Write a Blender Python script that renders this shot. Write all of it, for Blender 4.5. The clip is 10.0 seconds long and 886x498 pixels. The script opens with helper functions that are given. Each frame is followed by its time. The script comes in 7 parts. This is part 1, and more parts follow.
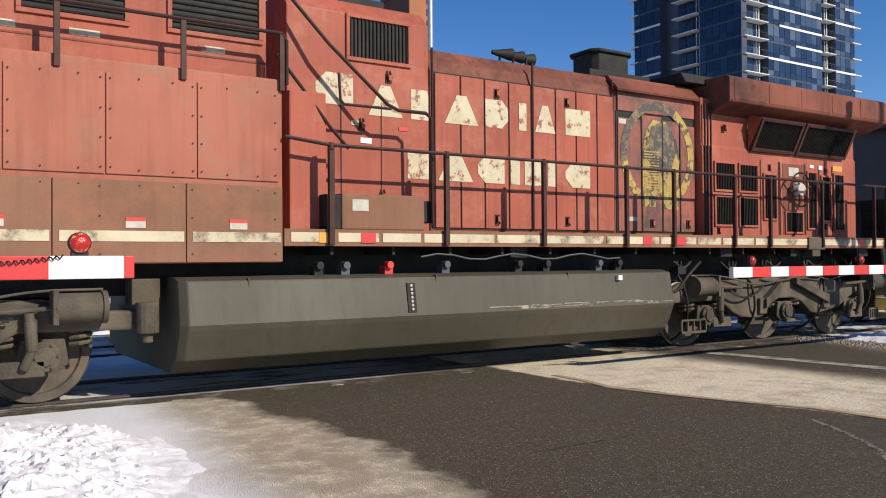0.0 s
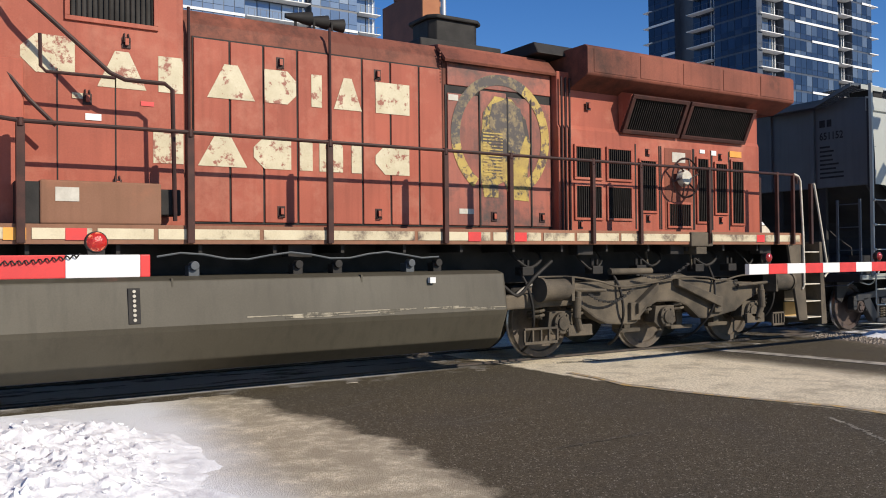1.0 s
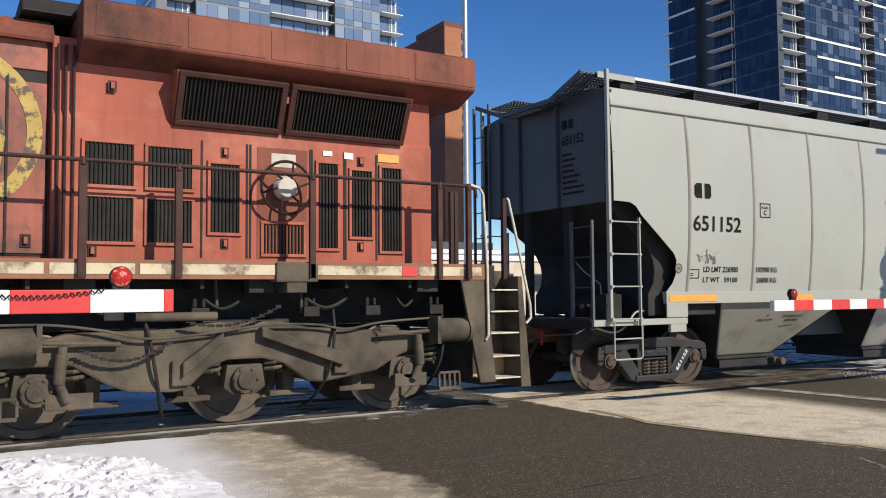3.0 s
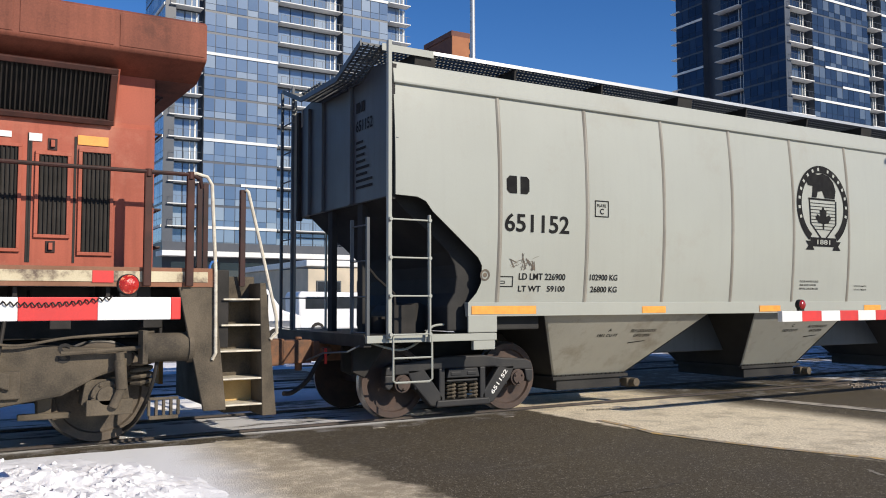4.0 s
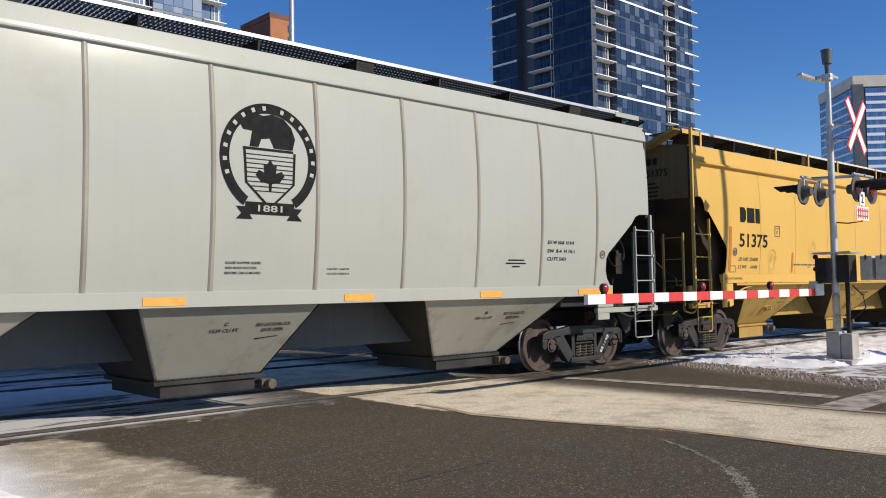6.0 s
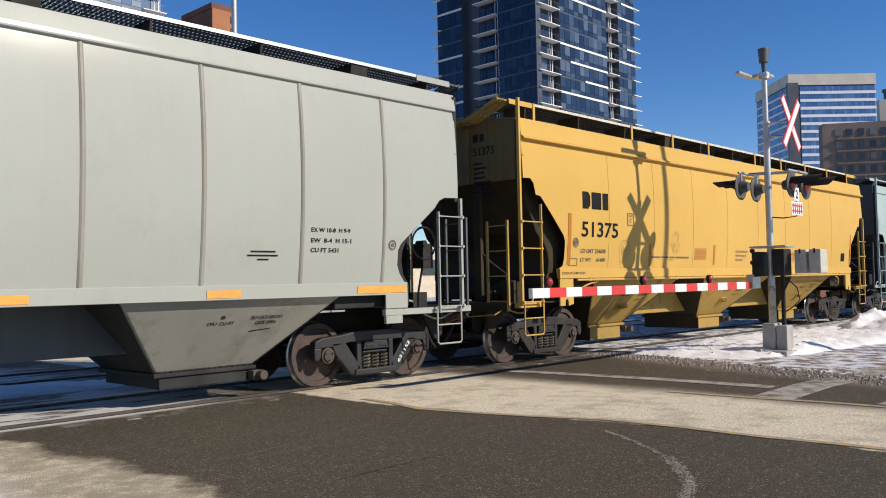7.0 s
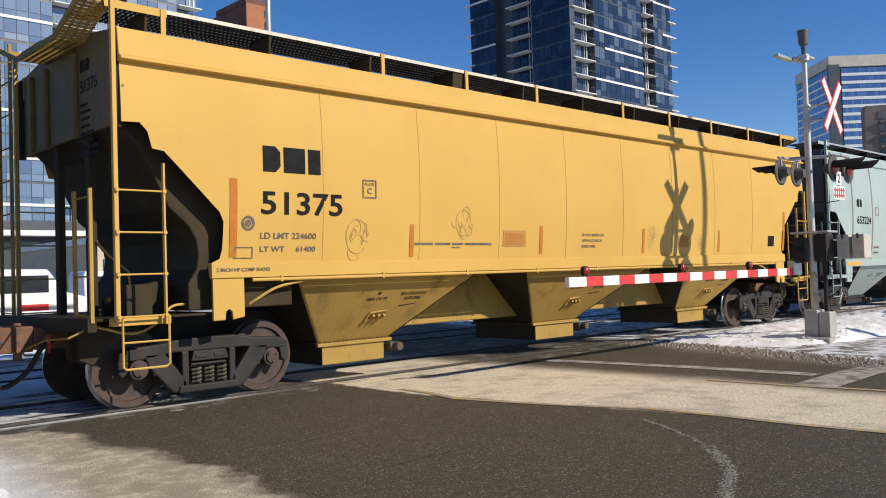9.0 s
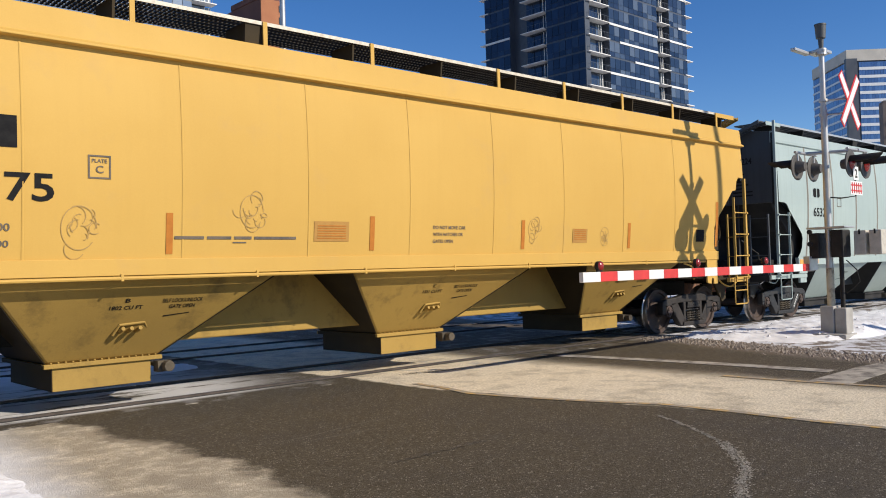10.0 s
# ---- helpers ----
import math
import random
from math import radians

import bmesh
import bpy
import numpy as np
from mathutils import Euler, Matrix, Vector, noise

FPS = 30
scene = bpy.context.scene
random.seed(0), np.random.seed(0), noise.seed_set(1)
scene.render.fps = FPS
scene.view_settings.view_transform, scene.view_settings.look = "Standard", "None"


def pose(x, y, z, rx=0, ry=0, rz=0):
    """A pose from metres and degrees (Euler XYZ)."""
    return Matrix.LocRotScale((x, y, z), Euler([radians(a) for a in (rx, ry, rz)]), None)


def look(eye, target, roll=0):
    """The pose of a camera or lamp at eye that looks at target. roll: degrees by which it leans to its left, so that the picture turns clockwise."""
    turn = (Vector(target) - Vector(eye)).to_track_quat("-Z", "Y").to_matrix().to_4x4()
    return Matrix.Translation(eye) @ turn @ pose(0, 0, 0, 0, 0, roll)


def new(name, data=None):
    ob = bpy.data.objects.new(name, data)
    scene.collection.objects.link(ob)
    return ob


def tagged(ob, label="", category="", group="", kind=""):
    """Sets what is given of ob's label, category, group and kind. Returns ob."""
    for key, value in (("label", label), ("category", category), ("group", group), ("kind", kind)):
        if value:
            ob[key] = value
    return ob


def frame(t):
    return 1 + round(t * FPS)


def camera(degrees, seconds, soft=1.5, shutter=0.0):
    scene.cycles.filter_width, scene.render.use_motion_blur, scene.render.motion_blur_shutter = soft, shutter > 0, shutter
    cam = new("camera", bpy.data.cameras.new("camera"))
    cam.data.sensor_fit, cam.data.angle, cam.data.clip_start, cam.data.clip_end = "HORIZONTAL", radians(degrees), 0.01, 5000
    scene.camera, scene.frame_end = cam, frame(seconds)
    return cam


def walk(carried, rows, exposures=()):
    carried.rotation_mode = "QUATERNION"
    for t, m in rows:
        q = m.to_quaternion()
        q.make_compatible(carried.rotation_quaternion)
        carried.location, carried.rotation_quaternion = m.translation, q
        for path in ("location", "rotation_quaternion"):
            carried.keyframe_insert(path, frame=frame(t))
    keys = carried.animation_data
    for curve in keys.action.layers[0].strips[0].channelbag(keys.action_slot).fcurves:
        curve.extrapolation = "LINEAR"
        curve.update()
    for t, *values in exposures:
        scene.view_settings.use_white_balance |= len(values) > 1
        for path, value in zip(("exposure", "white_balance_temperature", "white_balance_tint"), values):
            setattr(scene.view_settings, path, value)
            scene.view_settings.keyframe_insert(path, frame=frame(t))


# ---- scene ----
cam = camera(55.13, 10.0, soft=1.0)
# seconds, heading to the left of +y, tilt up, lean (degrees); the camera stands still and pans
PATH = [
    (0, -33.30, 0.84, -0.43),
    (0.5, -32.73, 1.02, -0.39),
    (1, -32.35, 0.70, -0.61),
    (1.5, -32.13, 0.72, -0.85),
    (2, -31.73, 1.60, -0.96),
    (2.5, -31.35, 2.50, -0.73),
    (4, -30.46, 3.72, -0.21),
    (4.5, -34.13, 3.39, -0.33),
    (5, -39.40, 3.32, -0.71),
    (6.5, -43.71, 2.54, -1.05),
    (7, -46.22, 2.27, -1.17),
    (7.5, -47.34, 1.79, -1.09),
    (8, -46.62, 1.40, -1.33),
    (8.5, -45.03, 1.43, -1.83),
    (9, -43.80, 1.67, -1.83),
    (9.5, -43.21, 1.51, -1.81),
    (10, -42.86, 1.35, -1.69),
]
EYE = Vector((0.0, -10.64, 1.46))
SPEED, GAIN = 3.6474, 0.0445  # the train's pace at 5 s, in m/s, and how it quickens


def aim(heading, tilt):
    a, b = radians(heading), radians(tilt)
    return Vector((-math.sin(a) * math.cos(b), math.cos(a) * math.cos(b), math.sin(b)))


walk(cam, [(t, look(EYE, EYE + aim(hd, ti) * 10, le)) for t, hd, ti, le in PATH])


def gone(t):
    """How far the train has come along the track since 5 s."""
    return SPEED * (t - 5) + GAIN * (t - 5) ** 2 / 2


# ---- light ----
SUN_WAY = Vector((-0.42, 1.0, -0.64)).normalized()
world = bpy.data.worlds.new("world")
scene.world = world
world.use_nodes = True
wn, wl = world.node_tree.nodes, world.node_tree.links
sky = wn.new("ShaderNodeTexSky")
sky.sky_type, sky.sun_disc = "NISHITA", False
sky.sun_elevation = math.asin(-SUN_WAY.z)
sky.sun_rotation = math.atan2(-SUN_WAY.x, -SUN_WAY.y)
sky.altitude, sky.air_density, sky.dust_density, sky.ozone_density = 2000, 1.0, 0.0, 2.0
wn["Background"].inputs["Strength"].default_value = 0.064
deep = wn.new("ShaderNodeHueSaturation")
deep.inputs["Saturation"].default_value, deep.inputs["Value"].default_value = 1.32, 1.46
deep.inputs["Hue"].default_value = 0.51
wl.new(sky.outputs[0], deep.inputs["Color"])
wl.new(deep.outputs[0], wn["Background"].inputs["Color"])
sun = new("sun", bpy.data.lights.new("sun", "SUN"))
sun.data.energy, sun.data.angle, sun.data.color = 4.0, radians(0.55), (1.0, 0.9, 0.75)
sun.matrix_world = look((0, 0, 60), Vector((0, 0, 60)) + SUN_WAY)
scene.view_settings.exposure = 0.45


# ---- materials ----
def mat(name, c1, c2=None, rough=0.6, metal=0.0, scale=3.0, fine=60.0, bump=0.15, streak=0.0, spots=None, glow=None, amount=0.55, coat=0.0):
    """Two tones mixed by broad and fine noise, with relief; streak: rain streaks; spots: a third tone in worn patches."""
    m = bpy.data.materials.new(name)
    m.use_nodes = True
    n, l = m.node_tree.nodes, m.node_tree.links
    b = n["Principled BSDF"]
    b.inputs["Roughness"].default_value, b.inputs["Metallic"].default_value = rough, metal
    b.inputs["Coat Weight"].default_value, b.inputs["Coat Roughness"].default_value = coat, 0.16
    c2 = c2 or tuple(v * 0.75 for v in c1)
    co = n.new("ShaderNodeTexCoord")
    big = n.new("ShaderNodeTexNoise")
    big.inputs["Scale"].default_value, big.inputs["Detail"].default_value = scale, 6
    l.new(co.outputs["Object"], big.inputs["Vector"])
    small = n.new("ShaderNodeTexNoise")
    small.inputs["Scale"].default_value, small.inputs["Detail"].default_value = fine, 4
    l.new(co.outputs["Object"], small.inputs["Vector"])
    add = n.new("ShaderNodeMath")
    add.operation = "MULTIPLY_ADD"
    l.new(small.outputs["Fac"], add.inputs[0])
    add.inputs[1].default_value = 0.35
    l.new(big.outputs["Fac"], add.inputs[2])
    ramp = n.new("ShaderNodeMapRange")
    ramp.inputs[1].default_value, ramp.inputs[2].default_value = 0.67 - 0.3 * (1.1 - amount), 0.67 + 0.3 * (1.1 - amount)
    l.new(add.outputs[0], ramp.inputs[0])
    mix = n.new("ShaderNodeMix")
    mix.data_type = "RGBA"
    mix.inputs["A"].default_value, mix.inputs["B"].default_value = (*c1, 1), (*c2, 1)
    l.new(ramp.outputs[0], mix.inputs["Factor"])
    out = mix.outputs["Result"]
    if streak:
        mp = n.new("ShaderNodeMapping")
        mp.inputs["Scale"].default_value = (7, 7, 0.35)
        l.new(co.outputs["Object"], mp.inputs["Vector"])
        st = n.new("ShaderNodeTexNoise")
        st.inputs["Scale"].default_value, st.inputs["Detail"].default_value = 1.6, 5
        l.new(mp.outputs[0], st.inputs["Vector"])
        r2 = n.new("ShaderNodeMapRange")
        r2.inputs[1].default_value, r2.inputs[2].default_value, r2.inputs[4].default_value = 0.48, 0.72, streak
        l.new(st.outputs["Fac"], r2.inputs[0])
        mx = n.new("ShaderNodeMix")
        mx.data_type = "RGBA"
        mx.inputs["B"].default_value = (*[v * 0.35 for v in c2], 1)
        l.new(out, mx.inputs["A"])
        l.new(r2.outputs[0], mx.inputs["Factor"])
        out = mx.outputs["Result"]
    if spots:
        col, lo, hi, sc = spots
        sp = n.new("ShaderNodeTexNoise")
        sp.inputs["Scale"].default_value, sp.inputs["Detail"].default_value, sp.inputs["Roughness"].default_value = sc, 9, 0.7
        l.new(co.outputs["Object"], sp.inputs["Vector"])
        r3 = n.new("ShaderNodeMapRange")
        r3.inputs[1].default_value, r3.inputs[2].default_value = lo, hi
        l.new(sp.outputs["Fac"], r3.inputs[0])
        mx = n.new("ShaderNodeMix")
        mx.data_type = "RGBA"
        mx.inputs["B"].default_value = (*col, 1)
        l.new(out, mx.inputs["A"])
        l.new(r3.outputs[0], mx.inputs["Factor"])
        out = mx.outputs["Result"]
    l.new(out, b.inputs["Base Color"])
    rr = n.new("ShaderNodeMapRange")
    rr.inputs[3].default_value, rr.inputs[4].default_value = max(rough - 0.08, 0.02), min(rough + 0.1, 1)
    l.new(add.outputs[0], rr.inputs[0])
    l.new(rr.outputs[0], b.inputs["Roughness"])
    if bump:
        bp = n.new("ShaderNodeBump")
        bp.inputs["Strength"].default_value, bp.inputs["Distance"].default_value = bump, 0.02
        l.new(add.outputs[0], bp.inputs["Height"])
        l.new(bp.outputs[0], b.inputs["Normal"])
    if glow:
        b.inputs["Emission Color"].default_value, b.inputs["Emission Strength"].default_value = (*glow[0], 1), glow[1]
    return m


RED = mat("faded red paint", (0.38, 0.104, 0.066), (0.285, 0.082, 0.054), 0.5, scale=0.9, streak=0.25, spots=((0.43, 0.18, 0.122), 0.5, 0.78, 1.3), bump=0.06)
RED_DARK = mat("sooty red paint", (0.27, 0.088, 0.055), (0.15, 0.055, 0.038), 0.6, scale=0.9, streak=0.3, spots=((0.025, 0.021, 0.018), 0.53, 0.75, 0.8), bump=0.08)
RED_SOOTY = mat("red paint blotched with soot", (0.34, 0.09, 0.055), (0.2, 0.062, 0.04), 0.55, scale=1.1, streak=0.35, spots=((0.035, 0.03, 0.026), 0.46, 0.66, 1.7), bump=0.06)
RED_PANEL = mat("dusty red panel paint", (0.385, 0.135, 0.088), (0.31, 0.112, 0.075), 0.55, scale=1.1, streak=0.25, spots=((0.29, 0.16, 0.11), 0.5, 0.75, 1.8), bump=0.06)
SKIRT = mat("road dirt over red paint", (0.25, 0.13, 0.085), (0.2, 0.105, 0.066), 0.7, scale=1.2, streak=0.15, spots=((0.3, 0.13, 0.08), 0.5, 0.7, 1.1), bump=0.06)
CREAM = mat("peeling cream paint", (0.55, 0.49, 0.34), (0.44, 0.38, 0.25), 0.55, scale=4, spots=((0.25, 0.08, 0.05), 0.54, 0.6, 7.0), bump=0.1)
CREAM_WORN = mat("worn cream stripe", (0.561, 0.493, 0.340), (0.425, 0.357, 0.238), 0.6, scale=3, spots=((0.102, 0.068, 0.051), 0.52, 0.66, 3.0), bump=0.1)
GOLD = mat("peeling gold paint", (0.425, 0.306, 0.068), (0.357, 0.238, 0.051), 0.55, scale=4, spots=((0.085, 0.051, 0.038), 0.5, 0.57, 6.0), bump=0.15)
GOLD_WORN = mat("flaking gold and soot", (0.425, 0.306, 0.060), (0.255, 0.170, 0.051), 0.6, scale=5, spots=((0.043, 0.034, 0.030), 0.47, 0.53, 3.2), bump=0.2)
SMUDGE = mat("flaking dark decal", (0.26, 0.19, 0.08), (0.11, 0.085, 0.06), 0.6, scale=6, spots=((0.06, 0.05, 0.045), 0.44, 0.52, 7.0), bump=0.15)
BLACKISH = mat("grimy black steel", (0.03, 0.027, 0.025), (0.018, 0.017, 0.016), 0.6, scale=4, bump=0.15)
RAILING = mat("dark red handrail paint", (0.05, 0.022, 0.019), (0.03, 0.018, 0.016), 0.42, scale=6, bump=0.05)
TANK = mat("dusty grey tank paint", (0.078, 0.069, 0.05), (0.06, 0.052, 0.037), 0.5, scale=0.8, streak=0.25, bump=0.05)
TRUCK = mat("dust on cast steel", (0.115, 0.092, 0.064), (0.042, 0.035, 0.026), 0.85, scale=2.6, bump=0.3)
BOGIE = mat("blue black cast steel", (0.02, 0.021, 0.024), (0.034, 0.033, 0.033), 0.5, scale=3, bump=0.25)
BOGIE_BROWN = mat("brown black cast steel", (0.036, 0.03, 0.027), (0.02, 0.018, 0.017), 0.6, scale=3, bump=0.25)
WHEEL = mat("rusty wheel plate", (0.07, 0.042, 0.032), (0.04, 0.028, 0.024), 0.7, scale=5, bump=0.2)
TREAD = mat("polished wheel tread", (0.5, 0.48, 0.46), (0.3, 0.28, 0.27), 0.3, metal=0.9, scale=8, bump=0.05)
RUST = mat("rusted coupler steel", (0.2, 0.09, 0.045), (0.1, 0.06, 0.04), 0.8, scale=8, bump=0.35)
GREY = mat("pale grey car paint", (0.33, 0.342, 0.31), (0.312, 0.322, 0.29), 0.5, scale=0.6, streak=0.035, spots=((0.285, 0.275, 0.235), 0.56, 0.85, 0.9), bump=0.02, coat=0.2)
GREY_BAY = mat("dusty grey bay paint", (0.31, 0.305, 0.27), (0.28, 0.272, 0.235), 0.55, scale=0.7, streak=0.06, spots=((0.15, 0.125, 0.09), 0.52, 0.76, 1.5), bump=0.02)
# plain dark grey; on the car ends the shade is put into it
GREY_DARK = mat("dark grey and shaded end paint", (0.07, 0.08, 0.09), (0.055, 0.062, 0.07), 0.5, scale=1, streak=0.2, bump=0.03)
GREEN_GREY = mat("pale green grey car paint", (0.344, 0.410, 0.385), (0.295, 0.361, 0.344), 0.4, scale=0.7, streak=0.12, bump=0.02)
YELLOW = mat("sunned yellow car paint", (0.54, 0.337, 0.085), (0.51, 0.314, 0.077), 0.55, scale=0.7, streak=0.025, spots=((0.47, 0.3, 0.1), 0.56, 0.85, 1.0), bump=0.02)
YELLOW_DIRTY = mat("dusty yellow car paint", (0.37, 0.24, 0.063), (0.31, 0.2, 0.055), 0.6, scale=0.7, streak=0.06, spots=((0.12, 0.082, 0.033), 0.53, 0.74, 1.3), bump=0.03)
# grime tones that also hold the shade under the car ends and bays
GRIME_SHADE = mat("black grime and shade", (0.022, 0.022, 0.023), (0.04, 0.039, 0.038), 0.7, scale=2, bump=0.1)
GRIME_SHADE_BROWN = mat("brown grime and shade", (0.03, 0.023, 0.014), (0.05, 0.037, 0.02), 0.7, scale=2, bump=0.1)
# the yellow car's end: soiling and the end's shade in one colour
YELLOW_END = mat("soiled and shade-darkened yellow end paint", (0.19, 0.128, 0.038), (0.13, 0.09, 0.03), 0.6, scale=1, streak=0.3, bump=0.03)
LOCO_WHEEL = mat("dusty wheel plate", (0.115, 0.09, 0.066), (0.06, 0.048, 0.038), 0.7, scale=5, bump=0.2)
SCUFF = mat("bare scuffed tank paint", (0.34, 0.3, 0.22), (0.24, 0.21, 0.155), 0.6, scale=6, spots=((0.08, 0.07, 0.05), 0.5, 0.6, 9.0), bump=0.1)
RIB_GREY = mat("rust-stained rib paint", (0.272, 0.256, 0.220), (0.208, 0.188, 0.156), 0.55, scale=1.4, streak=0.3, bump=0.02)
RAILING_POST = mat("dark red post paint", (0.07, 0.028, 0.022), (0.04, 0.02, 0.017), 0.5, scale=5, bump=0.05)
INK = mat("black lettering paint", (0.012, 0.012, 0.013), (0.02, 0.02, 0.02), 0.75, scale=10, bump=0)
INK_SOFT = mat("brown grey stencil paint", (0.16, 0.13, 0.1), (0.1, 0.09, 0.08), 0.6, scale=10, bump=0)
INK_FAINT = mat("washed-out chalk stencil", (0.42, 0.26, 0.07), (0.34, 0.22, 0.07), 0.6, scale=10, bump=0)
PANEL_TAN = mat("faded warning sheet", (0.42, 0.23, 0.065), (0.36, 0.2, 0.06), 0.6, scale=10, bump=0)
INK_END = mat("faded stencil paint", (0.02, 0.02, 0.022), (0.035, 0.035, 0.035), 0.7, scale=10, bump=0)
ORANGE = mat("orange reflective tape", (0.75, 0.33, 0.05), (0.65, 0.27, 0.04), 0.4, scale=10, bump=0)
ORANGE_RED = mat("weathered orange tape", (0.44, 0.165, 0.03), (0.38, 0.14, 0.028), 0.6, scale=10, bump=0)
PAPER = mat("weathered pale notice", (0.5, 0.47, 0.4), (0.4, 0.37, 0.31), 0.6, scale=9, bump=0)
WHITE = mat("white reflective sheet", (0.720, 0.720, 0.702), (0.648, 0.648, 0.630), 0.4, scale=5, bump=0)
RED_TAPE = mat("red reflective sheet", (0.62, 0.035, 0.03), (0.5, 0.03, 0.028), 0.4, scale=5, bump=0)
LENS_RED = mat("red lamp lens", (0.42, 0.018, 0.012), (0.28, 0.012, 0.01), 0.2, scale=30, bump=0.4, spots=((0.85, 0.25, 0.12), 0.58, 0.64, 22.0), glow=((1, 0.05, 0.02), 0.06))
LENS_DARK = mat("unlit red lens", (0.3, 0.02, 0.02), (0.2, 0.015, 0.015), 0.15, scale=20, bump=0.1)
GALV = mat("galvanised steel", (0.5, 0.5, 0.49), (0.4, 0.4, 0.4), 0.4, metal=0.7, scale=5, bump=0.05)
LAMP_BOARD = mat("weathered lamp board", (0.085, 0.08, 0.076), (0.05, 0.046, 0.044), 0.6, scale=5, bump=0.05)
CONCRETE = mat("grey concrete", (0.38, 0.36, 0.33), (0.28, 0.27, 0.25), 0.85, scale=3, bump=0.3)
BARE = mat("worn handrail paint", (0.62, 0.58, 0.48), (0.45, 0.4, 0.32), 0.5, scale=12, bump=0.1)
WOOD = mat("plywood step board", (0.5, 0.34, 0.14), (0.4, 0.26, 0.1), 0.7, scale=4, bump=0.1)
RAIL_STEEL = mat("rail steel", (0.1, 0.08, 0.068), (0.06, 0.05, 0.043), 0.5, metal=0.5, scale=6, bump=0.2)
GLASS_GRILLE = mat("dark radiator louvre", (0.03, 0.025, 0.022), (0.02, 0.018, 0.016), 0.75, scale=8, bump=0.1)
SNOW = mat("crusted snow", (0.8, 0.8, 0.81), (0.7, 0.7, 0.715), 0.8, scale=6, fine=70, bump=0.8, spots=((0.5, 0.45, 0.38), 0.6, 0.78, 1.8))
GRAVEL = mat("frozen gravel", (0.17, 0.135, 0.1), (0.27, 0.23, 0.19), 0.9, scale=9, fine=45, bump=0.9)

for m, gloss in ((RED, 0.15), (RED_PANEL, 0.15), (RED_DARK, 0.15), (SKIRT, 0.1), (GREY, 0.22), (YELLOW, 0.15), (YELLOW_DIRTY, 0.15), (TANK, 0.3), (RAILING, 0.2), (RAILING_POST, 0.2), (BOGIE, 0.25), (BOGIE_BROWN, 0.25), (INK, 0.06), (INK_SOFT, 0.1), (INK_END, 0.06), (GLASS_GRILLE, 0.1), (BLACKISH, 0.2), (GRIME_SHADE, 0.15), (GRIME_SHADE_BROWN, 0.15), (ORANGE_RED, 0.1), (PANEL_TAN, 0.1)):
    m.node_tree.nodes["Principled BSDF"].inputs["Specular IOR Level"].default_value = gloss


# ---- mesh helpers ----
def box(bm, x0, x1, y0, y1, z0, z1):
    v = [bm.verts.new((x, y, z)) for x in (x0, x1) for y in (y0, y1) for z in (z0, z1)]
    for f in ((0, 1, 3, 2), (4, 6, 7, 5), (0, 4, 5, 1), (2, 3, 7, 6), (0, 2, 6, 4), (1, 5, 7, 3)):
        bm.faces.new([v[i] for i in f])
    return bm


def cyl(bm, p0, p1, r, n=12, r2=None):
    p0, p1 = Vector(p0), Vector(p1)
    q = (p1 - p0).to_track_quat("Z", "Y")
    rings = [[bm.verts.new(p + q @ Vector((math.cos(k * math.tau / n) * rad, math.sin(k * math.tau / n) * rad, 0))) for k in range(n)] for p, rad in ((p0, r), (p1, r if r2 is None else r2))]
    for k in range(n):
        bm.faces.new((rings[0][k], rings[0][(k + 1) % n], rings[1][(k + 1) % n], rings[1][k]))
    bm.faces.new(rings[0][::-1])
    bm.faces.new(rings[1])
    return bm


def tube(bm, pts, r, n=8):
    pts = [Vector(p) for p in pts]
    rings = []
    for i, p in enumerate(pts):
        d = (pts[min(i + 1, len(pts) - 1)] - pts[max(i - 1, 0)]).normalized()
        q = d.to_track_quat("Z", "Y")
        rings.append([bm.verts.new(p + q @ Vector((math.cos(k * math.tau / n) * r, math.sin(k * math.tau / n) * r, 0))) for k in range(n)])
    for a, b in zip(rings, rings[1:]):
        best = min(range(n), key=lambda s: sum((a[k].co - b[(k + s) % n].co).length for k in range(n)))
        for k in range(n):
            bm.faces.new((a[k], a[(k + 1) % n], b[(k + 1 + best) % n], b[(k + best) % n]))
    bm.faces.new(rings[0][::-1])
    bm.faces.new(rings[-1])
    return bm


def smooth_path(pts, n=5):
    """More points along a hose, on a soft curve through the given ones."""
    p = [Vector(q) for q in pts]
    p = [p[0] * 2 - p[1]] + p + [p[-1] * 2 - p[-2]]
    out = []
    for a, b, c, d in zip(p, p[1:], p[2:], p[3:]):
        for k in range(n):
            t = k / n
            out.append(0.5 * (2 * b + (c - a) * t + (2 * a - 5 * b + 4 * c - d) * t * t + (3 * b - a - 3 * c + d) * t ** 3))
    return out + [p[-2]]


def prism(bm, pts, axis, a, b):
    """A polygon drawn out along an axis: pts are (x, z) for y, (y, z) for x, (x, y) for z."""
    put = {"y": lambda p, h: (p[0], h, p[1]), "x": lambda p, h: (h, p[0], p[1]), "z": lambda p, h: (p[0], p[1], h)}[axis]
    u, w = [bm.verts.new(put(p, a)) for p in pts], [bm.verts.new(put(p, b)) for p in pts]
    for k in range(len(pts)):
        j = (k + 1) % len(pts)
        bm.faces.new((u[k], u[j], w[j], w[k]))
    bm.faces.new(u[::-1])
    bm.faces.new(w)
    return bm


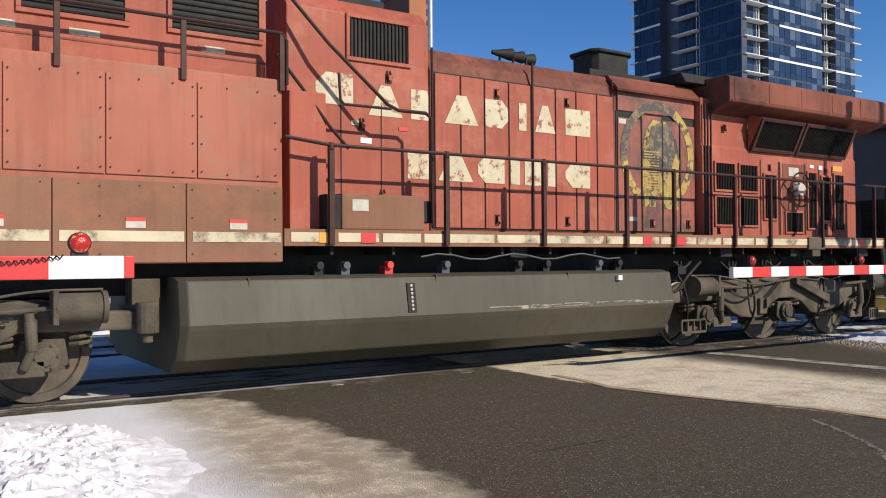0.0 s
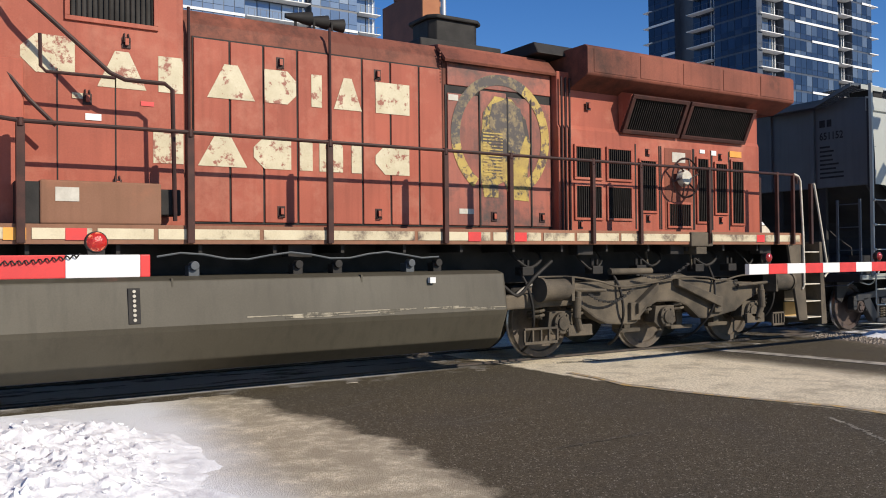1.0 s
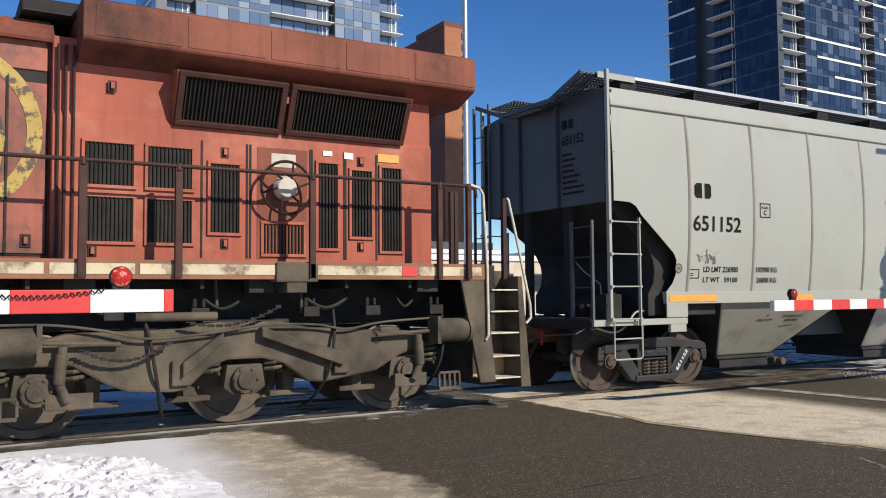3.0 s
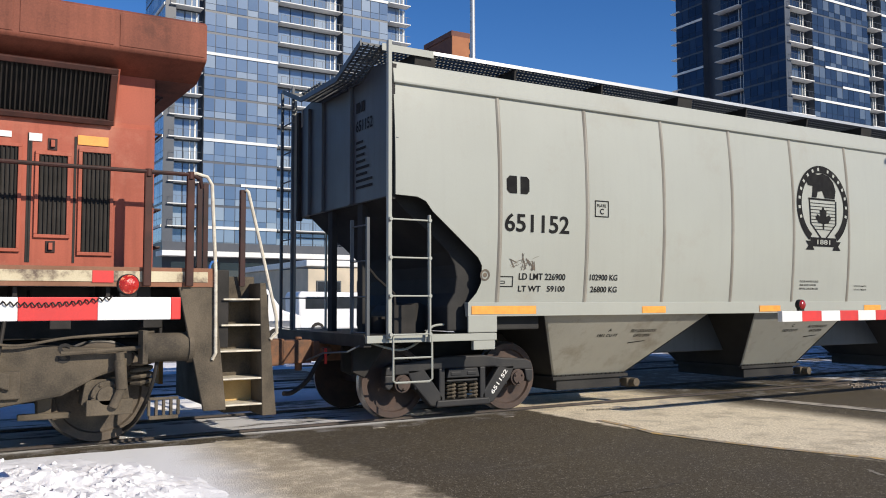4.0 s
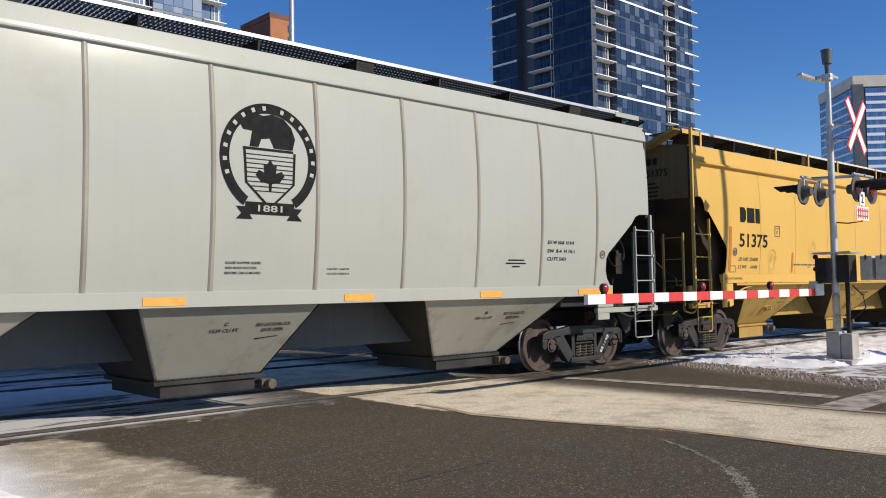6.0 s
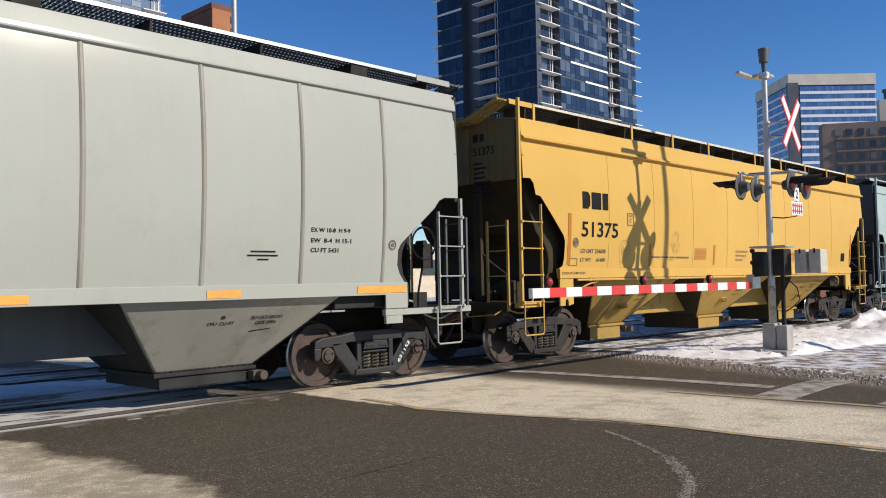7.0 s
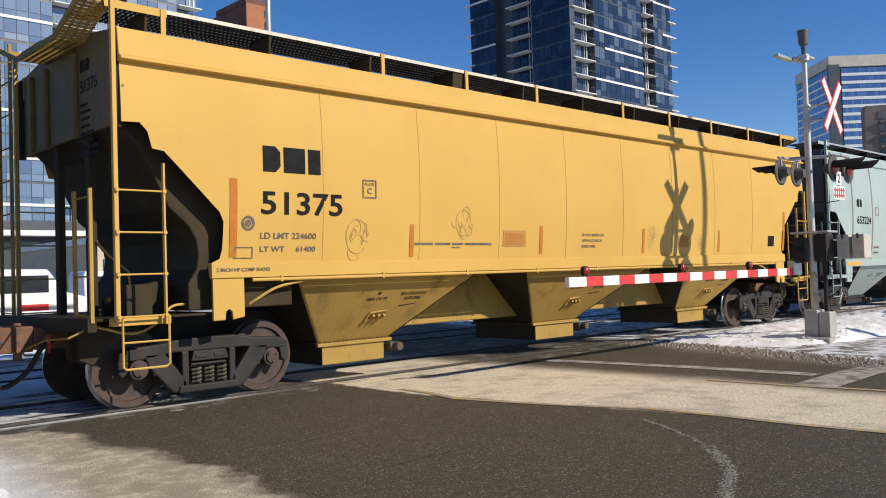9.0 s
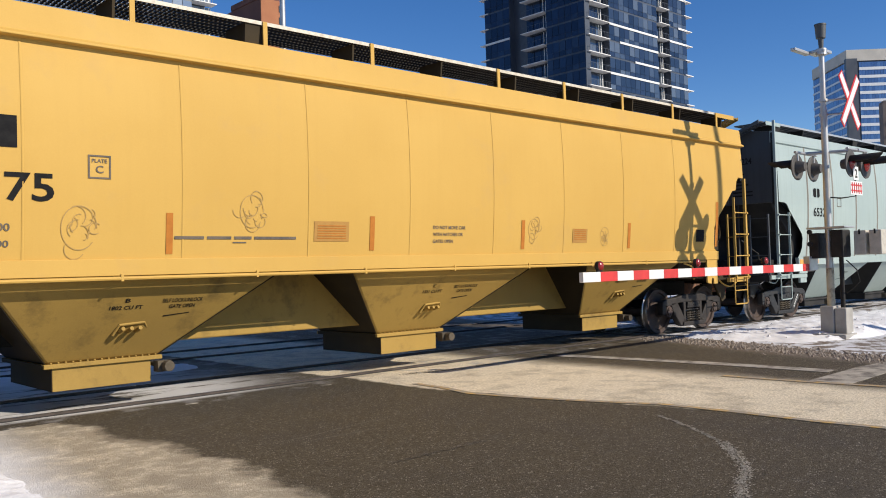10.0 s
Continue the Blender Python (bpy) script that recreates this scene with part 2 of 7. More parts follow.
def spin(bm, profile, centre, n=32, axis="y"):
    """A ring of (radius, offset) pairs turned round the y axis through centre."""
    c = Vector(centre)
    rings = []
    for k in range(n):
        a = k * math.tau / n
        rings.append([bm.verts.new(c + Vector((math.cos(a) * r, o, math.sin(a) * r))) for r, o in profile])
    m = len(profile)
    for k in range(n):
        a, b = rings[k], rings[(k + 1) % n]
        for j in range(m - 1):
            bm.faces.new((a[j], a[j + 1], b[j + 1], b[j]))
    return bm


def part(name, bm, material, parent=None, label="", smooth=False, bev=0.0, solid=0.0):
    bmesh.ops.recalc_face_normals(bm, faces=bm.faces)
    me = bpy.data.meshes.new(name)
    bm.to_mesh(me)
    bm.free()
    if smooth:
        me.polygons.foreach_set("use_smooth", [True] * len(me.polygons))
        me.set_sharp_from_angle(angle=radians(38))
    me.materials.append(material)
    ob = new(name, me)
    if parent:
        ob.parent = parent
    if label:
        ob["label"] = label
    if solid:
        m = ob.modifiers.new("thickness", "SOLIDIFY")
        m.thickness, m.offset = solid, 0
    if bev:
        m = ob.modifiers.new("worn edges", "BEVEL")
        m.width, m.segments, m.limit_method = bev, 2, "ANGLE"
    return ob


def B():
    return bmesh.new()


def thing(name, label, category, at=(0, 0, 0), group="", kind=""):
    ob = new(name)
    ob.location = at
    ob.empty_display_size = 0.3
    return tagged(ob, label, category, group, kind)


def lettering(bm, body, x0, x1, z0, z1, side):
    """Letters fitted into a field of a wall; side(x, z) gives the wall's y there."""
    cu = bpy.data.curves.new("letters", "FONT")
    cu.body, cu.resolution_u, cu.offset = body, 3, 0.016
    ob = new("letters", cu)
    me = bpy.data.meshes.new_from_object(ob.evaluated_get(bpy.context.evaluated_depsgraph_get()))
    bpy.data.objects.remove(ob)
    co = np.array([v.co[:2] for v in me.vertices])
    lo, hi = co.min(0), co.max(0)
    fit = (co - lo) / (hi - lo)
    vs = []
    for u, w in fit:
        x, z = x0 + u * (x1 - x0), z0 + w * (z1 - z0)
        vs.append(bm.verts.new((x, side(x, z), z)))
    for p in me.polygons:
        try:
            bm.faces.new([vs[i] for i in p.vertices])
        except ValueError:
            pass
    bpy.data.meshes.remove(me)
    return bm


def patch(bm, pts, side, step=0.12):
    """A flat painted patch with the outline pts (x, z), laid on a wall."""
    z0, z1 = min(p[1] for p in pts), max(p[1] for p in pts)
    f = bm.faces.new([bm.verts.new((p[0], 0, p[1])) for p in pts])
    own = [f]
    for k in range(1, int((z1 - z0) / step) + 1):
        geom = own + list({e for q in own for e in q.edges}) + list({w for q in own for w in q.verts})
        res = bmesh.ops.bisect_plane(bm, geom=geom, plane_co=(0, 0, z0 + k * step), plane_no=(0, 0, 1))
        own = [g for g in res["geom"] if isinstance(g, bmesh.types.BMFace)]
    for w in {w for q in own for w in q.verts}:
        w.co.y = side(w.co.x, w.co.z)
    return bm


def annulus(bm, x, z, r0, r1, side, a0=0, a1=360, n=40, sx=1.0):
    vs = []
    for k in range(n + 1):
        a = radians(a0 + (a1 - a0) * k / n)
        vs.append([bm.verts.new((x + math.cos(a) * r * sx, side(0, z + math.sin(a) * r), z + math.sin(a) * r)) for r in (r0, (r0 + r1) / 2, r1)])
    for p, q in zip(vs, vs[1:]):
        for j in (0, 1):
            bm.faces.new((p[j], p[j + 1], q[j + 1], q[j]))
    return bm


# ---- ground ----
def ground_material():
    m = bpy.data.materials.new("salted winter asphalt")
    m.use_nodes = True
    n, l = m.node_tree.nodes, m.node_tree.links
    b = n["Principled BSDF"]
    co = n.new("ShaderNodeTexCoord")
    sep = n.new("ShaderNodeSeparateXYZ")
    l.new(co.outputs["Object"], sep.inputs[0])

    def noise_of(scale, detail=6, rough=0.55, stretch=None):
        t = n.new("ShaderNodeTexNoise")
        t.inputs["Scale"].default_value, t.inputs["Detail"].default_value, t.inputs["Roughness"].default_value = scale, detail, rough
        if stretch:
            mp = n.new("ShaderNodeMapping")
            mp.inputs["Scale"].default_value = stretch
            l.new(co.outputs["Object"], mp.inputs["Vector"])
            l.new(mp.outputs[0], t.inputs["Vector"])
        else:
            l.new(co.outputs["Object"], t.inputs["Vector"])
        return t.outputs["Fac"]

    def calc(op, a, c, d=None):
        k = n.new("ShaderNodeMath")
        k.operation = op
        for i, v in enumerate((a, c, d)):
            if v is None:
                continue
            if isinstance(v, (int, float)):
                k.inputs[i].default_value = v
            else:
                l.new(v, k.inputs[i])
        return k.outputs[0]

    def edge(v, lo, hi):
        r = n.new("ShaderNodeMapRange")
        r.interpolation_type = "SMOOTHSTEP"
        r.inputs[1].default_value, r.inputs[2].default_value = lo, hi
        l.new(v, r.inputs[0])
        return r.outputs[0]

    def blend(f, a, c):
        k = n.new("ShaderNodeMix")
        k.data_type = "RGBA"
        l.new(f, k.inputs["Factor"])
        for s, v in (("A", a), ("B", c)):
            if isinstance(v, tuple):
                k.inputs[s].default_value = (*v, 1)
            else:
                l.new(v, k.inputs[s])
        return k.outputs["Result"]

    x, y = sep.outputs[0], sep.outputs[1]
    wob = calc("MULTIPLY_ADD", noise_of(0.55, 8, 0.6), 1.5, -0.75)
    xs = calc("ADD", x, wob)
    speck = noise_of(55, 3)
    tar = blend(edge(speck, 0.3, 0.75), (0.045, 0.036, 0.0225), (0.127, 0.103, 0.068))
    tar = blend(calc("MULTIPLY", edge(noise_of(0.9, 5), 0.4, 0.75), 0.4), tar, (0.06, 0.052, 0.043))
    tar = blend(calc("MULTIPLY", edge(noise_of(1.3, 4, 0.6, (0.25, 2.2, 1)), 0.62, 0.78), 0.3), tar, (0.2, 0.19, 0.17))
    chips = n.new("ShaderNodeTexVoronoi")
    chips.inputs["Scale"].default_value = 48
    l.new(co.outputs["Object"], chips.inputs["Vector"])
    stone = calc("MULTIPLY", calc("LESS_THAN", chips.outputs["Distance"], 0.3), calc("GREATER_THAN", noise_of(23, 2), 0.54))
    tar = blend(calc("MULTIPLY", stone, 0.75), tar, (0.36, 0.32, 0.26))
    grit = blend(edge(noise_of(38, 8, 0.75), 0.36, 0.64), (0.52, 0.43, 0.29), (0.92, 0.82, 0.63))
    grit = blend(calc("MULTIPLY", edge(noise_of(1.7, 8, 0.7), 0.46, 0.68), 0.6), grit, (0.29, 0.24, 0.17))
    crumbs = n.new("ShaderNodeTexVoronoi")
    crumbs.inputs["Scale"].default_value = 60
    l.new(co.outputs["Object"], crumbs.inputs["Vector"])
    dark_crumb = calc("MULTIPLY", calc("LESS_THAN", crumbs.outputs["Distance"], 0.3), calc("GREATER_THAN", noise_of(31, 3), 0.55))
    grit = blend(calc("MULTIPLY", dark_crumb, 0.6), grit, (0.16, 0.13, 0.1))
    # salt and sand lie beside the near edge of the road and between its lanes
    near = calc("SUBTRACT", 1.0, edge(calc("ADD", calc("MULTIPLY_ADD", noise_of(1.3, 9, 0.62), 0.9, calc("SUBTRACT", x, 0.45)), calc("MULTIPLY", calc("ABSOLUTE", calc("ADD", y, 4.2), 0.0), 0.08)), 3.2, 3.42))
    lane = calc("MULTIPLY", edge(calc("MULTIPLY_ADD", noise_of(2.6, 9, 0.65), 0.35, calc("MULTIPLY_ADD", calc("MAXIMUM", calc("MINIMUM", y, -2.9), -6.1), 0.2, x)), 6.64, 6.74), calc("SUBTRACT", 1.0, edge(calc("MULTIPLY_ADD", wob, 0.5, x), 9.7, 10.6)))
    verge = edge(calc("MULTIPLY_ADD", wob, 0.6, calc("MULTIPLY_ADD", y, -0.33, x)), 14.0, 14.7)
    side = calc("LESS_THAN", calc("MULTIPLY_ADD", wob, 0.35, y), -1.3)
    lane2 = calc("MULTIPLY", lane, edge(noise_of(5, 6, 0.6, (1.6, 0.5, 1)), 0.12, 0.3))
    trodden = blend(calc("MULTIPLY", edge(noise_of(3.4, 9, 0.72), 0.26, 0.58), 0.85), grit, (0.33, 0.275, 0.195))
    col = blend(calc("MULTIPLY", near, side), tar, trodden)
    ice = calc("SUBTRACT", 1.0, edge(calc("MULTIPLY_ADD", wob, 0.5, calc("MULTIPLY_ADD", y, -0.1, x)), 2.1, 3.0))
    col = blend(calc("MULTIPLY", calc("MULTIPLY", ice, side), edge(noise_of(7, 9, 0.8), 0.16, 0.42)), col, (0.82, 0.82, 0.82))
    col = blend(lane2, col, grit)
    col = blend(calc("MULTIPLY", edge(noise_of(2.4, 6, 0.65), 0.5, 0.66), calc("MULTIPLY", calc("SUBTRACT", 1.0, side), 0.55)), col, (0.33, 0.32, 0.31))
    # trodden snow and ice between and beside the rails
    shore = calc("MULTIPLY", calc("SUBTRACT", 1.0, edge(calc("ADD", x, wob), 5.0, 7.0)), calc("MULTIPLY", edge(y, -1.05, -0.85), calc("SUBTRACT", 1.0, edge(y, 5.0, 9.0))))
    col = blend(calc("MULTIPLY", shore, edge(noise_of(0.9, 8, 0.7, (0.6, 2.2, 1)), 0.4, 0.5)), col, (0.62, 0.61, 0.6))
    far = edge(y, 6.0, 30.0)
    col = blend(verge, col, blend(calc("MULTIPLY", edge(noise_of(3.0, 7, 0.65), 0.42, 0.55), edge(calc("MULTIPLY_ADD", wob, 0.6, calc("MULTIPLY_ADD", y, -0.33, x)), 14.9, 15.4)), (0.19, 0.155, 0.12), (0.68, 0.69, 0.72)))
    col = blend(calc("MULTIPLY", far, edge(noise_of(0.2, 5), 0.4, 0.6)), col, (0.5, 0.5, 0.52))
    l.new(col, b.inputs["Base Color"])
    b.inputs["Roughness"].default_value = 0.72
    b.inputs["Specular IOR Level"].default_value = 0.2
    bp = n.new("ShaderNodeBump")
    bp.inputs["Strength"].default_value, bp.inputs["Distance"].default_value = 0.6, 0.018
    l.new(calc("ADD", speck, noise_of(140, 2)), bp.inputs["Height"])
    l.new(bp.outputs[0], b.inputs["Normal"])
    return m


bm = B()
xs = [-1500, -300, -60] + [-20 + 2 * k for k in range(41)] + [120, 400, 1500]
ys = [-1500, -300, -60] + [-20 + 2 * k for k in range(31)] + [100, 400, 1500]
vv = [[bm.verts.new((x, y, -0.03)) for y in ys] for x in xs]
for i in range(len(xs) - 1):
    for j in range(len(ys) - 1):
        bm.faces.new((vv[i][j], vv[i + 1][j], vv[i + 1][j + 1], vv[i][j + 1]))
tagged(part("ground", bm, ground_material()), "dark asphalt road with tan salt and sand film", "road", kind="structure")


def railway_track(y, label):
    t = thing("railway_track", label, "track", (0, y, 0), kind="structure")
    for s in (-1, 1):
        c = s * 0.7525
        bm = B()
        prism(bm, [(c - 0.036, -0.03), (c - 0.036, -0.008), (c - 0.028, 0.0), (c + 0.028, 0.0), (c + 0.036, -0.008), (c + 0.036, -0.03)], "x", -220, 420)
        part("rail", bm, RAIL_STEEL, t, "worn steel rail", bev=0)
        for k, (a, b) in enumerate(((c - s * 0.036, c - s * 0.11), (c + s * 0.036, c + s * 0.07))):
            bm = B()
            box(bm, -60, 90, min(a, b), max(a, b), -0.034, -0.024)
            part("flangeway", bm, BLACKISH, t)
    return t


railway_track(0, "steel railway track set flush in the asphalt crossing")
railway_track(4.6, "second steel railway track behind the train")


def road_line(name, pts, width, material, label, z=-0.024):
    bm = B()
    for (x0, y0), (x1, y1) in zip(pts, pts[1:]):
        d = Vector((x1 - x0, y1 - y0)).normalized()
        nx, ny = -d.y * width / 2, d.x * width / 2
        q = [(x0 + nx, y0 + ny), (x1 + nx, y1 + ny), (x1 - nx, y1 - ny), (x0 - nx, y0 - ny)]
        bm.faces.new([bm.verts.new((*p, z)) for p in q])
    return tagged(part(name, bm, material, solid=0.004), label, "road marking", kind="structure")


LINE_Y = mat("worn yellow road paint", (0.5, 0.3, 0.07), (0.44, 0.3, 0.13), 0.8, scale=3, spots=((0.3, 0.25, 0.18), 0.43, 0.52, 7.0), bump=0.3)
LINE_W = mat("worn white road paint", (0.4, 0.36, 0.3), (0.3, 0.27, 0.22), 0.8, scale=3, spots=((0.1, 0.085, 0.07), 0.46, 0.62, 3.5), bump=0.3)
road_line("road_line", [(7.26, -2.2), (7.22, -2.8), (7.08, -3.4), (7.22, -4.1), (7.42, -4.8), (7.72, -5.6), (7.76, -6.4), (7.74, -7.2), (7.8, -8), (7.9, -13)], 0.1, LINE_Y, "worn yellow centre line on the asphalt")
road_line("road_line", [(10.95, -1.6), (11.15, -3.0), (11.25, -4.4), (11.27, -5.9)], 0.3, LINE_W, "worn white line on the asphalt")
road_line("road_line", [(10.1, -5.0), (10.14, -6), (10.26, -6.95), (10.3, -10)], 0.11, LINE_Y, "worn yellow line on the asphalt")
road_line("road_line", [(10.25, -6.3), (11.8, -6.25), (15, -6.5)], 0.5, LINE_W, "worn pale crosswalk bar")
road_line("road_line", [(10.4, -7.7), (12, -7.75), (15, -8.1)], 0.5, LINE_W, "worn pale crosswalk bar")


def snow_bank(outline, height, seed, label, step=0.14, rough=1.0, crumbs=0):
    """A heap of snow inside an oval: centre x, y, half lengths, turn."""
    cx, cy, ax, ay, turn = outline
    bm = B()
    nx, ny = int(2 * ax / step), int(2 * ay / step)
    c, s = math.cos(radians(turn)), math.sin(radians(turn))
    grid = []
    for i in range(nx + 1):
        row = []
        for j in range(ny + 1):
            u, w = -1 + 2 * i / nx, -1 + 2 * j / ny
            x, y = cx + c * u * ax - s * w * ay, cy + s * u * ax + c * w * ay
            p = Vector((x + seed, y, seed))
            m_ = max(abs(u), abs(w))
            e = 0.95 - (abs(u) ** 4 + abs(w) ** 4) + (0.5 * noise.noise(p * 0.9) + 0.25 * noise.noise(p * 3.1)) * (1 - m_ ** 6)
            lump = 0.5 + 0.3 * noise.fractal(p * 1.1, 1.0, 2.0, 3) + rough * (0.14 * abs(noise.fractal(p * 4.5, 0.9, 2.1, 3)) + 0.2 * max(0.0, noise.noise(p * 9)) + 0.16 * abs(noise.noise(p * 19)) + 0.1 * noise.noise(p * 37))
            z = -0.07 + height * max(0, min(1, e * 1.25)) ** 1.1 * (0.35 + lump * 0.9) + 0.05 * min(1, max(0, e * 2.2)) * (0.4 + lump)
            row.append(bm.verts.new((x, y, z)))
        grid.append(row)
    if crumbs:
        # broken lumps of crust strewn over the heap
        rng = random.Random(seed)
        tops = [v.co.copy() for row in grid for v in row if v.co.z > 0.01]
        for c0 in rng.sample(tops, min(crumbs, len(tops))):
            r = 0.006 + 0.034 * rng.random() ** 6
            ring = [bm.verts.new(c0 + Vector((math.cos(k * 1.26) * r * rng.uniform(0.6, 1.3), math.sin(k * 1.26) * r * rng.uniform(0.6, 1.3), r * rng.uniform(-0.1, 0.6)))) for k in range(5)]
            top = bm.verts.new(c0 + Vector((rng.gauss(0, r * 0.3), rng.gauss(0, r * 0.3), r * rng.uniform(0.7, 1.2))))
            low = bm.verts.new(c0 - Vector((0, 0, r)))
            for k in range(5):
                bm.faces.new((ring[k], ring[(k + 1) % 5], top))
                bm.faces.new((ring[(k + 1) % 5], ring[k], low))
    for i in range(nx):
        for j in range(ny):
            bm.faces.new((grid[i][j], grid[i + 1][j], grid[i + 1][j + 1], grid[i][j + 1]))
    return tagged(part("snow_bank", bm, SNOW, smooth=True), label, "snow", kind="stuff")


snow_bank((-2.45, -5.0, 4.5, 3.6, -9), 0.2, 3.1, "crusted lumpy snow heap beside the road", 0.03, 1.25, 3500)
snow_bank((-3.6, -2.3, 5.6, 0.75, 0), 0.1, 8.4, "low dirty snow along the rail", 0.05, 1.2, 500)
snow_bank((20.0, -3.2, 5.8, 1.75, -6), 0.12, 5.2, "flat bright snow round the signal mast", 0.07, 1.3, 500)
snow_bank((27.5, -4.9, 5.6, 1.9, -8), 0.5, 7.7, "ploughed snow heap beside the track", 0.12)
snow_bank((9.5, 9.6, 9.0, 1.4, 0), 0.12, 1.7, "ploughed snow behind the tracks", 0.2)
snow_bank((26, 9.6, 8.5, 1.6, 0), 0.15, 2.9, "ploughed snow behind the tracks", 0.2)
snow_bank((3.0, 2.7, 4.0, 0.8, 0), 0.05, 4.9, "trodden snow between the tracks", 0.15)
bm = B()
rng = random.Random(4)
for k in range(4200):
    t = rng.random()
    y = -0.9 - 7.5 * t
    x = 14.95 + 0.33 * y + rng.gauss(0, 0.22)
    r = 0.012 + 0.024 * rng.random() ** 2
    v = [bm.verts.new((x + r * a * rng.uniform(0.6, 1.3), y + r * b * rng.uniform(0.6, 1.3), -0.03 + r * c * rng.uniform(0.5, 1.0))) for a, b, c in ((-1, -1, 0), (1, -1, 0), (1, 1, 0), (-1, 1, 0), (0, 0, 1.2))]
    for q in ((0, 1, 4), (1, 2, 4), (2, 3, 4), (3, 0, 4)):
        bm.faces.new([v[i] for i in q])
tagged(part("gravel", bm, GRAVEL), "frozen gravel and grit along the road edge", "gravel", kind="stuff")


# ---- wheels and bogies ----
def wheelset(parent, x, r, name="wheelset", plate=None):
    """Two wheels on an axle, turning about its own middle."""
    bm = B()
    for s in (-1, 1):
        f = lambda r_, o: (r_, s * o)
        spin(bm, [f(r * 0.26, 0.84), f(r * 0.3, 0.80), f(r * 0.55, 0.765), f(r * 0.8, 0.775), f(r * 0.83, 0.81), f(r * 0.985, 0.81)], (0, 0, 0), 40)
        spin(bm, [f(r + 0.022, 0.70), f(r * 0.83, 0.70), f(r * 0.55, 0.72), f(r * 0.2, 0.70)], (0, 0, 0), 40)
        cyl(bm, (0, s * 0.70, 0), (0, s * 0.9, 0), r * 0.26, 20)
    cyl(bm, (0, -1.0, 0), (0, 1.0, 0), 0.085, 14)
    w = part(name, bm, plate or WHEEL, parent, "rusty brown wheels with bright treads", smooth=True)
    w.location = (x, 0, r)
    for s in (-1, 1):
        bm = B()
        spin(bm, [(r * 0.985, s * 0.8105), (r, s * 0.80), (r + 0.003, s * 0.735), (r + 0.024, s * 0.72), (r + 0.024, s * 0.70)], (0, 0, 0), 48)
        part("tread", bm, TREAD, w, "polished steel tread", smooth=True)
    return w


WHEELS = []  # (wheelset, radius)


def freight_bogie(root, xc, material, number=""):
    r = 0.457
    for dx in (-0.889, 0.889):
        WHEELS.append((wheelset(root, xc + dx, r), r))
    for s in (-1, 1):
        y0, y1 = s * 0.93, s * 1.07
        bm = B()
        # cast frame: a top chord, two sloping legs and a spring seat, with two openings
        prism(bm, [(xc - 1.14, 0.56), (xc - 1.12, 0.66), (xc - 1.0, 0.71), (xc - 0.62, 0.735), (xc - 0.35, 0.78), (xc + 0.35, 0.78), (xc + 0.62, 0.735), (xc + 1.0, 0.71), (xc + 1.12, 0.66), (xc + 1.14, 0.56), (xc + 0.72, 0.575), (xc + 0.5, 0.62), (xc - 0.5, 0.62), (xc - 0.72, 0.575)], "y", y0, y1)
        for e in (-1, 1):
            prism(bm, [(xc + e * 1.14, 0.57), (xc + e * 1.0, 0.57), (xc + e * 1.03, 0.42), (xc + e * 1.09, 0.38), (xc + e * 1.14, 0.42)], "y", y0, y1)
        for e in (-1, 1):
            prism(bm, [(xc + e * 0.84, 0.63), (xc + e * 0.58, 0.63), (xc + e * 0.30, 0.26), (xc + e * 0.30, 0.13), (xc + e * 0.48, 0.15), (xc + e * 0.76, 0.46)], "y", y0, y1)
            prism(bm, [(xc + e * 0.36, 0.63), (xc + e * 0.27, 0.63), (xc + e * 0.27, 0.2), (xc + e * 0.36, 0.2)], "y", y0, y1)
            prism(bm, [(xc + e * 0.70, 0.64), (xc + e * 0.63, 0.40), (xc + e * 0.71, 0.36), (xc + e * 0.78, 0.62)], "y", y0 + s * 0.01, y1 - s * 0.01)
        prism(bm, [(xc - 0.42, 0.13), (xc + 0.42, 0.13), (xc + 0.40, 0.22), (xc - 0.40, 0.22)], "y", y0, y1 + s * 0.03)
        frame_ob = part("side_frame", bm, material, root, "cast steel bogie side frame", bev=0.018)
        if number and s < 0:
            bm = B()
            lettering(bm, number, -0.2, 0.2, -0.03, 0.03, lambda x, z: 0)
            for v in bm.verts:
                x, z = v.co.x, v.co.z
                v.co = (xc + 0.57 + x * 0.6 - z * 0.75, y1 - 0.006, 0.42 + x * 0.75 + z * 0.6)
            part("number", bm, WHITE, frame_ob)
        for dx in (-0.889, 0.889):
            bm = B()
            cyl(bm, (xc + dx, s * 0.98, r), (xc + dx, s * 1.06, r), 0.115, 20)
            cyl(bm, (xc + dx, s * 1.06, r), (xc + dx, s * 1.085, r), 0.085, 16)
            for k in range(3):
                a = k * math.tau / 3 + 0.5
                cyl(bm, (xc + dx + math.cos(a) * 0.065, s * 1.08, r + math.sin(a) * 0.065), (xc + dx + math.cos(a) * 0.065, s * 1.105, r + math.sin(a) * 0.065), 0.016, 6)
            part("bearing", bm, WHEEL, root, "round axle bearing with three bolts", bev=0.006)
        bm = B()
        prism(bm, [(xc - 0.25, 0.5), (xc + 0.25, 0.5), (xc + 0.22, 0.62), (xc - 0.22, 0.62)], "y", s * 0.75, s * 1.09)
        box(bm, xc - 0.24, xc + 0.24, s * 0.9, s * 1.06, 0.445, 0.475)
        box(bm, xc - 0.2, xc - 0.04, s * 1.0, s * 1.1, 0.53, 0.58)
        box(bm, xc + 0.05, xc + 0.2, s * 1.0, s * 1.1, 0.53, 0.58)
        part("bolster_end", bm, material, root, bev=0.01)
        for dx in (-0.17, 0.0, 0.17):
            bm = B()
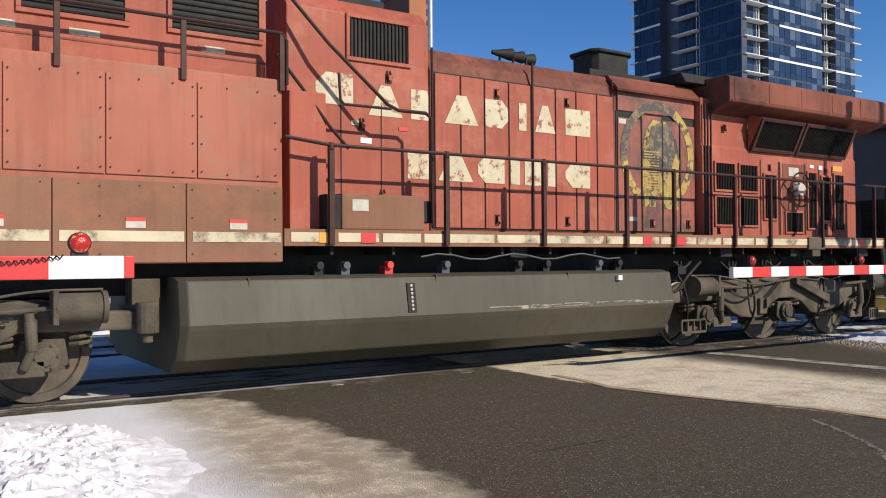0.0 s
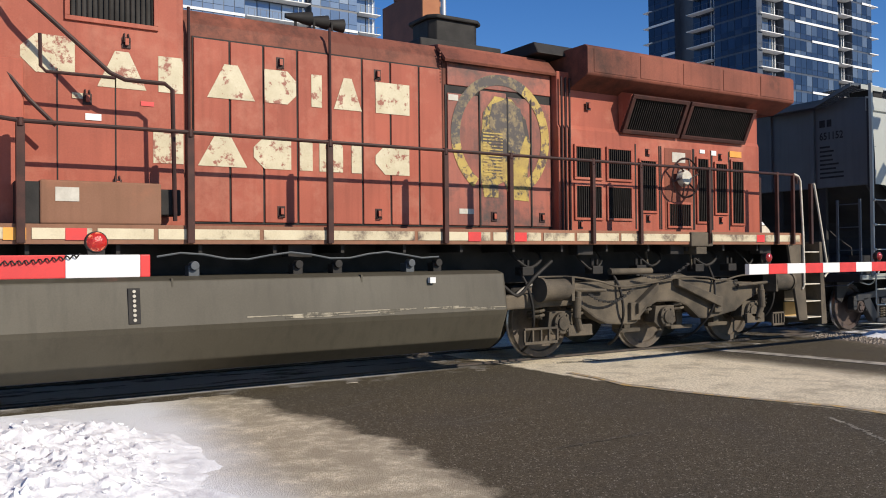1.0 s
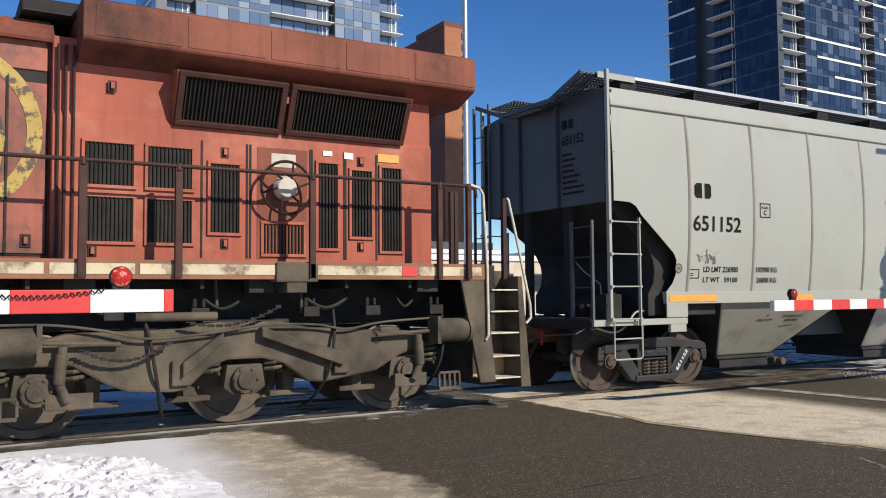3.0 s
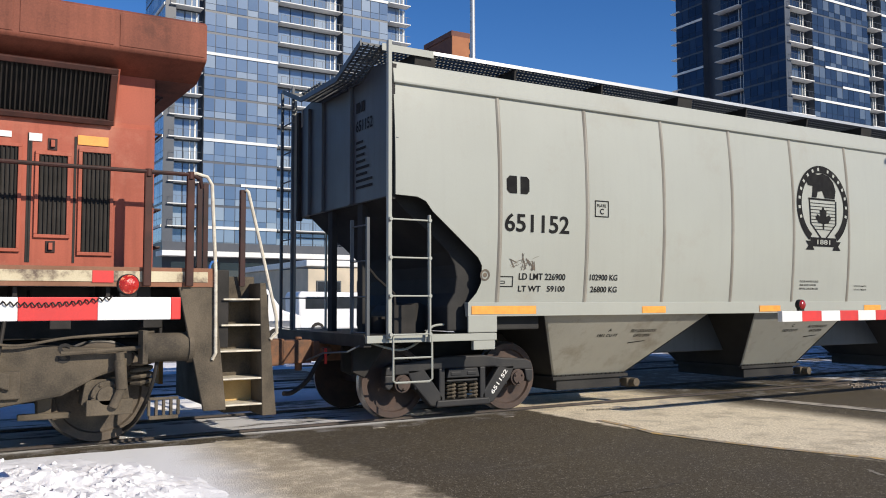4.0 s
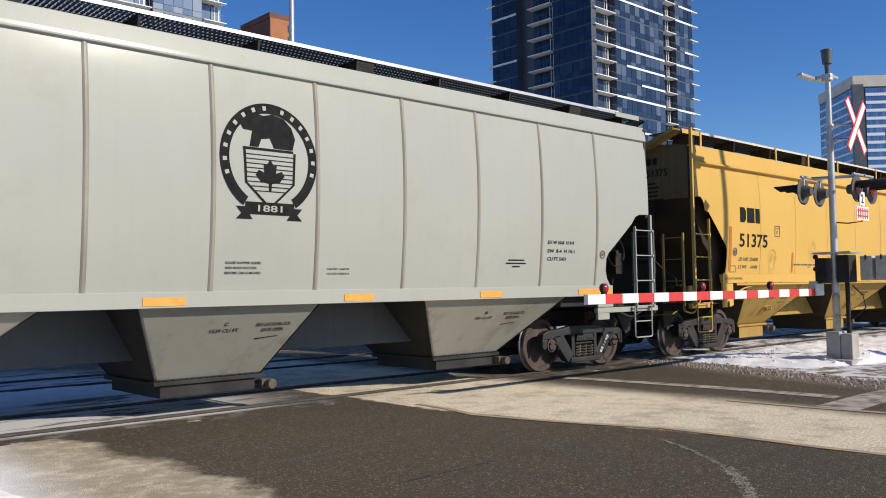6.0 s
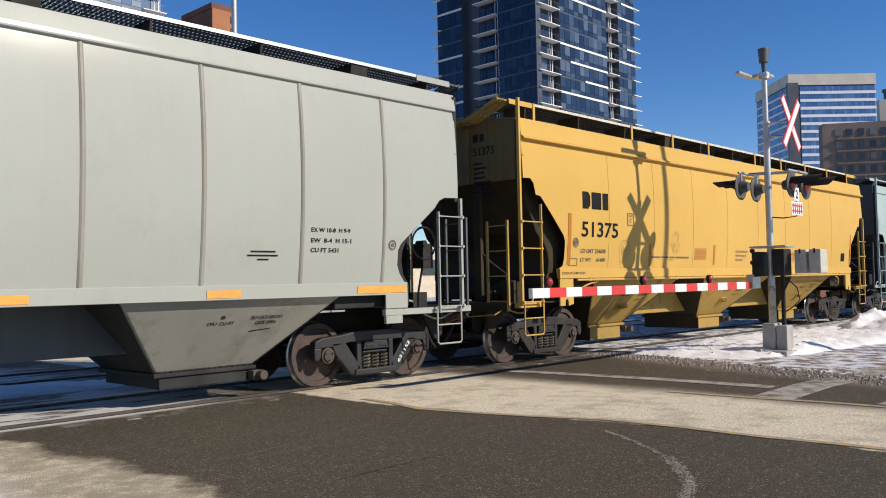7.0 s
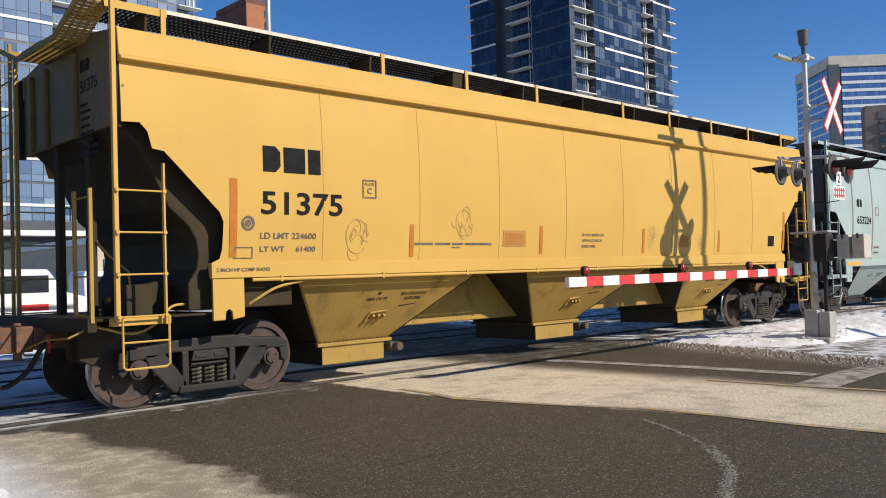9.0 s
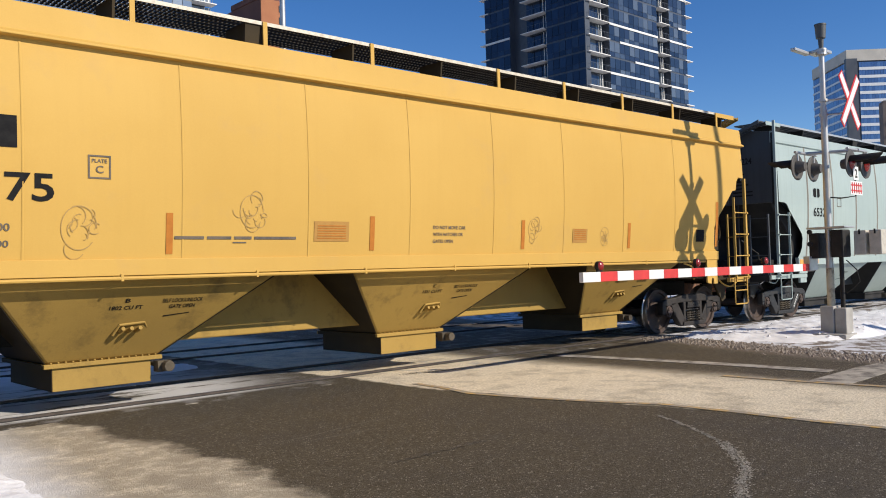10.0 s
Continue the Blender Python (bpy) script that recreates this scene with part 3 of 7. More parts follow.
            tube(bm, [(xc + dx + 0.065 * math.cos(k * 0.9), s * 1.03 + 0.065 * math.sin(k * 0.9), 0.225 + 0.0068 * k) for k in range(32)], 0.015, 6)
            part("spring", bm, TRUCK, root, "coil spring", smooth=True)
    bm = B()
    box(bm, xc - 0.2, xc + 0.2, -0.8, 0.8, 0.42, 0.66)
    for e in (-1, 1):
        box(bm, xc + e * 0.36 - 0.05, xc + e * 0.36 + 0.05, -0.85, 0.85, 0.3, 0.4)
        for s in (-1, 1):
            box(bm, xc + e * 0.42 - 0.05, xc + e * 0.42 + 0.05, s * 0.75 - 0.05, s * 0.75 + 0.05, 0.26, 0.5)
    part("bolster", bm, BLACKISH, root, bev=0.01)


# ---- covered hopper cars ----
def hopper_car(x0, length, paint, under, label, kind, ends, ink):
    """kind 0: smooth grey car with pressed ribs; kind 1: yellow car with angled posts. x0: where its side begins along the train."""
    root = thing("hopper_car", label, "railway car", (x0, 0, 0), group="train cars")
    L = length
    zs, zt = (1.47, 4.17) if kind == 0 else (1.66, 4.03)
    sill = 0.17
    wide = lambda z: 1.626 - 0.047 * (z - 2.97) ** 2
    side = lambda x, z: -(wide(z) + 0.007)
    if kind == 0:
        notch = [(0, 2.78), (0.3, 2.77), (0.42, 2.72), (0.52, 2.6), (1.2, 2.05), (1.26, 1.95), (1.26, 1.73), (1.2, 1.6), (1.08, zs)]
    else:
        notch = [(0, 3.23), (0.2, 3.24), (0.29, 3.15), (0.34, 2.96), (0.48, 2.94), (1.17, 2.27), (1.22, 2.16), (1.21, 1.84), (1.18, 1.72), (1.05, zs)]
    outline = [(0, zt)] + notch + [(L - x, z) for x, z in reversed(notch)] + [(L, zt)]
    for s in (-1, 1):
        bm = B()
        patch(bm, outline, lambda x, z: s * wide(z), 0.17)
        part("side_sheet", bm, paint, root, smooth=True)
    # ribs pressed into the side, with a soft double step
    ribs = [1.52 + 1.452 * k for k in range(10)] if kind == 0 else [0.97 + 1.7 * k for k in range(1, 10)]
    for s in (-1, 1) if kind == 0 else (-1,):
        for x in ribs:
            bm = B()
            zz = [zs + (zt - 0.02 - zs) * k / 12 for k in range(13)]
            if x < 1.3 or x > L - 1.3:
                continue
            h, w = (0.014, 0.032) if kind == 0 else (0.0025, 0.012)
            rows = [[bm.verts.new((x + dx, s * (wide(z) + dy + 0.004), z)) for dx, dy in ((-w, 0), (-w * 0.35, h), (w * 0.35, h), (w, 0))] for z in zz]
            for p, q in zip(rows, rows[1:]):
                for j in range(3):
                    bm.faces.new((p[j], p[j + 1], q[j + 1], q[j]))
            part("rib", bm, RIB_GREY if kind == 0 else paint, root, smooth=False)
    lip, zl = (0.045, zt) if kind == 0 else (0.1, zt - 0.1)
    for s in (-1, 1):
        y = s * wide(zt)
        bm = B()
        prism(bm, [(y - s * 0.02, zl - 0.03), (y + s * lip, zl - 0.015), (y + s * lip, zl + 0.01), (y + s * 0.04, zl + 0.05), (y + s * 0.0, zt + 0.25), (y - s * 0.1, zt + 0.27), (y - s * 0.1, zt)], "x", -0.012, L + 0.012)
        part("top_chord", bm, paint, root, bev=0.008)
        ys_ = s * wide(zs)
        bm = B()
        prism(bm, [(ys_ - s * 0.06, zs + 0.01), (ys_ + s * 0.035, zs + 0.01), (ys_ + s * 0.035, zs - sill), (ys_ - s * 0.03, zs - sill)], "x", 1.06, L - 1.06)
        part("side_sill", bm, paint, root, bev=0.006)
    # roof shell and grating walkway
    bm = B()
    yt = wide(zt) - 0.06
    prism(bm, [(-yt, zt + 0.2), (-yt, zt + 0.24), (-0.8, zt + 0.36), (0.8, zt + 0.36), (yt, zt + 0.24), (yt, zt + 0.2)], "x", 0.03, L - 0.03)
    part("roof", bm, under, root)
    zr = 4.66 if kind == 0 else 4.61
    out_ = 1.40
    for s in (-1, 1):
        bm = B()
        k = 0
        while k * 0.06 < L + 0.15:
            box(bm, -0.06 + k * 0.06, -0.06 + k * 0.06 + 0.02, s * 0.62, s * out_, zr - 0.026, zr)
            k += 1
        for yy in (0.66, 0.75, 0.84, 0.96, 1.08, 1.2, 1.32):
            box(bm, -0.1, L + 0.1, s * yy, s * (yy + 0.008), zr - 0.035, zr - 0.021)
        tagged(part("walkway_grating", bm, GREY_DARK if kind == 0 else BLACKISH, root, "dark steel grating walkway"), kind="stuff")
        bm = B()
        box(bm, -0.08, L + 0.08, s * 1.40, s * 1.412, zr - 0.03, zr + 0.016)
        part("walkway_edge", bm, GALV if kind == 0 else BARE, root, "bright worn walkway edge")
        for xa in (-0.08, L - 0.65):
            bm = B()
            box(bm, xa, xa + 0.73, min(s * 1.414, s * 1.42), max(s * 1.414, s * 1.42), zr - 0.075, zr + 0.014)
            part("walkway_apron", bm, paint, root, "plain plate at the walkway's end")
        for k in range(11):
            x = 0.4 + (L - 0.8) * k / 10
            bm = B()
            prism(bm, [(s * 1.39, zr - 0.03), (s * 0.9, zr - 0.03), (s * 0.9, zt + 0.32), (s * 1.36, zt + 0.26)], "x", x, x + 0.3 if k % 3 == 0 and (kind == 0 or k == 3) else x + 0.03)
            part("walkway_bracket", bm, BLACKISH if kind == 0 else GRIME_SHADE_BROWN, root)
        if kind == 1:
            for x in (0.6, 3.9, 5.6, 7.3, 9.85, 11.5, 13.2, 14.9, 16.6):
                bm = B()
                box(bm, x - 0.03, x + 0.03, s * 1.414, s * 1.434, zt + 0.24, zr + 0.012)
                part("roof_post", bm, paint, root)
    for e, xe in ((1, 0.0), (-1, L)):
        X = lambda d: xe + e * d
        # end grating that dips at the corner of the roof
        bm = B()
        drop = lambda y: zr - 0.28 * min(1.0, max(0.0, (1.38 - abs(y)) / 0.75))
        for k in range(46):
            y = -1.38 + k * 0.06
            z = drop(y)
            box(bm, min(X(-0.34), X(0)), max(X(-0.34), X(0)), y, y + 0.022, z - 0.03, z)
        for k in range(5):
            ua, ub = -0.34 + k * 0.08, -0.32 + k * 0.08
            for y0, y1 in ((-1.38, -0.63), (-0.63, 0.63), (0.63, 1.38)):
                prism(bm, [(y0, drop(y0) - 0.03), (y1, drop(y1) - 0.03), (y1, drop(y1) - 0.012), (y0, drop(y0) - 0.012)], "x", X(ua), X(ub))
        for y0, y1 in ((-1.38, -0.63), (-0.63, 0.63), (0.63, 1.38)):
            prism(bm, [(y0, drop(y0) - 0.05), (y1, drop(y1) - 0.05), (y1, drop(y1) + 0.02), (y0, drop(y0) + 0.02)], "x", X(-0.36), X(-0.34))
        part("end_walkway", bm, GREY_DARK if kind == 0 else YELLOW_DIRTY, root)
        # end wall, then slope sheet below it, both coloured with their shade
        zn = notch[0][1]
        bm = B()
        prof = [(-wide(z), z) for z in (zn, (zn + zt) / 2, zt, zt + 0.25)] + [(-0.8, zt + 0.36), (0.8, zt + 0.36)] + [(wide(z), z) for z in (zt + 0.25, zt, (zn + zt) / 2, zn)]
        prism(bm, prof, "x", X(0.0), X(0.055))
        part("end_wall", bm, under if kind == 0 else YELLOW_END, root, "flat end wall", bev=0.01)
        for yy in (-0.36, 0.62, 1.15):
            bm = B()
            box(bm, min(X(-0.05), X(0.0)), max(X(-0.05), X(0.0)), yy - 0.04, yy + 0.04, zn, zt + 0.2)
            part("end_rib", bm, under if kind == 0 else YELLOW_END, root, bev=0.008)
        bm = B()
        bulk = [(0.03, zn + 0.05), (0.3, zn - 0.2), (0.64, 2.33), (0.88, 2.12), (0.97, 1.96), (1.0, 1.8), (0.97, 1.6), (0.86, 1.44), (0.86, 1.12), (2.3, 1.12), (2.3, zs + 0.2), (0.6, zn + 0.05)]
        prism(bm, [(X(u), v) for u, v in bulk], "y", -1.38, 1.38)
        part("slope_sheet", bm, GRIME_SHADE if kind == 0 else GRIME_SHADE_BROWN, root, "slope sheet with grime and painted shade", bev=0.02)
        for s in (-1, 1):
            bm = B()
            box(bm, min(X(-0.1), X(-0.05)), max(X(-0.1), X(-0.05)), s * 1.60 - 0.03, s * 1.60 + 0.03, 1.05, zr if e > 0 else zn)
            part("corner_post", bm, paint, root, bev=0.006)
            # a solid near-black strip gives the gap behind the post its shade
            bm = B()
            prism(bm, [(X(-0.05), zn - 0.05), (X(0.02), zn - 0.05), (X(0.02), zt), (X(0.04), zt + 0.22), (X(-0.05), zt + 0.22)], "y", min(s * 1.5, s * 1.575), max(s * 1.5, s * 1.575))
            part("corner_gap_shade", bm, GRIME_SHADE, root, "black strip painted as the shaded gap beside the corner post")
            bm = B()
            box(bm, min(X(0.448), X(0.472)), max(X(0.448), X(0.472)), s * 1.63 - 0.025, s * 1.63 + 0.025, 1.0, 2.55 if kind == 0 else 2.8)
            for k in range(4):
                tube(bm, [(X(-0.1), s * 1.64, 1.1 + 0.46 * k), (X(0.47), s * 1.64, 1.1 + 0.46 * k)], 0.012, 6)
                cyl(bm, (X(-0.075), s * 1.62, 1.1 + 0.46 * k), (X(-0.075), s * 1.665, 1.1 + 0.46 * k), 0.025, 8)
                cyl(bm, (X(0.46), s * 1.62, 1.1 + 0.46 * k), (X(0.46), s * 1.665, 1.1 + 0.46 * k), 0.025, 8)
            part("side_ladder", bm, paint, root, "side ladder with round rungs", bev=0.004)
            bm = B()
            tube(bm, [(X(-0.03), s * 1.62, 1.1), (X(-0.03), s * 1.62, 0.56), (X(0.0), s * 1.62, 0.53), (X(0.46), s * 1.62, 0.53), (X(0.5), s * 1.62, 0.56), (X(0.5), s * 1.62, 1.1)], 0.014, 6)
            tube(bm, [(X(-0.03), s * 1.62, 0.82), (X(0.5), s * 1.62, 0.82)], 0.012, 6)
            part("stirrup", bm, paint, root, "bent bar step", smooth=True)
            bm = B()
            for yy in (1.5, 1.05):
                box(bm, min(X(-0.33), X(-0.29)), max(X(-0.33), X(-0.29)), s * yy - 0.02, s * yy + 0.02, 1.05, 2.5 if s < 0 else zr)
            for k in range(4 if s < 0 else 8):
                tube(bm, [(X(-0.31), s * 1.5, 1.12 + 0.43 * k), (X(-0.31), s * 1.05, 1.12 + 0.43 * k)], 0.011, 6)
            part("end_ladder", bm, under, root, "end ladder", bev=0.003)
            bm = B()
            box(bm, min(X(0.05), X(0.13)), max(X(0.05), X(0.13)), s * 0.5 - 0.08, s * 0.5 + 0.08, 1.05, zn + 0.1)
            part("end_post", bm, GRIME_SHADE if kind == 0 else GRIME_SHADE_BROWN, root, bev=0.01)
            bm = B()
            ua, ub = (-0.34, 1.5) if kind == 0 else (-0.12, 0.56)
            box(bm, min(X(ua), X(ub)), max(X(ua), X(ub)), s * 1.5 - 0.05, s * 1.5 + 0.03, 1.0, 1.09)
            part("platform_beam", bm, paint, root, bev=0.006)
            bm = B()
            if kind == 0:
                box(bm, min(X(1.06), X(1.5)), max(X(1.06), X(1.5)), s * 1.53, s * 1.56, zs - sill - 0.2, zs - sill + 0.02)
                box(bm, min(X(1.15), X(1.48)), max(X(1.15), X(1.48)), s * 1.48, s * 1.54, zs - sill - 0.42, zs - sill - 0.2)
            else:
                low_z = zs - sill - 0.5
                prism(bm, [(X(1.08), low_z + 0.52), (X(1.08), low_z), (X(1.24), low_z), (X(1.25), low_z + 0.1), (X(1.29), low_z + 0.13), (X(1.33), low_z + 0.1), (X(1.34), low_z), (X(1.5), low_z + 0.03), (X(1.5), low_z + 0.52)], "y", s * 1.52, s * 1.56)
                part("brake_pipe", tube(B(), smooth_path([(X(1.6), s * 1.3, 1.1), (X(1.75), s * 1.42, 1.22), (X(2.0), s * 1.5, 1.36), (X(2.35), s * 1.54, 1.43)]), 0.018, 6), paint, root, "curved yellow pipe", smooth=True)
            part("jacking_pad", bm, paint, root, "riveted steel bracket", bev=0.01)
        bm = B()
        box(bm, min(X(-0.36), X(-0.26)), max(X(-0.36), X(-0.26)), -1.5, 1.5, 0.95, 1.1)
        box(bm, min(X(-0.3), X(1.2)), max(X(-0.3), X(1.2)), -1.45, 1.45, 1.06, 1.09)
        # on the yellow car the brown includes the shade at its end
        part("end_platform", bm, BLACKISH if kind == 0 else GRIME_SHADE_BROWN, root, bev=0.006)
        bm = B()
        box(bm, min(X(-0.45), X(0.3)), max(X(-0.45), X(0.3)), -0.14, 0.14, 0.72, 0.98)
        prism(bm, [(X(-0.45), -0.1), (X(-0.72), -0.16), (X(-0.86), -0.12), (X(-0.82), 0.02), (X(-0.9), 0.1), (X(-0.72), 0.15), (X(-0.45), 0.1)], "z", 0.7, 1.0)
        cyl(bm, (X(-0.6), 0, 0.6), (X(-0.6), 0, 1.04), 0.05, 10)
        part("coupler", bm, RUST, root, "rusty knuckle coupler", bev=0.02)
        bm = B()
        tube(bm, smooth_path([(X(-0.3), -0.35, 0.85), (X(-0.45), -0.36, 0.75), (X(-0.6), -0.34, 0.5), (X(-0.78), -0.28, 0.35), (X(-0.88), -0.2, 0.33)]), 0.03, 8)
        part("air_hose", bm, BLACKISH, root, "black rubber air hose", smooth=True)
        bm = B()
        tube(bm, [(X(-0.3), -1.4, 1.0), (X(-0.5), -1.35, 0.9), (X(-0.5), -0.6, 0.85), (X(-0.6), -0.3, 0.75)], 0.012, 6)
        part("uncoupling_rod", bm, under, root, smooth=True)
        bm = B()
        cyl(bm, (X(-0.3), -0.35, 0.88), (X(-0.42), -0.35, 0.86), 0.045, 10)
        cock = part("angle_cock", bm, RUST, root, "rusty brake pipe valve", bev=0.004)
        part("valve_handle", box(B(), min(X(-0.4), X(-0.37)), max(X(-0.4), X(-0.37)), -0.42, -0.4, 0.7, 0.9), RED_TAPE, cock, "red valve handle")
        for yy in (-0.95, -0.62):
            part("carrier_bracket", prism(B(), [(X(-0.26), 0.96), (X(-0.26), 0.62), (X(-0.1), 0.55), (X(0.2), 0.96)], "y", yy - 0.03, yy + 0.03), BLACKISH if kind == 0 else GRIME_SHADE_BROWN, root, bev=0.01)
        part("air_pipe", tube(B(), smooth_path([(X(-0.2), -1.3, 1.0), (X(0.2), -1.34, 0.9), (X(0.5), -1.3, 1.0), (X(0.7), -1.28, 1.18), (X(0.95), -1.3, 1.2)]), 0.016, 6), paint, root, "thin bent air pipe", smooth=True)
        # brake gear on the end platform
        bm = B()
        if e == ends:
            cyl(bm, (X(0.75), -0.8, 1.28), (X(0.75), 0.2, 1.28), 0.2, 18)
            cyl(bm, (X(0.3), -0.55, 1.09), (X(0.3), -0.55, 1.3), 0.12, 14)
            box(bm, min(X(0.2), X(0.5)), max(X(0.2), X(0.5)), -1.2, -0.95, 1.09, 1.45)
            tube(bm, [(X(0.4), -0.9, 1.1), (X(0.35), -0.9, 1.6), (X(0.2), -0.7, 1.8), (X(0.1), -0.55, 2.0)], 0.018, 6)
        else:
            cyl(bm, (X(0.9), -1.0, 1.32), (X(0.9), -0.4, 1.32), 0.17, 18)
            spin(bm, [(0.24, 0.0), (0.26, 0.02), (0.28, 0.0), (0.26, -0.02), (0.24, 0.0)], (X(0.1), -0.95, 2.1), 20)
            cyl(bm, (X(0.1), -0.98, 2.1), (X(0.1), -0.8, 2.1), 0.05, 10)
            box(bm, min(X(-0.1), X(0.12)), max(X(-0.1), X(0.12)), -0.95, -0.7, 1.7, 2.1)
            tube(bm, [(X(0.0), -0.8, 1.7), (X(0.05), -0.75, 1.3), (X(0.15), -0.6, 1.1)], 0.02, 6)
            box(bm, min(X(0.4), X(0.7)), max(X(0.4), X(0.7)), -1.3, -1.0, 1.09, 1.32)
        part("brake_gear", bm, BLACKISH if kind == 0 else GRIME_SHADE_BROWN, root, "brake cylinder and pipes on the platform", smooth=True)
    # hopper bays with sloping sides and a sliding outlet gate
    zb = 0.40 if kind == 0 else 0.53
    if kind == 0:
        bays = [(2.3, 5.5, 3.03, 4.39), (6.48, 8.9, 7.02, 8.45), (10.67, 13.9, 11.5, 12.9)]
    else:
        bays = [(2.28, 5.75, 3.14, 4.42), (6.78, 10.6, 7.8, 9.05), (11.9, 15.0, 12.6, 13.85)]
    z1 = zs - sill + 0.03
    for a, b, c, d in bays:
        bm = B()
        top = [(a, -1.5), (b, -1.5), (b, 1.5), (a, 1.5)]
        low = [(c, -0.72), (d, -0.72), (d, 0.72), (c, 0.72)]
        t_, l_ = [bm.verts.new((x, y, z1)) for x, y in top], [bm.verts.new((x, y, zb)) for x, y in low]
        for k in range(4):
            bm.faces.new((t_[k], t_[(k + 1) % 4], l_[(k + 1) % 4], l_[k]))
        bm.faces.new(t_)
        bm.faces.new(l_)
        bay = part("hopper_bay", bm, (GREY_BAY if paint is GREY else paint) if kind == 0 else YELLOW_DIRTY, root, "funnel shaped discharge bay", bev=0.03)
        # dark sheets over the bay ends: grime and painted-in shade together
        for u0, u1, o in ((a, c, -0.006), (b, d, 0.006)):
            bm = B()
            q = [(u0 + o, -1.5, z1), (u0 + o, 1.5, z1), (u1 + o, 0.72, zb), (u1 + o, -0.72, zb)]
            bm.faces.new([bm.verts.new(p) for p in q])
            part("bay_end_sheet", bm, GRIME_SHADE if kind == 0 else GRIME_SHADE_BROWN, bay, "sloping end sheet with grime and painted shade", solid=0.006)
        bm = B()
        box(bm, c - 0.04, d + 0.04, -0.78, 0.78, zb - 0.05, zb)
        box(bm, c + 0.06, d - 0.09, -0.74, 0.74, zb - 0.2 - 0.11 * kind, zb - 0.05)
        for k in range(16):
            x = c + (d - c) * (k + 0.5) / 16
            cyl(bm, (x, -0.76, zb), (x, -0.76, zb + 0.02), 0.014, 6)
        gate = part("outlet_gate", bm, YELLOW_DIRTY if kind else GRIME_SHADE, root, "bolted outlet gate", bev=0.006)
        for u in (c + 0.052, c - 0.048):
            low_ = zb - 0.2 - 0.11 * kind if u > c else zb - 0.05
            part("gate_end", box(B(), u, u + 0.007, -0.742, 0.742, low_, zb - 0.052 if u > c else zb), GRIME_SHADE if kind == 0 else GRIME_SHADE_BROWN, gate)
        bm = B()
        cyl(bm, (d + 0.05, -0.9, zb - 0.13), (d + 0.05, 0.8, zb - 0.13), 0.03, 8)
        cyl(bm, (d + 0.05, -0.96, zb - 0.13), (d + 0.05, -0.86, zb - 0.13), 0.065, 10)
        box(bm, d - 0.05, d + 0.12, -0.85, -0.72, zb - 0.2, zb - 0.07)
        part("gate_shaft", bm, TRUCK, root, bev=0.006)
        mid = (c + d) / 2 + (0.25 if kind else 0.1)
        wall = lambda x, z: -(0.72 + 0.78 * (z - zb) / (z1 - zb)) - 0.006
        bay_no = bays.index((a, b, c, d))
        bay_text = [("ACB"[bay_no] if kind == 0 else "BCA"[bay_no], -0.2, -0.14, 0.68), ((("1951 CU FT", "1529 CU FT", "1951 CU FT") if kind == 0 else ("1802 CU FT", "1551 CU FT", "1802 CU FT"))[bay_no], -0.36, 0.02, 0.6),
                 ("SELF LOCK/UNLOCK", 0.24, 0.74, 0.66), ("GATE OPEN", 0.34, 0.66, 0.59)]
        for body, u0, u1, v0 in bay_text:
            part("writing", lettering(B(), body, mid + u0, mid + u1, zb + v0 - 0.022, zb + v0 + 0.022, wall), INK, root, "small stencilled note")
        part("stencil", patch(B(), [(mid + 0.3, zb + 0.47), (mid + 0.5, zb + 0.49), (mid + 0.62, zb + 0.5), (mid + 0.62, zb + 0.51), (mid + 0.5, zb + 0.5), (mid + 0.3, zb + 0.485)], wall), INK, root, "stencilled arrow")
        if kind == 1:
            bm = B()
            for q in ((mid - 0.25, mid + 0.1),):
                yy = wall(0, zb + 0.33)
                tube(bm, [(q[0], yy, zb + 0.28), (q[0] + 0.06, yy - 0.06, zb + 0.4), (q[1], yy - 0.06, zb + 0.42), (q[1] + 0.05, yy, zb + 0.36)], 0.018, 6)
                for k in range(3):
                    cyl(bm, (q[0] + 0.08 + k * 0.1, yy, zb + 0.32), (q[0] + 0.08 + k * 0.1, yy - 0.12, zb + 0.36), 0.025, 8)
            part("vibrator_bracket", bm, YELLOW_DIRTY, root, "bolted bracket", bev=0.004)
    # plates over the centre sill between the bays
    for (a, b, c, d), (a2, b2, c2, d2) in zip(bays, bays[1:]):
        bm = B()
        prism(bm, [(d - 0.12, 0.66), (c2 + 0.12, 0.66), (c2 - 0.1, z1 + 0.1), (d + 0.3, z1 + 0.1)], "y", -0.5, 0.5)
        part("saddle_plate", bm, GREY_DARK if kind == 0 else YELLOW_DIRTY, root, "dusty plate between two bays", bev=0.02)
    if kind:
        for s in (-1, 1):
            bm = B()
            cyl(bm, (1.6, s * (wide(zs) + 0.03), zs - sill - 0.03), (L - 1.6, s * (wide(zs) + 0.03), zs - sill - 0.03), 0.022, 8)
            for k in range(9):
                x = 2.0 + 1.65 * k
                box(bm, x, x + 0.03, s * wide(zs) - 0.05, s * wide(zs) + 0.05, zs - sill - 0.06, zs - sill + 0.02)
            part("sill_pipe", bm, paint, root, "thin yellow pipe clipped under the sill")
    bm = B()
    prism(bm, [(-0.16, 0.72), (0.16, 0.72), (0.16, 1.02), (-0.16, 1.02)], "x", 0.1, L - 0.1)
    part("centre_sill", bm, BLACKISH, root)
    bm = B()
    cyl(bm, (1.0, -0.95, z1 - 0.02), (L - 1.0, -1.38, z1 - 0.02), 0.02, 8)
    part("air_pipe", bm, under, root)
    xb = 1.28
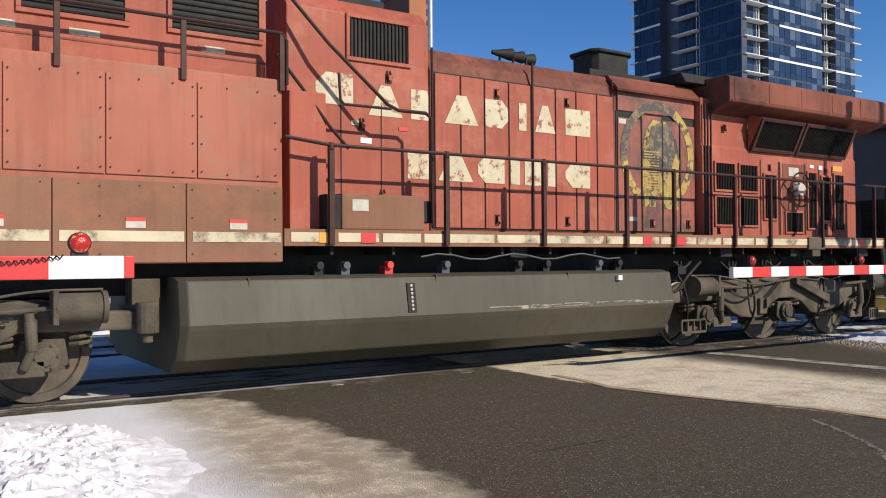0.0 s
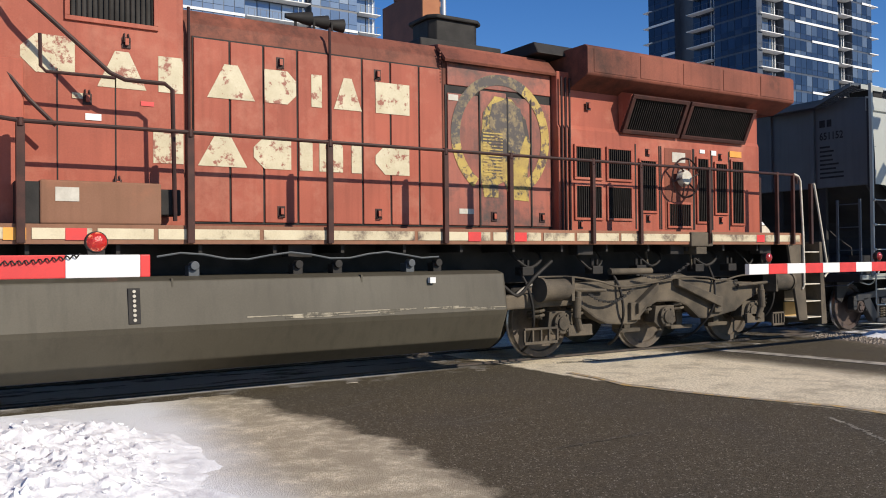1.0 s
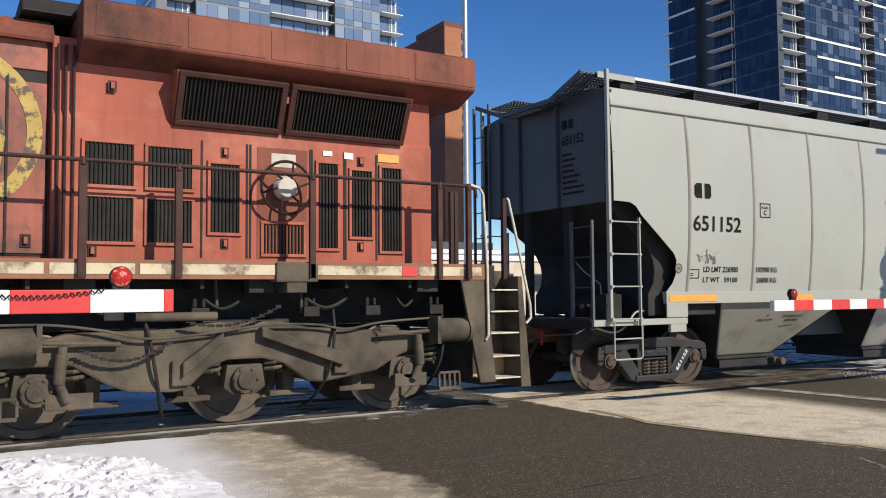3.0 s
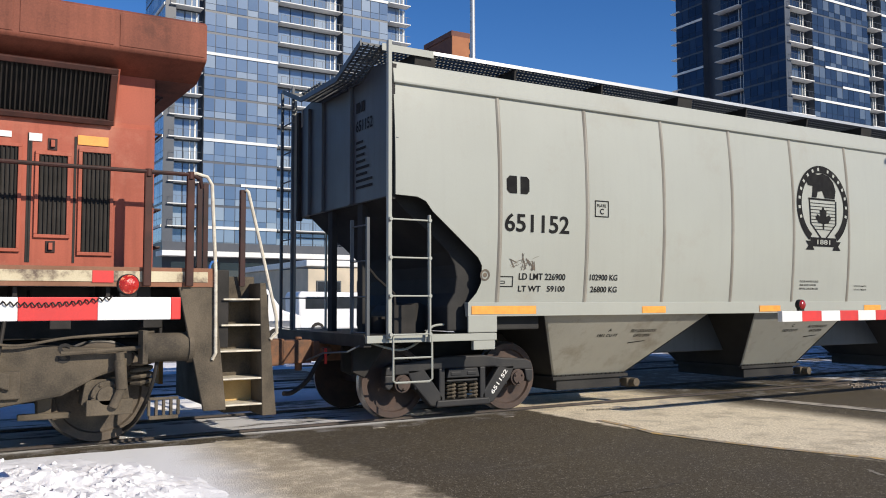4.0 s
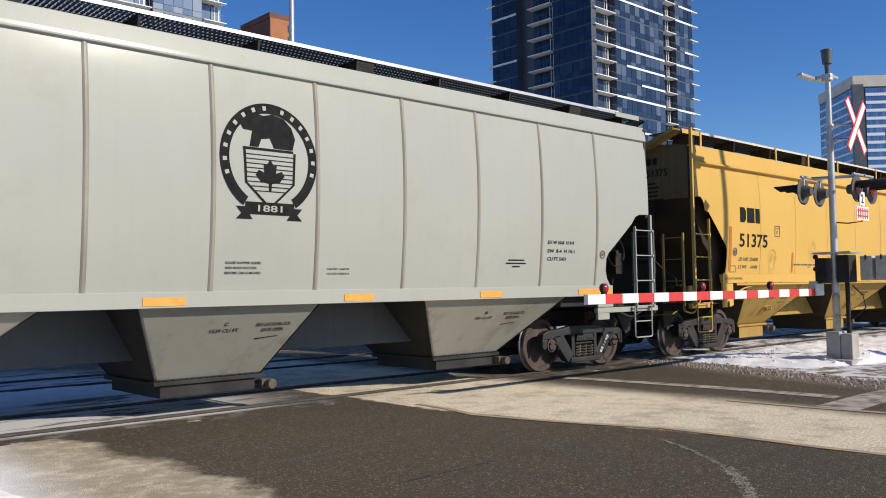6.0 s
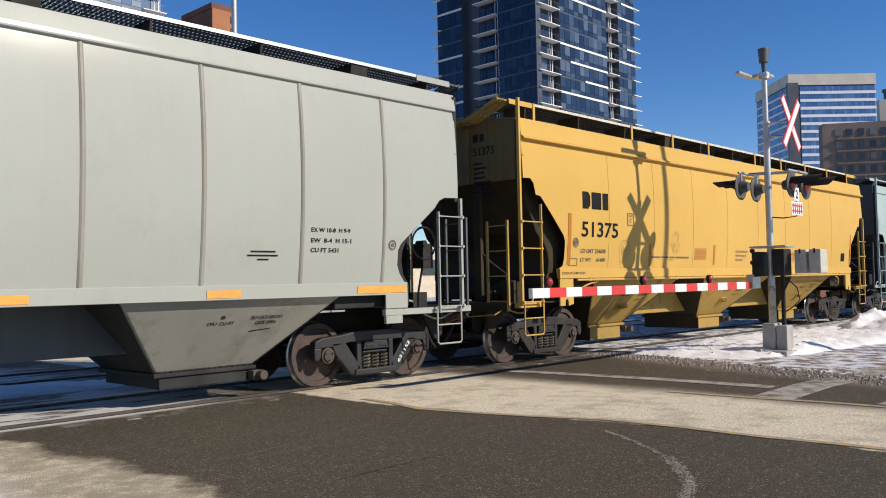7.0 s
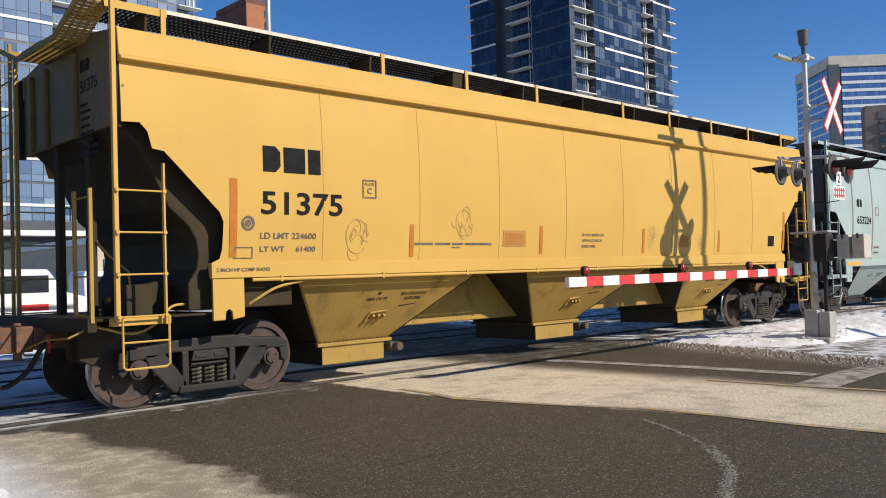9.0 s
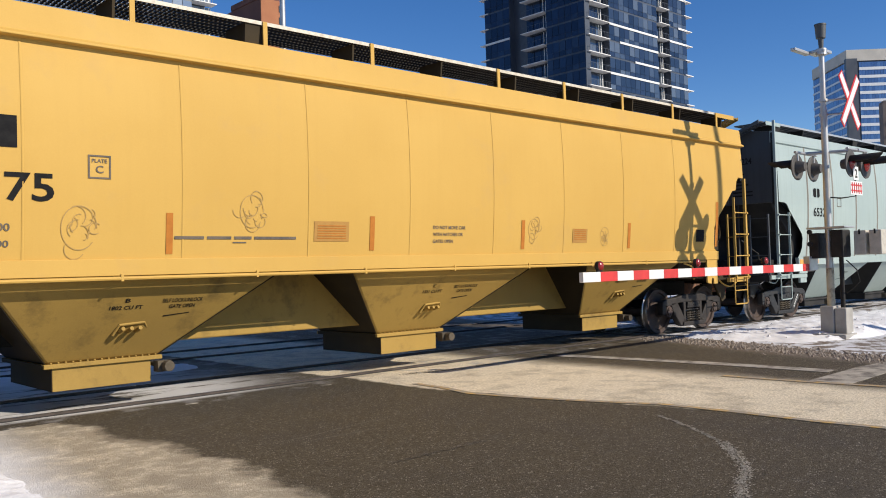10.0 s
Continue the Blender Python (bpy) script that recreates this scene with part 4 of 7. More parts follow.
    for x in (xb, L - xb):
        freight_bogie(root, x, BOGIE if kind == 0 else BOGIE_BROWN, ink if kind == 0 else "")
    return root, side, zs, sill, L, wide


def marks(root, side, items, material, name="lettering", label=""):
    """Each line of writing is a part; a tuple is text and its field, a list of points is a plain bar."""
    for it in items:
        bm = B()
        if isinstance(it[0], str):
            lettering(bm, it[0], *it[1:5], side)
        else:
            patch(bm, list(it), side)
        part(name, bm, material, root, label)


def bar(x0, x1, z0, z1):
    return [(x0, z0), (x1, z0), (x1, z1), (x0, z1)]


def frame_mark(root, side, x0, x1, z0, z1, w, material):
    bm = B()
    for b in (bar(x0, x1, z0, z0 + w), bar(x0, x1, z1 - w, z1), bar(x0, x0 + w, z0 + w, z1 - w), bar(x1 - w, x1, z0 + w, z1 - w)):
        patch(bm, b, side)
    part("stencil_frame", bm, material, root)


def capital(bm, ch, x0, x1, z0, z1, side):
    """Owner's initials are drawn as plain blocks of the letters' size."""
    w = (x1 - x0)
    if ch == "A":
        patch(bm, [(x0, z0), (x1, z0), (x0 + 0.64 * w, z1), (x0 + 0.36 * w, z1)], side)
    elif ch == "C":
        c = 0.28
        patch(bm, [(x0 + c * w, z0), (x1, z0), (x1, z1), (x0 + c * w, z1), (x0, z1 - c * w), (x0, z0 + c * w)], side)
    elif ch in "DP":
        c = 0.28
        patch(bm, [(x0, z0), (x1 - c * w, z0), (x1, z0 + c * w), (x1, z1 - c * w), (x1 - c * w, z1), (x0, z1)], side)
    else:
        patch(bm, bar(x0, x1, z0, z1), side)


def owner_blocks(root, side, fields, material, label):
    for ch, x0, x1, z0, z1 in fields:
        bm = B()
        capital(bm, ch, x0, x1, z0, z1, side)
        part("owner_mark", bm, material, root, label)


def end_notes(root, number, zn):
    for body, y0, y1, z0, z1 in ((number, -0.95, -0.45, 3.72, 3.87),):
        bm = B()
        lettering(bm, body, y0, y1, z0, z1, lambda x, z: 0)
        for v in bm.verts:
            v.co = (-0.008, -1.45 - v.co.x, v.co.z)
        part("number", bm, INK_END, root)
    for k, w in enumerate((0.22, 0.3, 0.26, 0.28, 0.4, 0.34, 0.5, 0.5)):
        bm = B()
        z = 3.56 - k * 0.085
        v = [bm.verts.new(p) for p in ((-0.008, -0.5, z), (-0.008, -0.5 - w, z), (-0.008, -0.5 - w, z + 0.035), (-0.008, -0.5, z + 0.035))]
        bm.faces.new(v)
        part("stencil", bm, INK_END, root, "small stencilled note")
    bm = B()
    for y0, y1 in ((-0.5, -0.62), (-0.66, -0.76)):
        bm.faces.new([bm.verts.new(p) for p in ((-0.008, y0, 3.97), (-0.008, y1, 3.97), (-0.008, y1, 4.11), (-0.008, y0, 4.11))])
    part("owner_mark", bm, INK_END, root)


# the grey car behind the locomotive
GX = 1.02
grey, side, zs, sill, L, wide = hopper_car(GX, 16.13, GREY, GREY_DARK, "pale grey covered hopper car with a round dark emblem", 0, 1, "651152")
owner_blocks(grey, side, [("C", 1.62, 1.78, 2.9, 3.13), ("P", 1.84, 1.98, 2.9, 3.13)], INK, "black owner initial")
marks(grey, side, [("651152", 1.59, 2.65, 2.40, 2.64)], INK, "number", "black car number")
marks(grey, side, [("LD LMT 226900", 1.84, 2.61, 1.775, 1.865), ("LT WT   59100", 1.84, 2.61, 1.62, 1.70), ("102900 KG", 3.04, 3.54, 1.78, 1.865), ("26800 KG", 3.06, 3.54, 1.615, 1.70),
                   ("PLATE", 3.14, 3.3, 2.80, 2.84), ("C", 3.19, 3.26, 2.70, 2.78),
                   ("EX W 10-8  H 9-9", 13.28, 13.95, 2.17, 2.23), ("EW  8-4  H 15-1", 13.28, 13.97, 2.03, 2.09), ("CU FT 5431", 13.28, 13.75, 1.9, 1.96),
                   ("CLOSE HOPPER SLIDES", 7.5, 7.98, 1.80, 1.83), ("AND ROOF HATCHES", 7.5, 7.92, 1.74, 1.77), ("BEFORE CAR IS MOVED", 7.5, 7.98, 1.68, 1.71), ("CAR PAT. 2,669,791", 8.95, 9.3, 1.73, 1.76), ("U.S. NO. 7,832,514", 8.95, 9.3, 1.67, 1.7),
                   ("40% E/L VALVE", 13.6, 14.05, 1.36, 1.41), bar(12.35, 12.72, 1.89, 1.91), bar(12.3, 12.76, 1.84, 1.86), bar(12.45, 12.62, 1.79, 1.81)], INK, "writing")
frame_mark(grey, side, 3.1, 3.35, 2.66, 2.89, 0.014, INK)
frame_mark(grey, side, 1.5, 1.75, 1.68, 1.82, 0.012, INK)
frame_mark(grey, side, 1.5, 1.62, 1.72, 1.76, 0.008, INK)
for u in (1.31, 14.75):
    bm = B()
    annulus(bm, u, 1.83 if u < 5 else 2.02, 0.05, 0.075, side)
    annulus(bm, u, 1.83 if u < 5 else 2.02, 0.0, 0.03, side)
    part("round_stencil", bm, INK_SOFT, grey)
bm = B()
rng = random.Random(9)
for k in range(26):
    x, z = 1.68 + rng.random() * 0.42, 1.95 + rng.random() * 0.12
    a = rng.random() * 3.1
    dx, dz = 0.06 * math.cos(a), 0.06 * math.sin(a)
    patch(bm, [(x - dx - dz * 0.08, z - dz), (x + dx, z + dz), (x + dx + 0.008, z + dz + 0.008), (x - dx + 0.008, z - dz + 0.008)], side)
part("scribble", bm, INK_SOFT, grey, "thin scribbled tag")
sills = lambda x, z: -(wide(1.47) + 0.042)
marks(grey, sills, [bar(1.11, 2.12, 1.33, 1.435), bar(4.01, 4.47, 1.325, 1.42), bar(6.51, 7.01, 1.325, 1.42), bar(9.22, 9.7, 1.325, 1.42), bar(11.74, 12.21, 1.325, 1.42), bar(14.1, 15.04, 1.33, 1.43)], ORANGE, "reflector", "orange reflective strip")
# round emblem: ring, shield with a leaf shape, a plain dark shape above it, and a ribbon
ex, ez = 8.08, 3.08
bm = B()
annulus(bm, ex, ez, 0.565, 0.69, side, -57, 237, 60, 0.98)
part("emblem_ring", bm, INK, grey, "dark ring of the emblem")
over = lambda x, z: side(x, z) - 0.004
for a in [198 - 14.5 * k for k in range(8)] + [73 - 14.5 * k for k in range(7)]:
    part("ring_mark", annulus(B(), ex, ez, 0.6, 0.655, over, a - 2.2, a + 2.2, 2, 0.98), GREY, grey)
bm = B()
hz = 0.1
patch(bm, bar(ex - 0.37, ex + 0.33, ez + hz, ez + hz + 0.03), side)
for s in (-1, 1):
    patch(bm, [(ex + s * 0.35 - 0.015, ez + hz), (ex + s * 0.35 + 0.015, ez + hz), (ex + s * 0.33 + 0.015, ez - 0.3), (ex + s * 0.33 - 0.015, ez - 0.3)], side)
    patch(bm, [(ex + s * 0.345, ez - 0.3), (ex + s * 0.31, ez - 0.3), (ex + s * 0.02, ez - 0.56), (ex + s * 0.02, ez - 0.6)], side)
for k in range(9):
    z = ez + 0.04 - k * 0.055
    h = 0.33 if z > ez - 0.3 else 0.33 - (ez - 0.3 - z) * 1.1
    patch(bm, bar(ex - h, ex + h, z, z + 0.01), side)
part("emblem_shield", bm, INK, grey, "striped shield of the emblem")
bm = B()
leaf = [(0, 0.2), (0.05, 0.12), (0.09, 0.14), (0.08, 0.03), (0.16, 0.06), (0.2, 0.0), (0.13, -0.08), (0.02, -0.1), (0.015, -0.2)]
patch(bm, [(ex + x, ez - 0.2 + z) for x, z in leaf] + [(ex - x, ez - 0.2 + z) for x, z in reversed(leaf[1:])], side)
part("emblem_leaf", bm, INK, grey)
bm = B()
blob = [(-0.28, 0.14), (-0.16, 0.14), (-0.12, 0.24), (0.0, 0.26), (0.06, 0.14), (0.32, 0.14), (0.36, 0.28), (0.31, 0.42), (0.2, 0.52), (0.04, 0.56), (-0.08, 0.53), (-0.2, 0.55), (-0.32, 0.5), (-0.41, 0.42), (-0.36, 0.34), (-0.24, 0.33)]
patch(bm, [(ex + x, ez + z) for x, z in blob], side)
part("emblem_shape", bm, INK, grey)
bm = B()
patch(bm, bar(ex - 0.34, ex + 0.34, ez - 0.68, ez - 0.53), side)
for s in (-1, 1):
    patch(bm, [(ex + s * 0.24, ez - 0.74), (ex + s * 0.46, ez - 0.74), (ex + s * 0.39, ez - 0.67), (ex + s * 0.46, ez - 0.59), (ex + s * 0.34, ez - 0.59)], side)
part("emblem_ribbon", bm, INK, grey)
bm = B()
lettering(bm, "1881", ex - 0.17, ex + 0.17, ez - 0.645, ez - 0.565, lambda x, z: side(x, z) - 0.004)
part("writing", bm, GREY, grey, "pale year figures")
end_notes(grey, "651152", 2.78)

# the yellow car
YX = 18.81
yellow, side, zs, sill, L, wide = hopper_car(YX, 17.28, YELLOW, YELLOW_DIRTY, "sun-faded yellow covered hopper car with black lettering", 1, 1, "")
owner_blocks(yellow, side, [("D", 1.76, 2.01, 2.79, 3.11), ("M", 2.06, 2.38, 2.79, 3.11), ("E", 2.43, 2.62, 2.79, 3.11)], INK, "black owner initial")
marks(yellow, side, [("51375", 1.73, 2.97, 2.26, 2.55)], INK, "number", "black car number")
marks(yellow, side, [("LD LMT 224600", 1.72, 2.55, 1.96, 2.04), ("LT WT     61400", 1.72, 2.54, 1.80, 1.87), ("PLATE", 3.35, 3.51, 2.69, 2.73), ("C", 3.39, 3.47, 2.58, 2.66),
                     bar(4.27, 4.63, 1.885, 1.92), bar(4.67, 4.98, 1.885, 1.92), bar(5.02, 5.25, 1.885, 1.92), bar(5.29, 5.88, 1.885, 1.92), bar(5.0, 5.18, 1.84, 1.855), ("DO NOT MOVE CAR", 8.2, 8.85, 2.04, 2.09), ("WITH HATCHES OR", 8.2, 8.8, 1.94, 1.99), ("GATES OPEN", 8.2, 8.6, 1.84, 1.89)], INK_SOFT, "writing")
marks(yellow, lambda x, z: -(wide(1.66) + 0.042), [("2 INCH HF COMP SHOES", 1.12, 1.85, 1.565, 1.61)], INK_SOFT, "writing")
frame_mark(yellow, side, 3.31, 3.55, 2.52, 2.77, 0.018, INK_SOFT)
frame_mark(yellow, side, 1.36, 1.62, 1.72, 1.86, 0.012, INK_SOFT)
marks(yellow, side, [bar(1.30, 1.40, 1.74, 2.68), bar(4.17, 4.25, 1.72, 2.18), bar(7.05, 7.13, 1.74, 2.2), bar(10.1, 10.18, 1.74, 2.2), bar(13.0, 13.08, 1.74, 2.2), bar(16.1, 16.2, 1.76, 2.68)], ORANGE_RED, "reflector", "weathered orange strip")
marks(yellow, side, [bar(6.15, 6.7, 1.86, 2.12), bar(11.4, 11.8, 1.84, 2.08)], PANEL_TAN, "warning_panel", "faded warning panel")
for k in range(6):
    for a, b in ((6.2, 6.65), (11.44, 11.76)):
        marks(yellow, lambda x, z: side(x, z) - 0.004, [bar(a, b, 1.895 + 0.032 * k, 1.908 + 0.032 * k)], ORANGE_RED, "writing")
marks(yellow, side, [bar(15.35, 15.65, 1.86, 2.1)], INK, "tag_plate", "dark plate")
for cx, cz, sc, sd in ((3.22, 2.0, 0.28, 1), (5.25, 2.22, 0.24, 2), (10.4, 2.06, 0.2, 3), (12.3, 1.95, 0.2, 5)):
    bm = B()
    rng = random.Random(sd)
    annulus(bm, cx, cz, sc * 0.8, sc * 0.84, side, 0, 320, 30, 0.8)
    for k in range(14):
        x, z, a = cx + rng.gauss(0, sc * 0.3), cz + rng.gauss(0, sc * 0.35), rng.random() * 3.1
        rr = sc * rng.uniform(0.12, 0.4)
        annulus(bm, x, z, rr, rr + 0.008, side, math.degrees(a) * 2, math.degrees(a) * 2 + rng.uniform(70, 240), 12)
    part("scribble", bm, INK_FAINT, yellow, "thin chalk scribble")
bm = B()
annulus(bm, 1.55, 2.15, 0.06, 0.09, side)
annulus(bm, 1.55, 2.15, 0.0, 0.045, side)
part("round_stencil", bm, INK_SOFT, yellow)
end_notes(yellow, "51375", 3.2)

# the green-grey car that follows
ZX = 37.74
third, side, zs, sill, L, wide = hopper_car(ZX, 16.13, GREEN_GREY, GREY_DARK, "pale green-grey covered hopper car", 0, 1, "653224")
owner_blocks(third, side, [("C", 1.82, 1.98, 2.95, 3.17), ("P", 2.04, 2.18, 2.95, 3.17)], INK, "black owner initial")
marks(third, side, [("653224", 1.82, 2.85, 2.48, 2.70)], INK, "number", "black car number")
marks(third, side, [bar(1.84, 2.6, 1.8, 1.85), bar(1.84, 2.6, 1.65, 1.7), bar(3.1, 3.5, 1.8, 1.85), bar(3.1, 3.5, 1.65, 1.7)], INK_SOFT, "stencil")
frame_mark(third, side, 3.2, 3.45, 2.75, 2.98, 0.02, INK_SOFT)
marks(third, lambda x, z: -(wide(1.47) + 0.042), [bar(1.11, 2.12, 1.33, 1.435)], ORANGE, "reflector", "orange reflective strip")
end_notes(third, "653224", 2.78)


# ---- locomotive ----
loco = thing("diesel_locomotive", "sun-faded red diesel locomotive with peeling cream lettering and a gold emblem", "locomotive")
LX = 0.0


def slab(name, x0, x1, y0, y1, z0, z1, material, label="", bev=0.012, parent=loco):
    return part(name, box(B(), x0, x1, y0, y1, z0, z1), material, parent, label, bev=bev)


def LATCH_Y(x):
    return -1.13 if x > -6.2 else -1.0 if x > -11.5 else -1.04


# frame and walkway deck
slab("underframe", -22.0, -1.15, -0.72, 0.72, 1.1, 1.66, BLACKISH)
slab("walkway_deck", -22.0, -1.15, -1.52, 1.52, 1.7, 1.82, BLACKISH)
for k in range(14):
    slab("deck_bracket", -2.2 - 0.85 * k, -2.16 - 0.85 * k, -1.45, -0.72, 1.55, 1.7, BLACKISH, "", 0)
for s in (-1, 1):
    slab("deck_edge", -13.88, -1.12, min(s * 1.52, s * 1.56), max(s * 1.52, s * 1.56), 1.65, 1.85, SKIRT, "dirty red deck edge", 0.004)
x = -13.8
rng = random.Random(2)
while x < -1.5:
    w = rng.choice((0.55, 0.8, 1.1, 1.5))
    x1 = min(x + w, -1.2)
    slab("cream_stripe", x, x1, -1.568, -1.561, 1.70, 1.81, CREAM_WORN, "worn cream stripe", 0)
    x = x1 + 0.05
for x, m in ((-13.45, ORANGE), (-12.9, RED_TAPE), (-7.35, RED_TAPE), (-8.1, RED_TAPE), (-2.35, RED_TAPE)):
    slab("reflector", x, x + 0.2, -1.574, -1.569, 1.69, 1.81, m, "reflective tape", 0)

# long hood: core, rounded roof and the row of doors
bm = B()
prism(bm, [(-0.97, 1.82), (-0.97, 4.05), (-0.93, 4.2), (-0.8, 4.38), (-0.5, 4.43), (0.5, 4.43), (0.8, 4.38), (0.93, 4.2), (0.97, 4.05), (0.97, 1.82)], "x", -11.6, -8.09)
part("engine_hood", bm, RED_DARK, loco, "sooty red engine hood", bev=0.01)
edges = [-11.47, -11.04, -10.63, -10.2, -9.77, -9.32, -8.91, -8.48, -8.11]
for a, b in zip(edges, edges[1:]):
    d = slab("hood_door", a + 0.012, b - 0.012, -1.0, -0.972, 1.92, 4.02, RED, "tall hood door", 0.008)
slab("door_gap", -11.47, -8.11, -0.982, -0.968, 1.9, 4.04, BLACKISH, "", 0)
slab("door_gap", -8.06, -6.22, -0.982, -0.968, 1.9, 3.83, BLACKISH, "", 0)
for k, x in enumerate((-10.42, -9.1)):
    for z in (2.05, 3.84):
        bm = B()
        box(bm, x - 0.05, x + 0.05, -1.004, -0.998, z - 0.07, z + 0.07)
        box(bm, x - 0.02, x + 0.02, -1.03, -1.0, z - 0.035, z + 0.055)
        tube(bm, [(x - 0.03, -1.01, z - 0.04), (x - 0.03, -1.035, z - 0.06), (x + 0.03, -1.035, z - 0.06), (x + 0.03, -1.01, z - 0.04)], 0.008, 6)
        part("handle", box(B(), x - 0.018, x + 0.018, LATCH_Y(x) - 0.045, LATCH_Y(x) - 0.02, z - 0.03, z + 0.04), RED, part("door_latch", bm, RAILING, loco, "dark latch", bev=0.004), "red latch handle")
for x in (-11.52, -9.775):
    part("conduit", cyl(B(), (x, -1.02, 1.9), (x, -1.02, 4.35), 0.018, 8), RAILING, loco)
# second hood section with the gold emblem
bm = B()
prism(bm, [(-0.97, 1.82), (-0.97, 4.16), (-0.95, 4.22), (-0.86, 4.40), (-0.5, 4.46), (0.5, 4.46), (0.86, 4.4), (0.97, 4.16), (0.97, 1.82)], "x", -8.09, -6.2)
part("engine_hood", bm, RED_DARK, loco, "sooty red hood section", bev=0.01)
for a, b, top in ((-8.03, -7.52, 3.72), (-7.5, -7.04, 3.8), (-7.02, -6.62, 3.75), (-6.6, -6.24, 3.7)):
    slab("hood_door", a, b, -1.0, -0.972, 1.92, top, RED_SOOTY, "tall hood door", 0.008)
slab("hood_panel", -8.03, -6.24, -1.0, -0.972, 3.83, 4.14, RED_SOOTY, "sooty upper panel", 0.008)
bm = B()
prism(bm, [(-1.1, 4.16), (-0.9, 4.36), (-0.85, 4.34), (-1.08, 4.12)], "x", -8.12, -6.18)
part("gutter", bm, RED_DARK, loco, bev=0.006)
bm = B()
for k in range(10):
    cyl(bm, (-8.14, -0.99, 3.85 + 0.045 * k), (-8.14, -1.005, 3.85 + 0.045 * k), 0.014, 6)
tagged(part("rivets", bm, RED_DARK, loco), kind="stuff")
hood_side = lambda x, z: -1.007
ec, er = (-7.13, 3.17), 0.88
bm = B()
annulus(bm, ec[0], ec[1], er * 0.83, er, hood_side, -55, 60, 24, 0.97)
annulus(bm, ec[0], ec[1], er * 0.83, er, hood_side, 190, 235, 10, 0.97)
part("emblem_ring", bm, GOLD, loco, "peeling gold ring")
bm = B()
annulus(bm, ec[0], ec[1], er * 0.83, er, hood_side, 60, 190, 24, 0.97)
part("emblem_ring", bm, SMUDGE, loco, "blackened part of the ring")
bm = B()
patch(bm, [(-7.44, 2.32), (-7.2, 2.32), (-7.2, 2.5), (-7.1, 2.55), (-7.0, 2.3), (-6.66, 2.28), (-6.68, 2.7), (-6.62, 3.1), (-6.7, 3.45), (-6.95, 3.72), (-7.25, 3.74), (-7.45, 3.5), (-7.5, 3.0), (-7.52, 2.7)], lambda x, z: -1.0065)
part("emblem_shield", bm, GOLD_WORN, loco, "flaking gold shield")
bm = B()
patch(bm, [(-7.05, 3.1), (-6.85, 2.9), (-6.72, 3.2), (-6.8, 3.6), (-7.05, 3.72), (-7.3, 3.62), (-7.35, 3.3)], lambda x, z: -1.0095)
part("emblem_shape", bm, SMUDGE, loco, "blackened emblem middle")
for x in (-7.51, -7.03, -6.61):
    slab("door_seam", x - 0.011, x + 0.011, -1.014, -1.0, 1.92, 3.74, BLACKISH, "", 0)
for k in range(14):
    slab("emblem_stripe", -7.46, -7.12, -1.012, -1.008, 2.62 + 0.045 * k, 2.64 + 0.045 * k, GOLD, "", 0)
slab("notice", -8.02, -7.86, -1.007, -1.003, 3.62, 3.7, PAPER, "white notice", 0)
slab("notice", -7.86, -7.62, -1.007, -1.003, 2.08, 2.15, PAPER, "white notice", 0)
for x in (-7.28, -6.42):
    for z in (2.05,):
        bm = B()
        box(bm, x - 0.05, x + 0.05, -1.012, -1.0, z - 0.07, z + 0.07)
        box(bm, x - 0.02, x + 0.02, -1.035, -1.0, z - 0.035, z + 0.055)
        part("handle", box(B(), x - 0.018, x + 0.018, LATCH_Y(x) - 0.045, LATCH_Y(x) - 0.02, z - 0.03, z + 0.04), RED, part("door_latch", bm, RAILING, loco, "dark latch", bev=0.004), "red latch handle")

# cream company name, block by block
top = [("A", -12.5, -11.99), ("N", -11.86, -11.55), ("A", -11.31, -10.74), ("D", -10.62, -10.22), ("I", -10.02, -9.88), ("A", -9.72, -9.33), ("N", -9.13, -8.63)]
low = [("P", -11.92, -11.52), ("A", -11.42, -10.84), ("C", -10.76, -10.29), ("I", -10.18, -10.01), ("F", -9.92, -9.6), ("I", -9.48, -9.34), ("C", -9.14, -8.64)]
owner_blocks(loco, lambda x, z: -1.035, [("C", -13.24, -12.72, 3.44, 3.84)], CREAM, "peeling cream letter block")
for row, z0, z1 in ((top, 3.35, 3.75), (low, 2.56, 2.94)):
    for c, a, b in row:
        for lo, hi, y in ((a, min(b, -11.59), -1.036), (max(a, -11.46), b, -1.007)):
            if hi - lo > 0.03:
                owner_blocks(loco, lambda x, z: y, [(c if (lo, hi) == (a, b) else "I", lo, hi, z0, z1)], CREAM, "peeling cream letter block")

# exhaust stack and horns
bm = B()
prism(bm, [(-7.85, -0.22), (-7.76, -0.32), (-7.1, -0.32), (-7.0, -0.22), (-7.0, 0.22), (-7.1, 0.32), (-7.76, 0.32), (-7.85, 0.22)], "z", 4.44, 4.94)
prism(bm, [(-7.9, -0.26), (-7.78, -0.37), (-7.08, -0.37), (-6.95, -0.26), (-6.95, 0.26), (-7.08, 0.37), (-7.78, 0.37), (-7.9, 0.26)], "z", 4.93, 4.99)
prism(bm, [(-8.15, -0.5), (-6.75, -0.5), (-6.75, 0.5), (-8.15, 0.5)], "z", 4.44, 4.58)
part("exhaust", bm, BLACKISH, loco, "sooty exhaust stack", bev=0.02)
for k in range(3):
    x = -10.05 + 0.25 * k
    bm = B()
    cyl(bm, (x - 0.14, -0.6 + 0.05 * k, 4.55), (x + 0.2, -0.62 + 0.05 * k, 4.55), 0.03, 12, 0.095)
    cyl(bm, (x, -0.6, 4.4), (x, -0.6, 4.55), 0.02, 8)
    part("horn", bm, BLACKISH, loco, "black air horn", smooth=True)

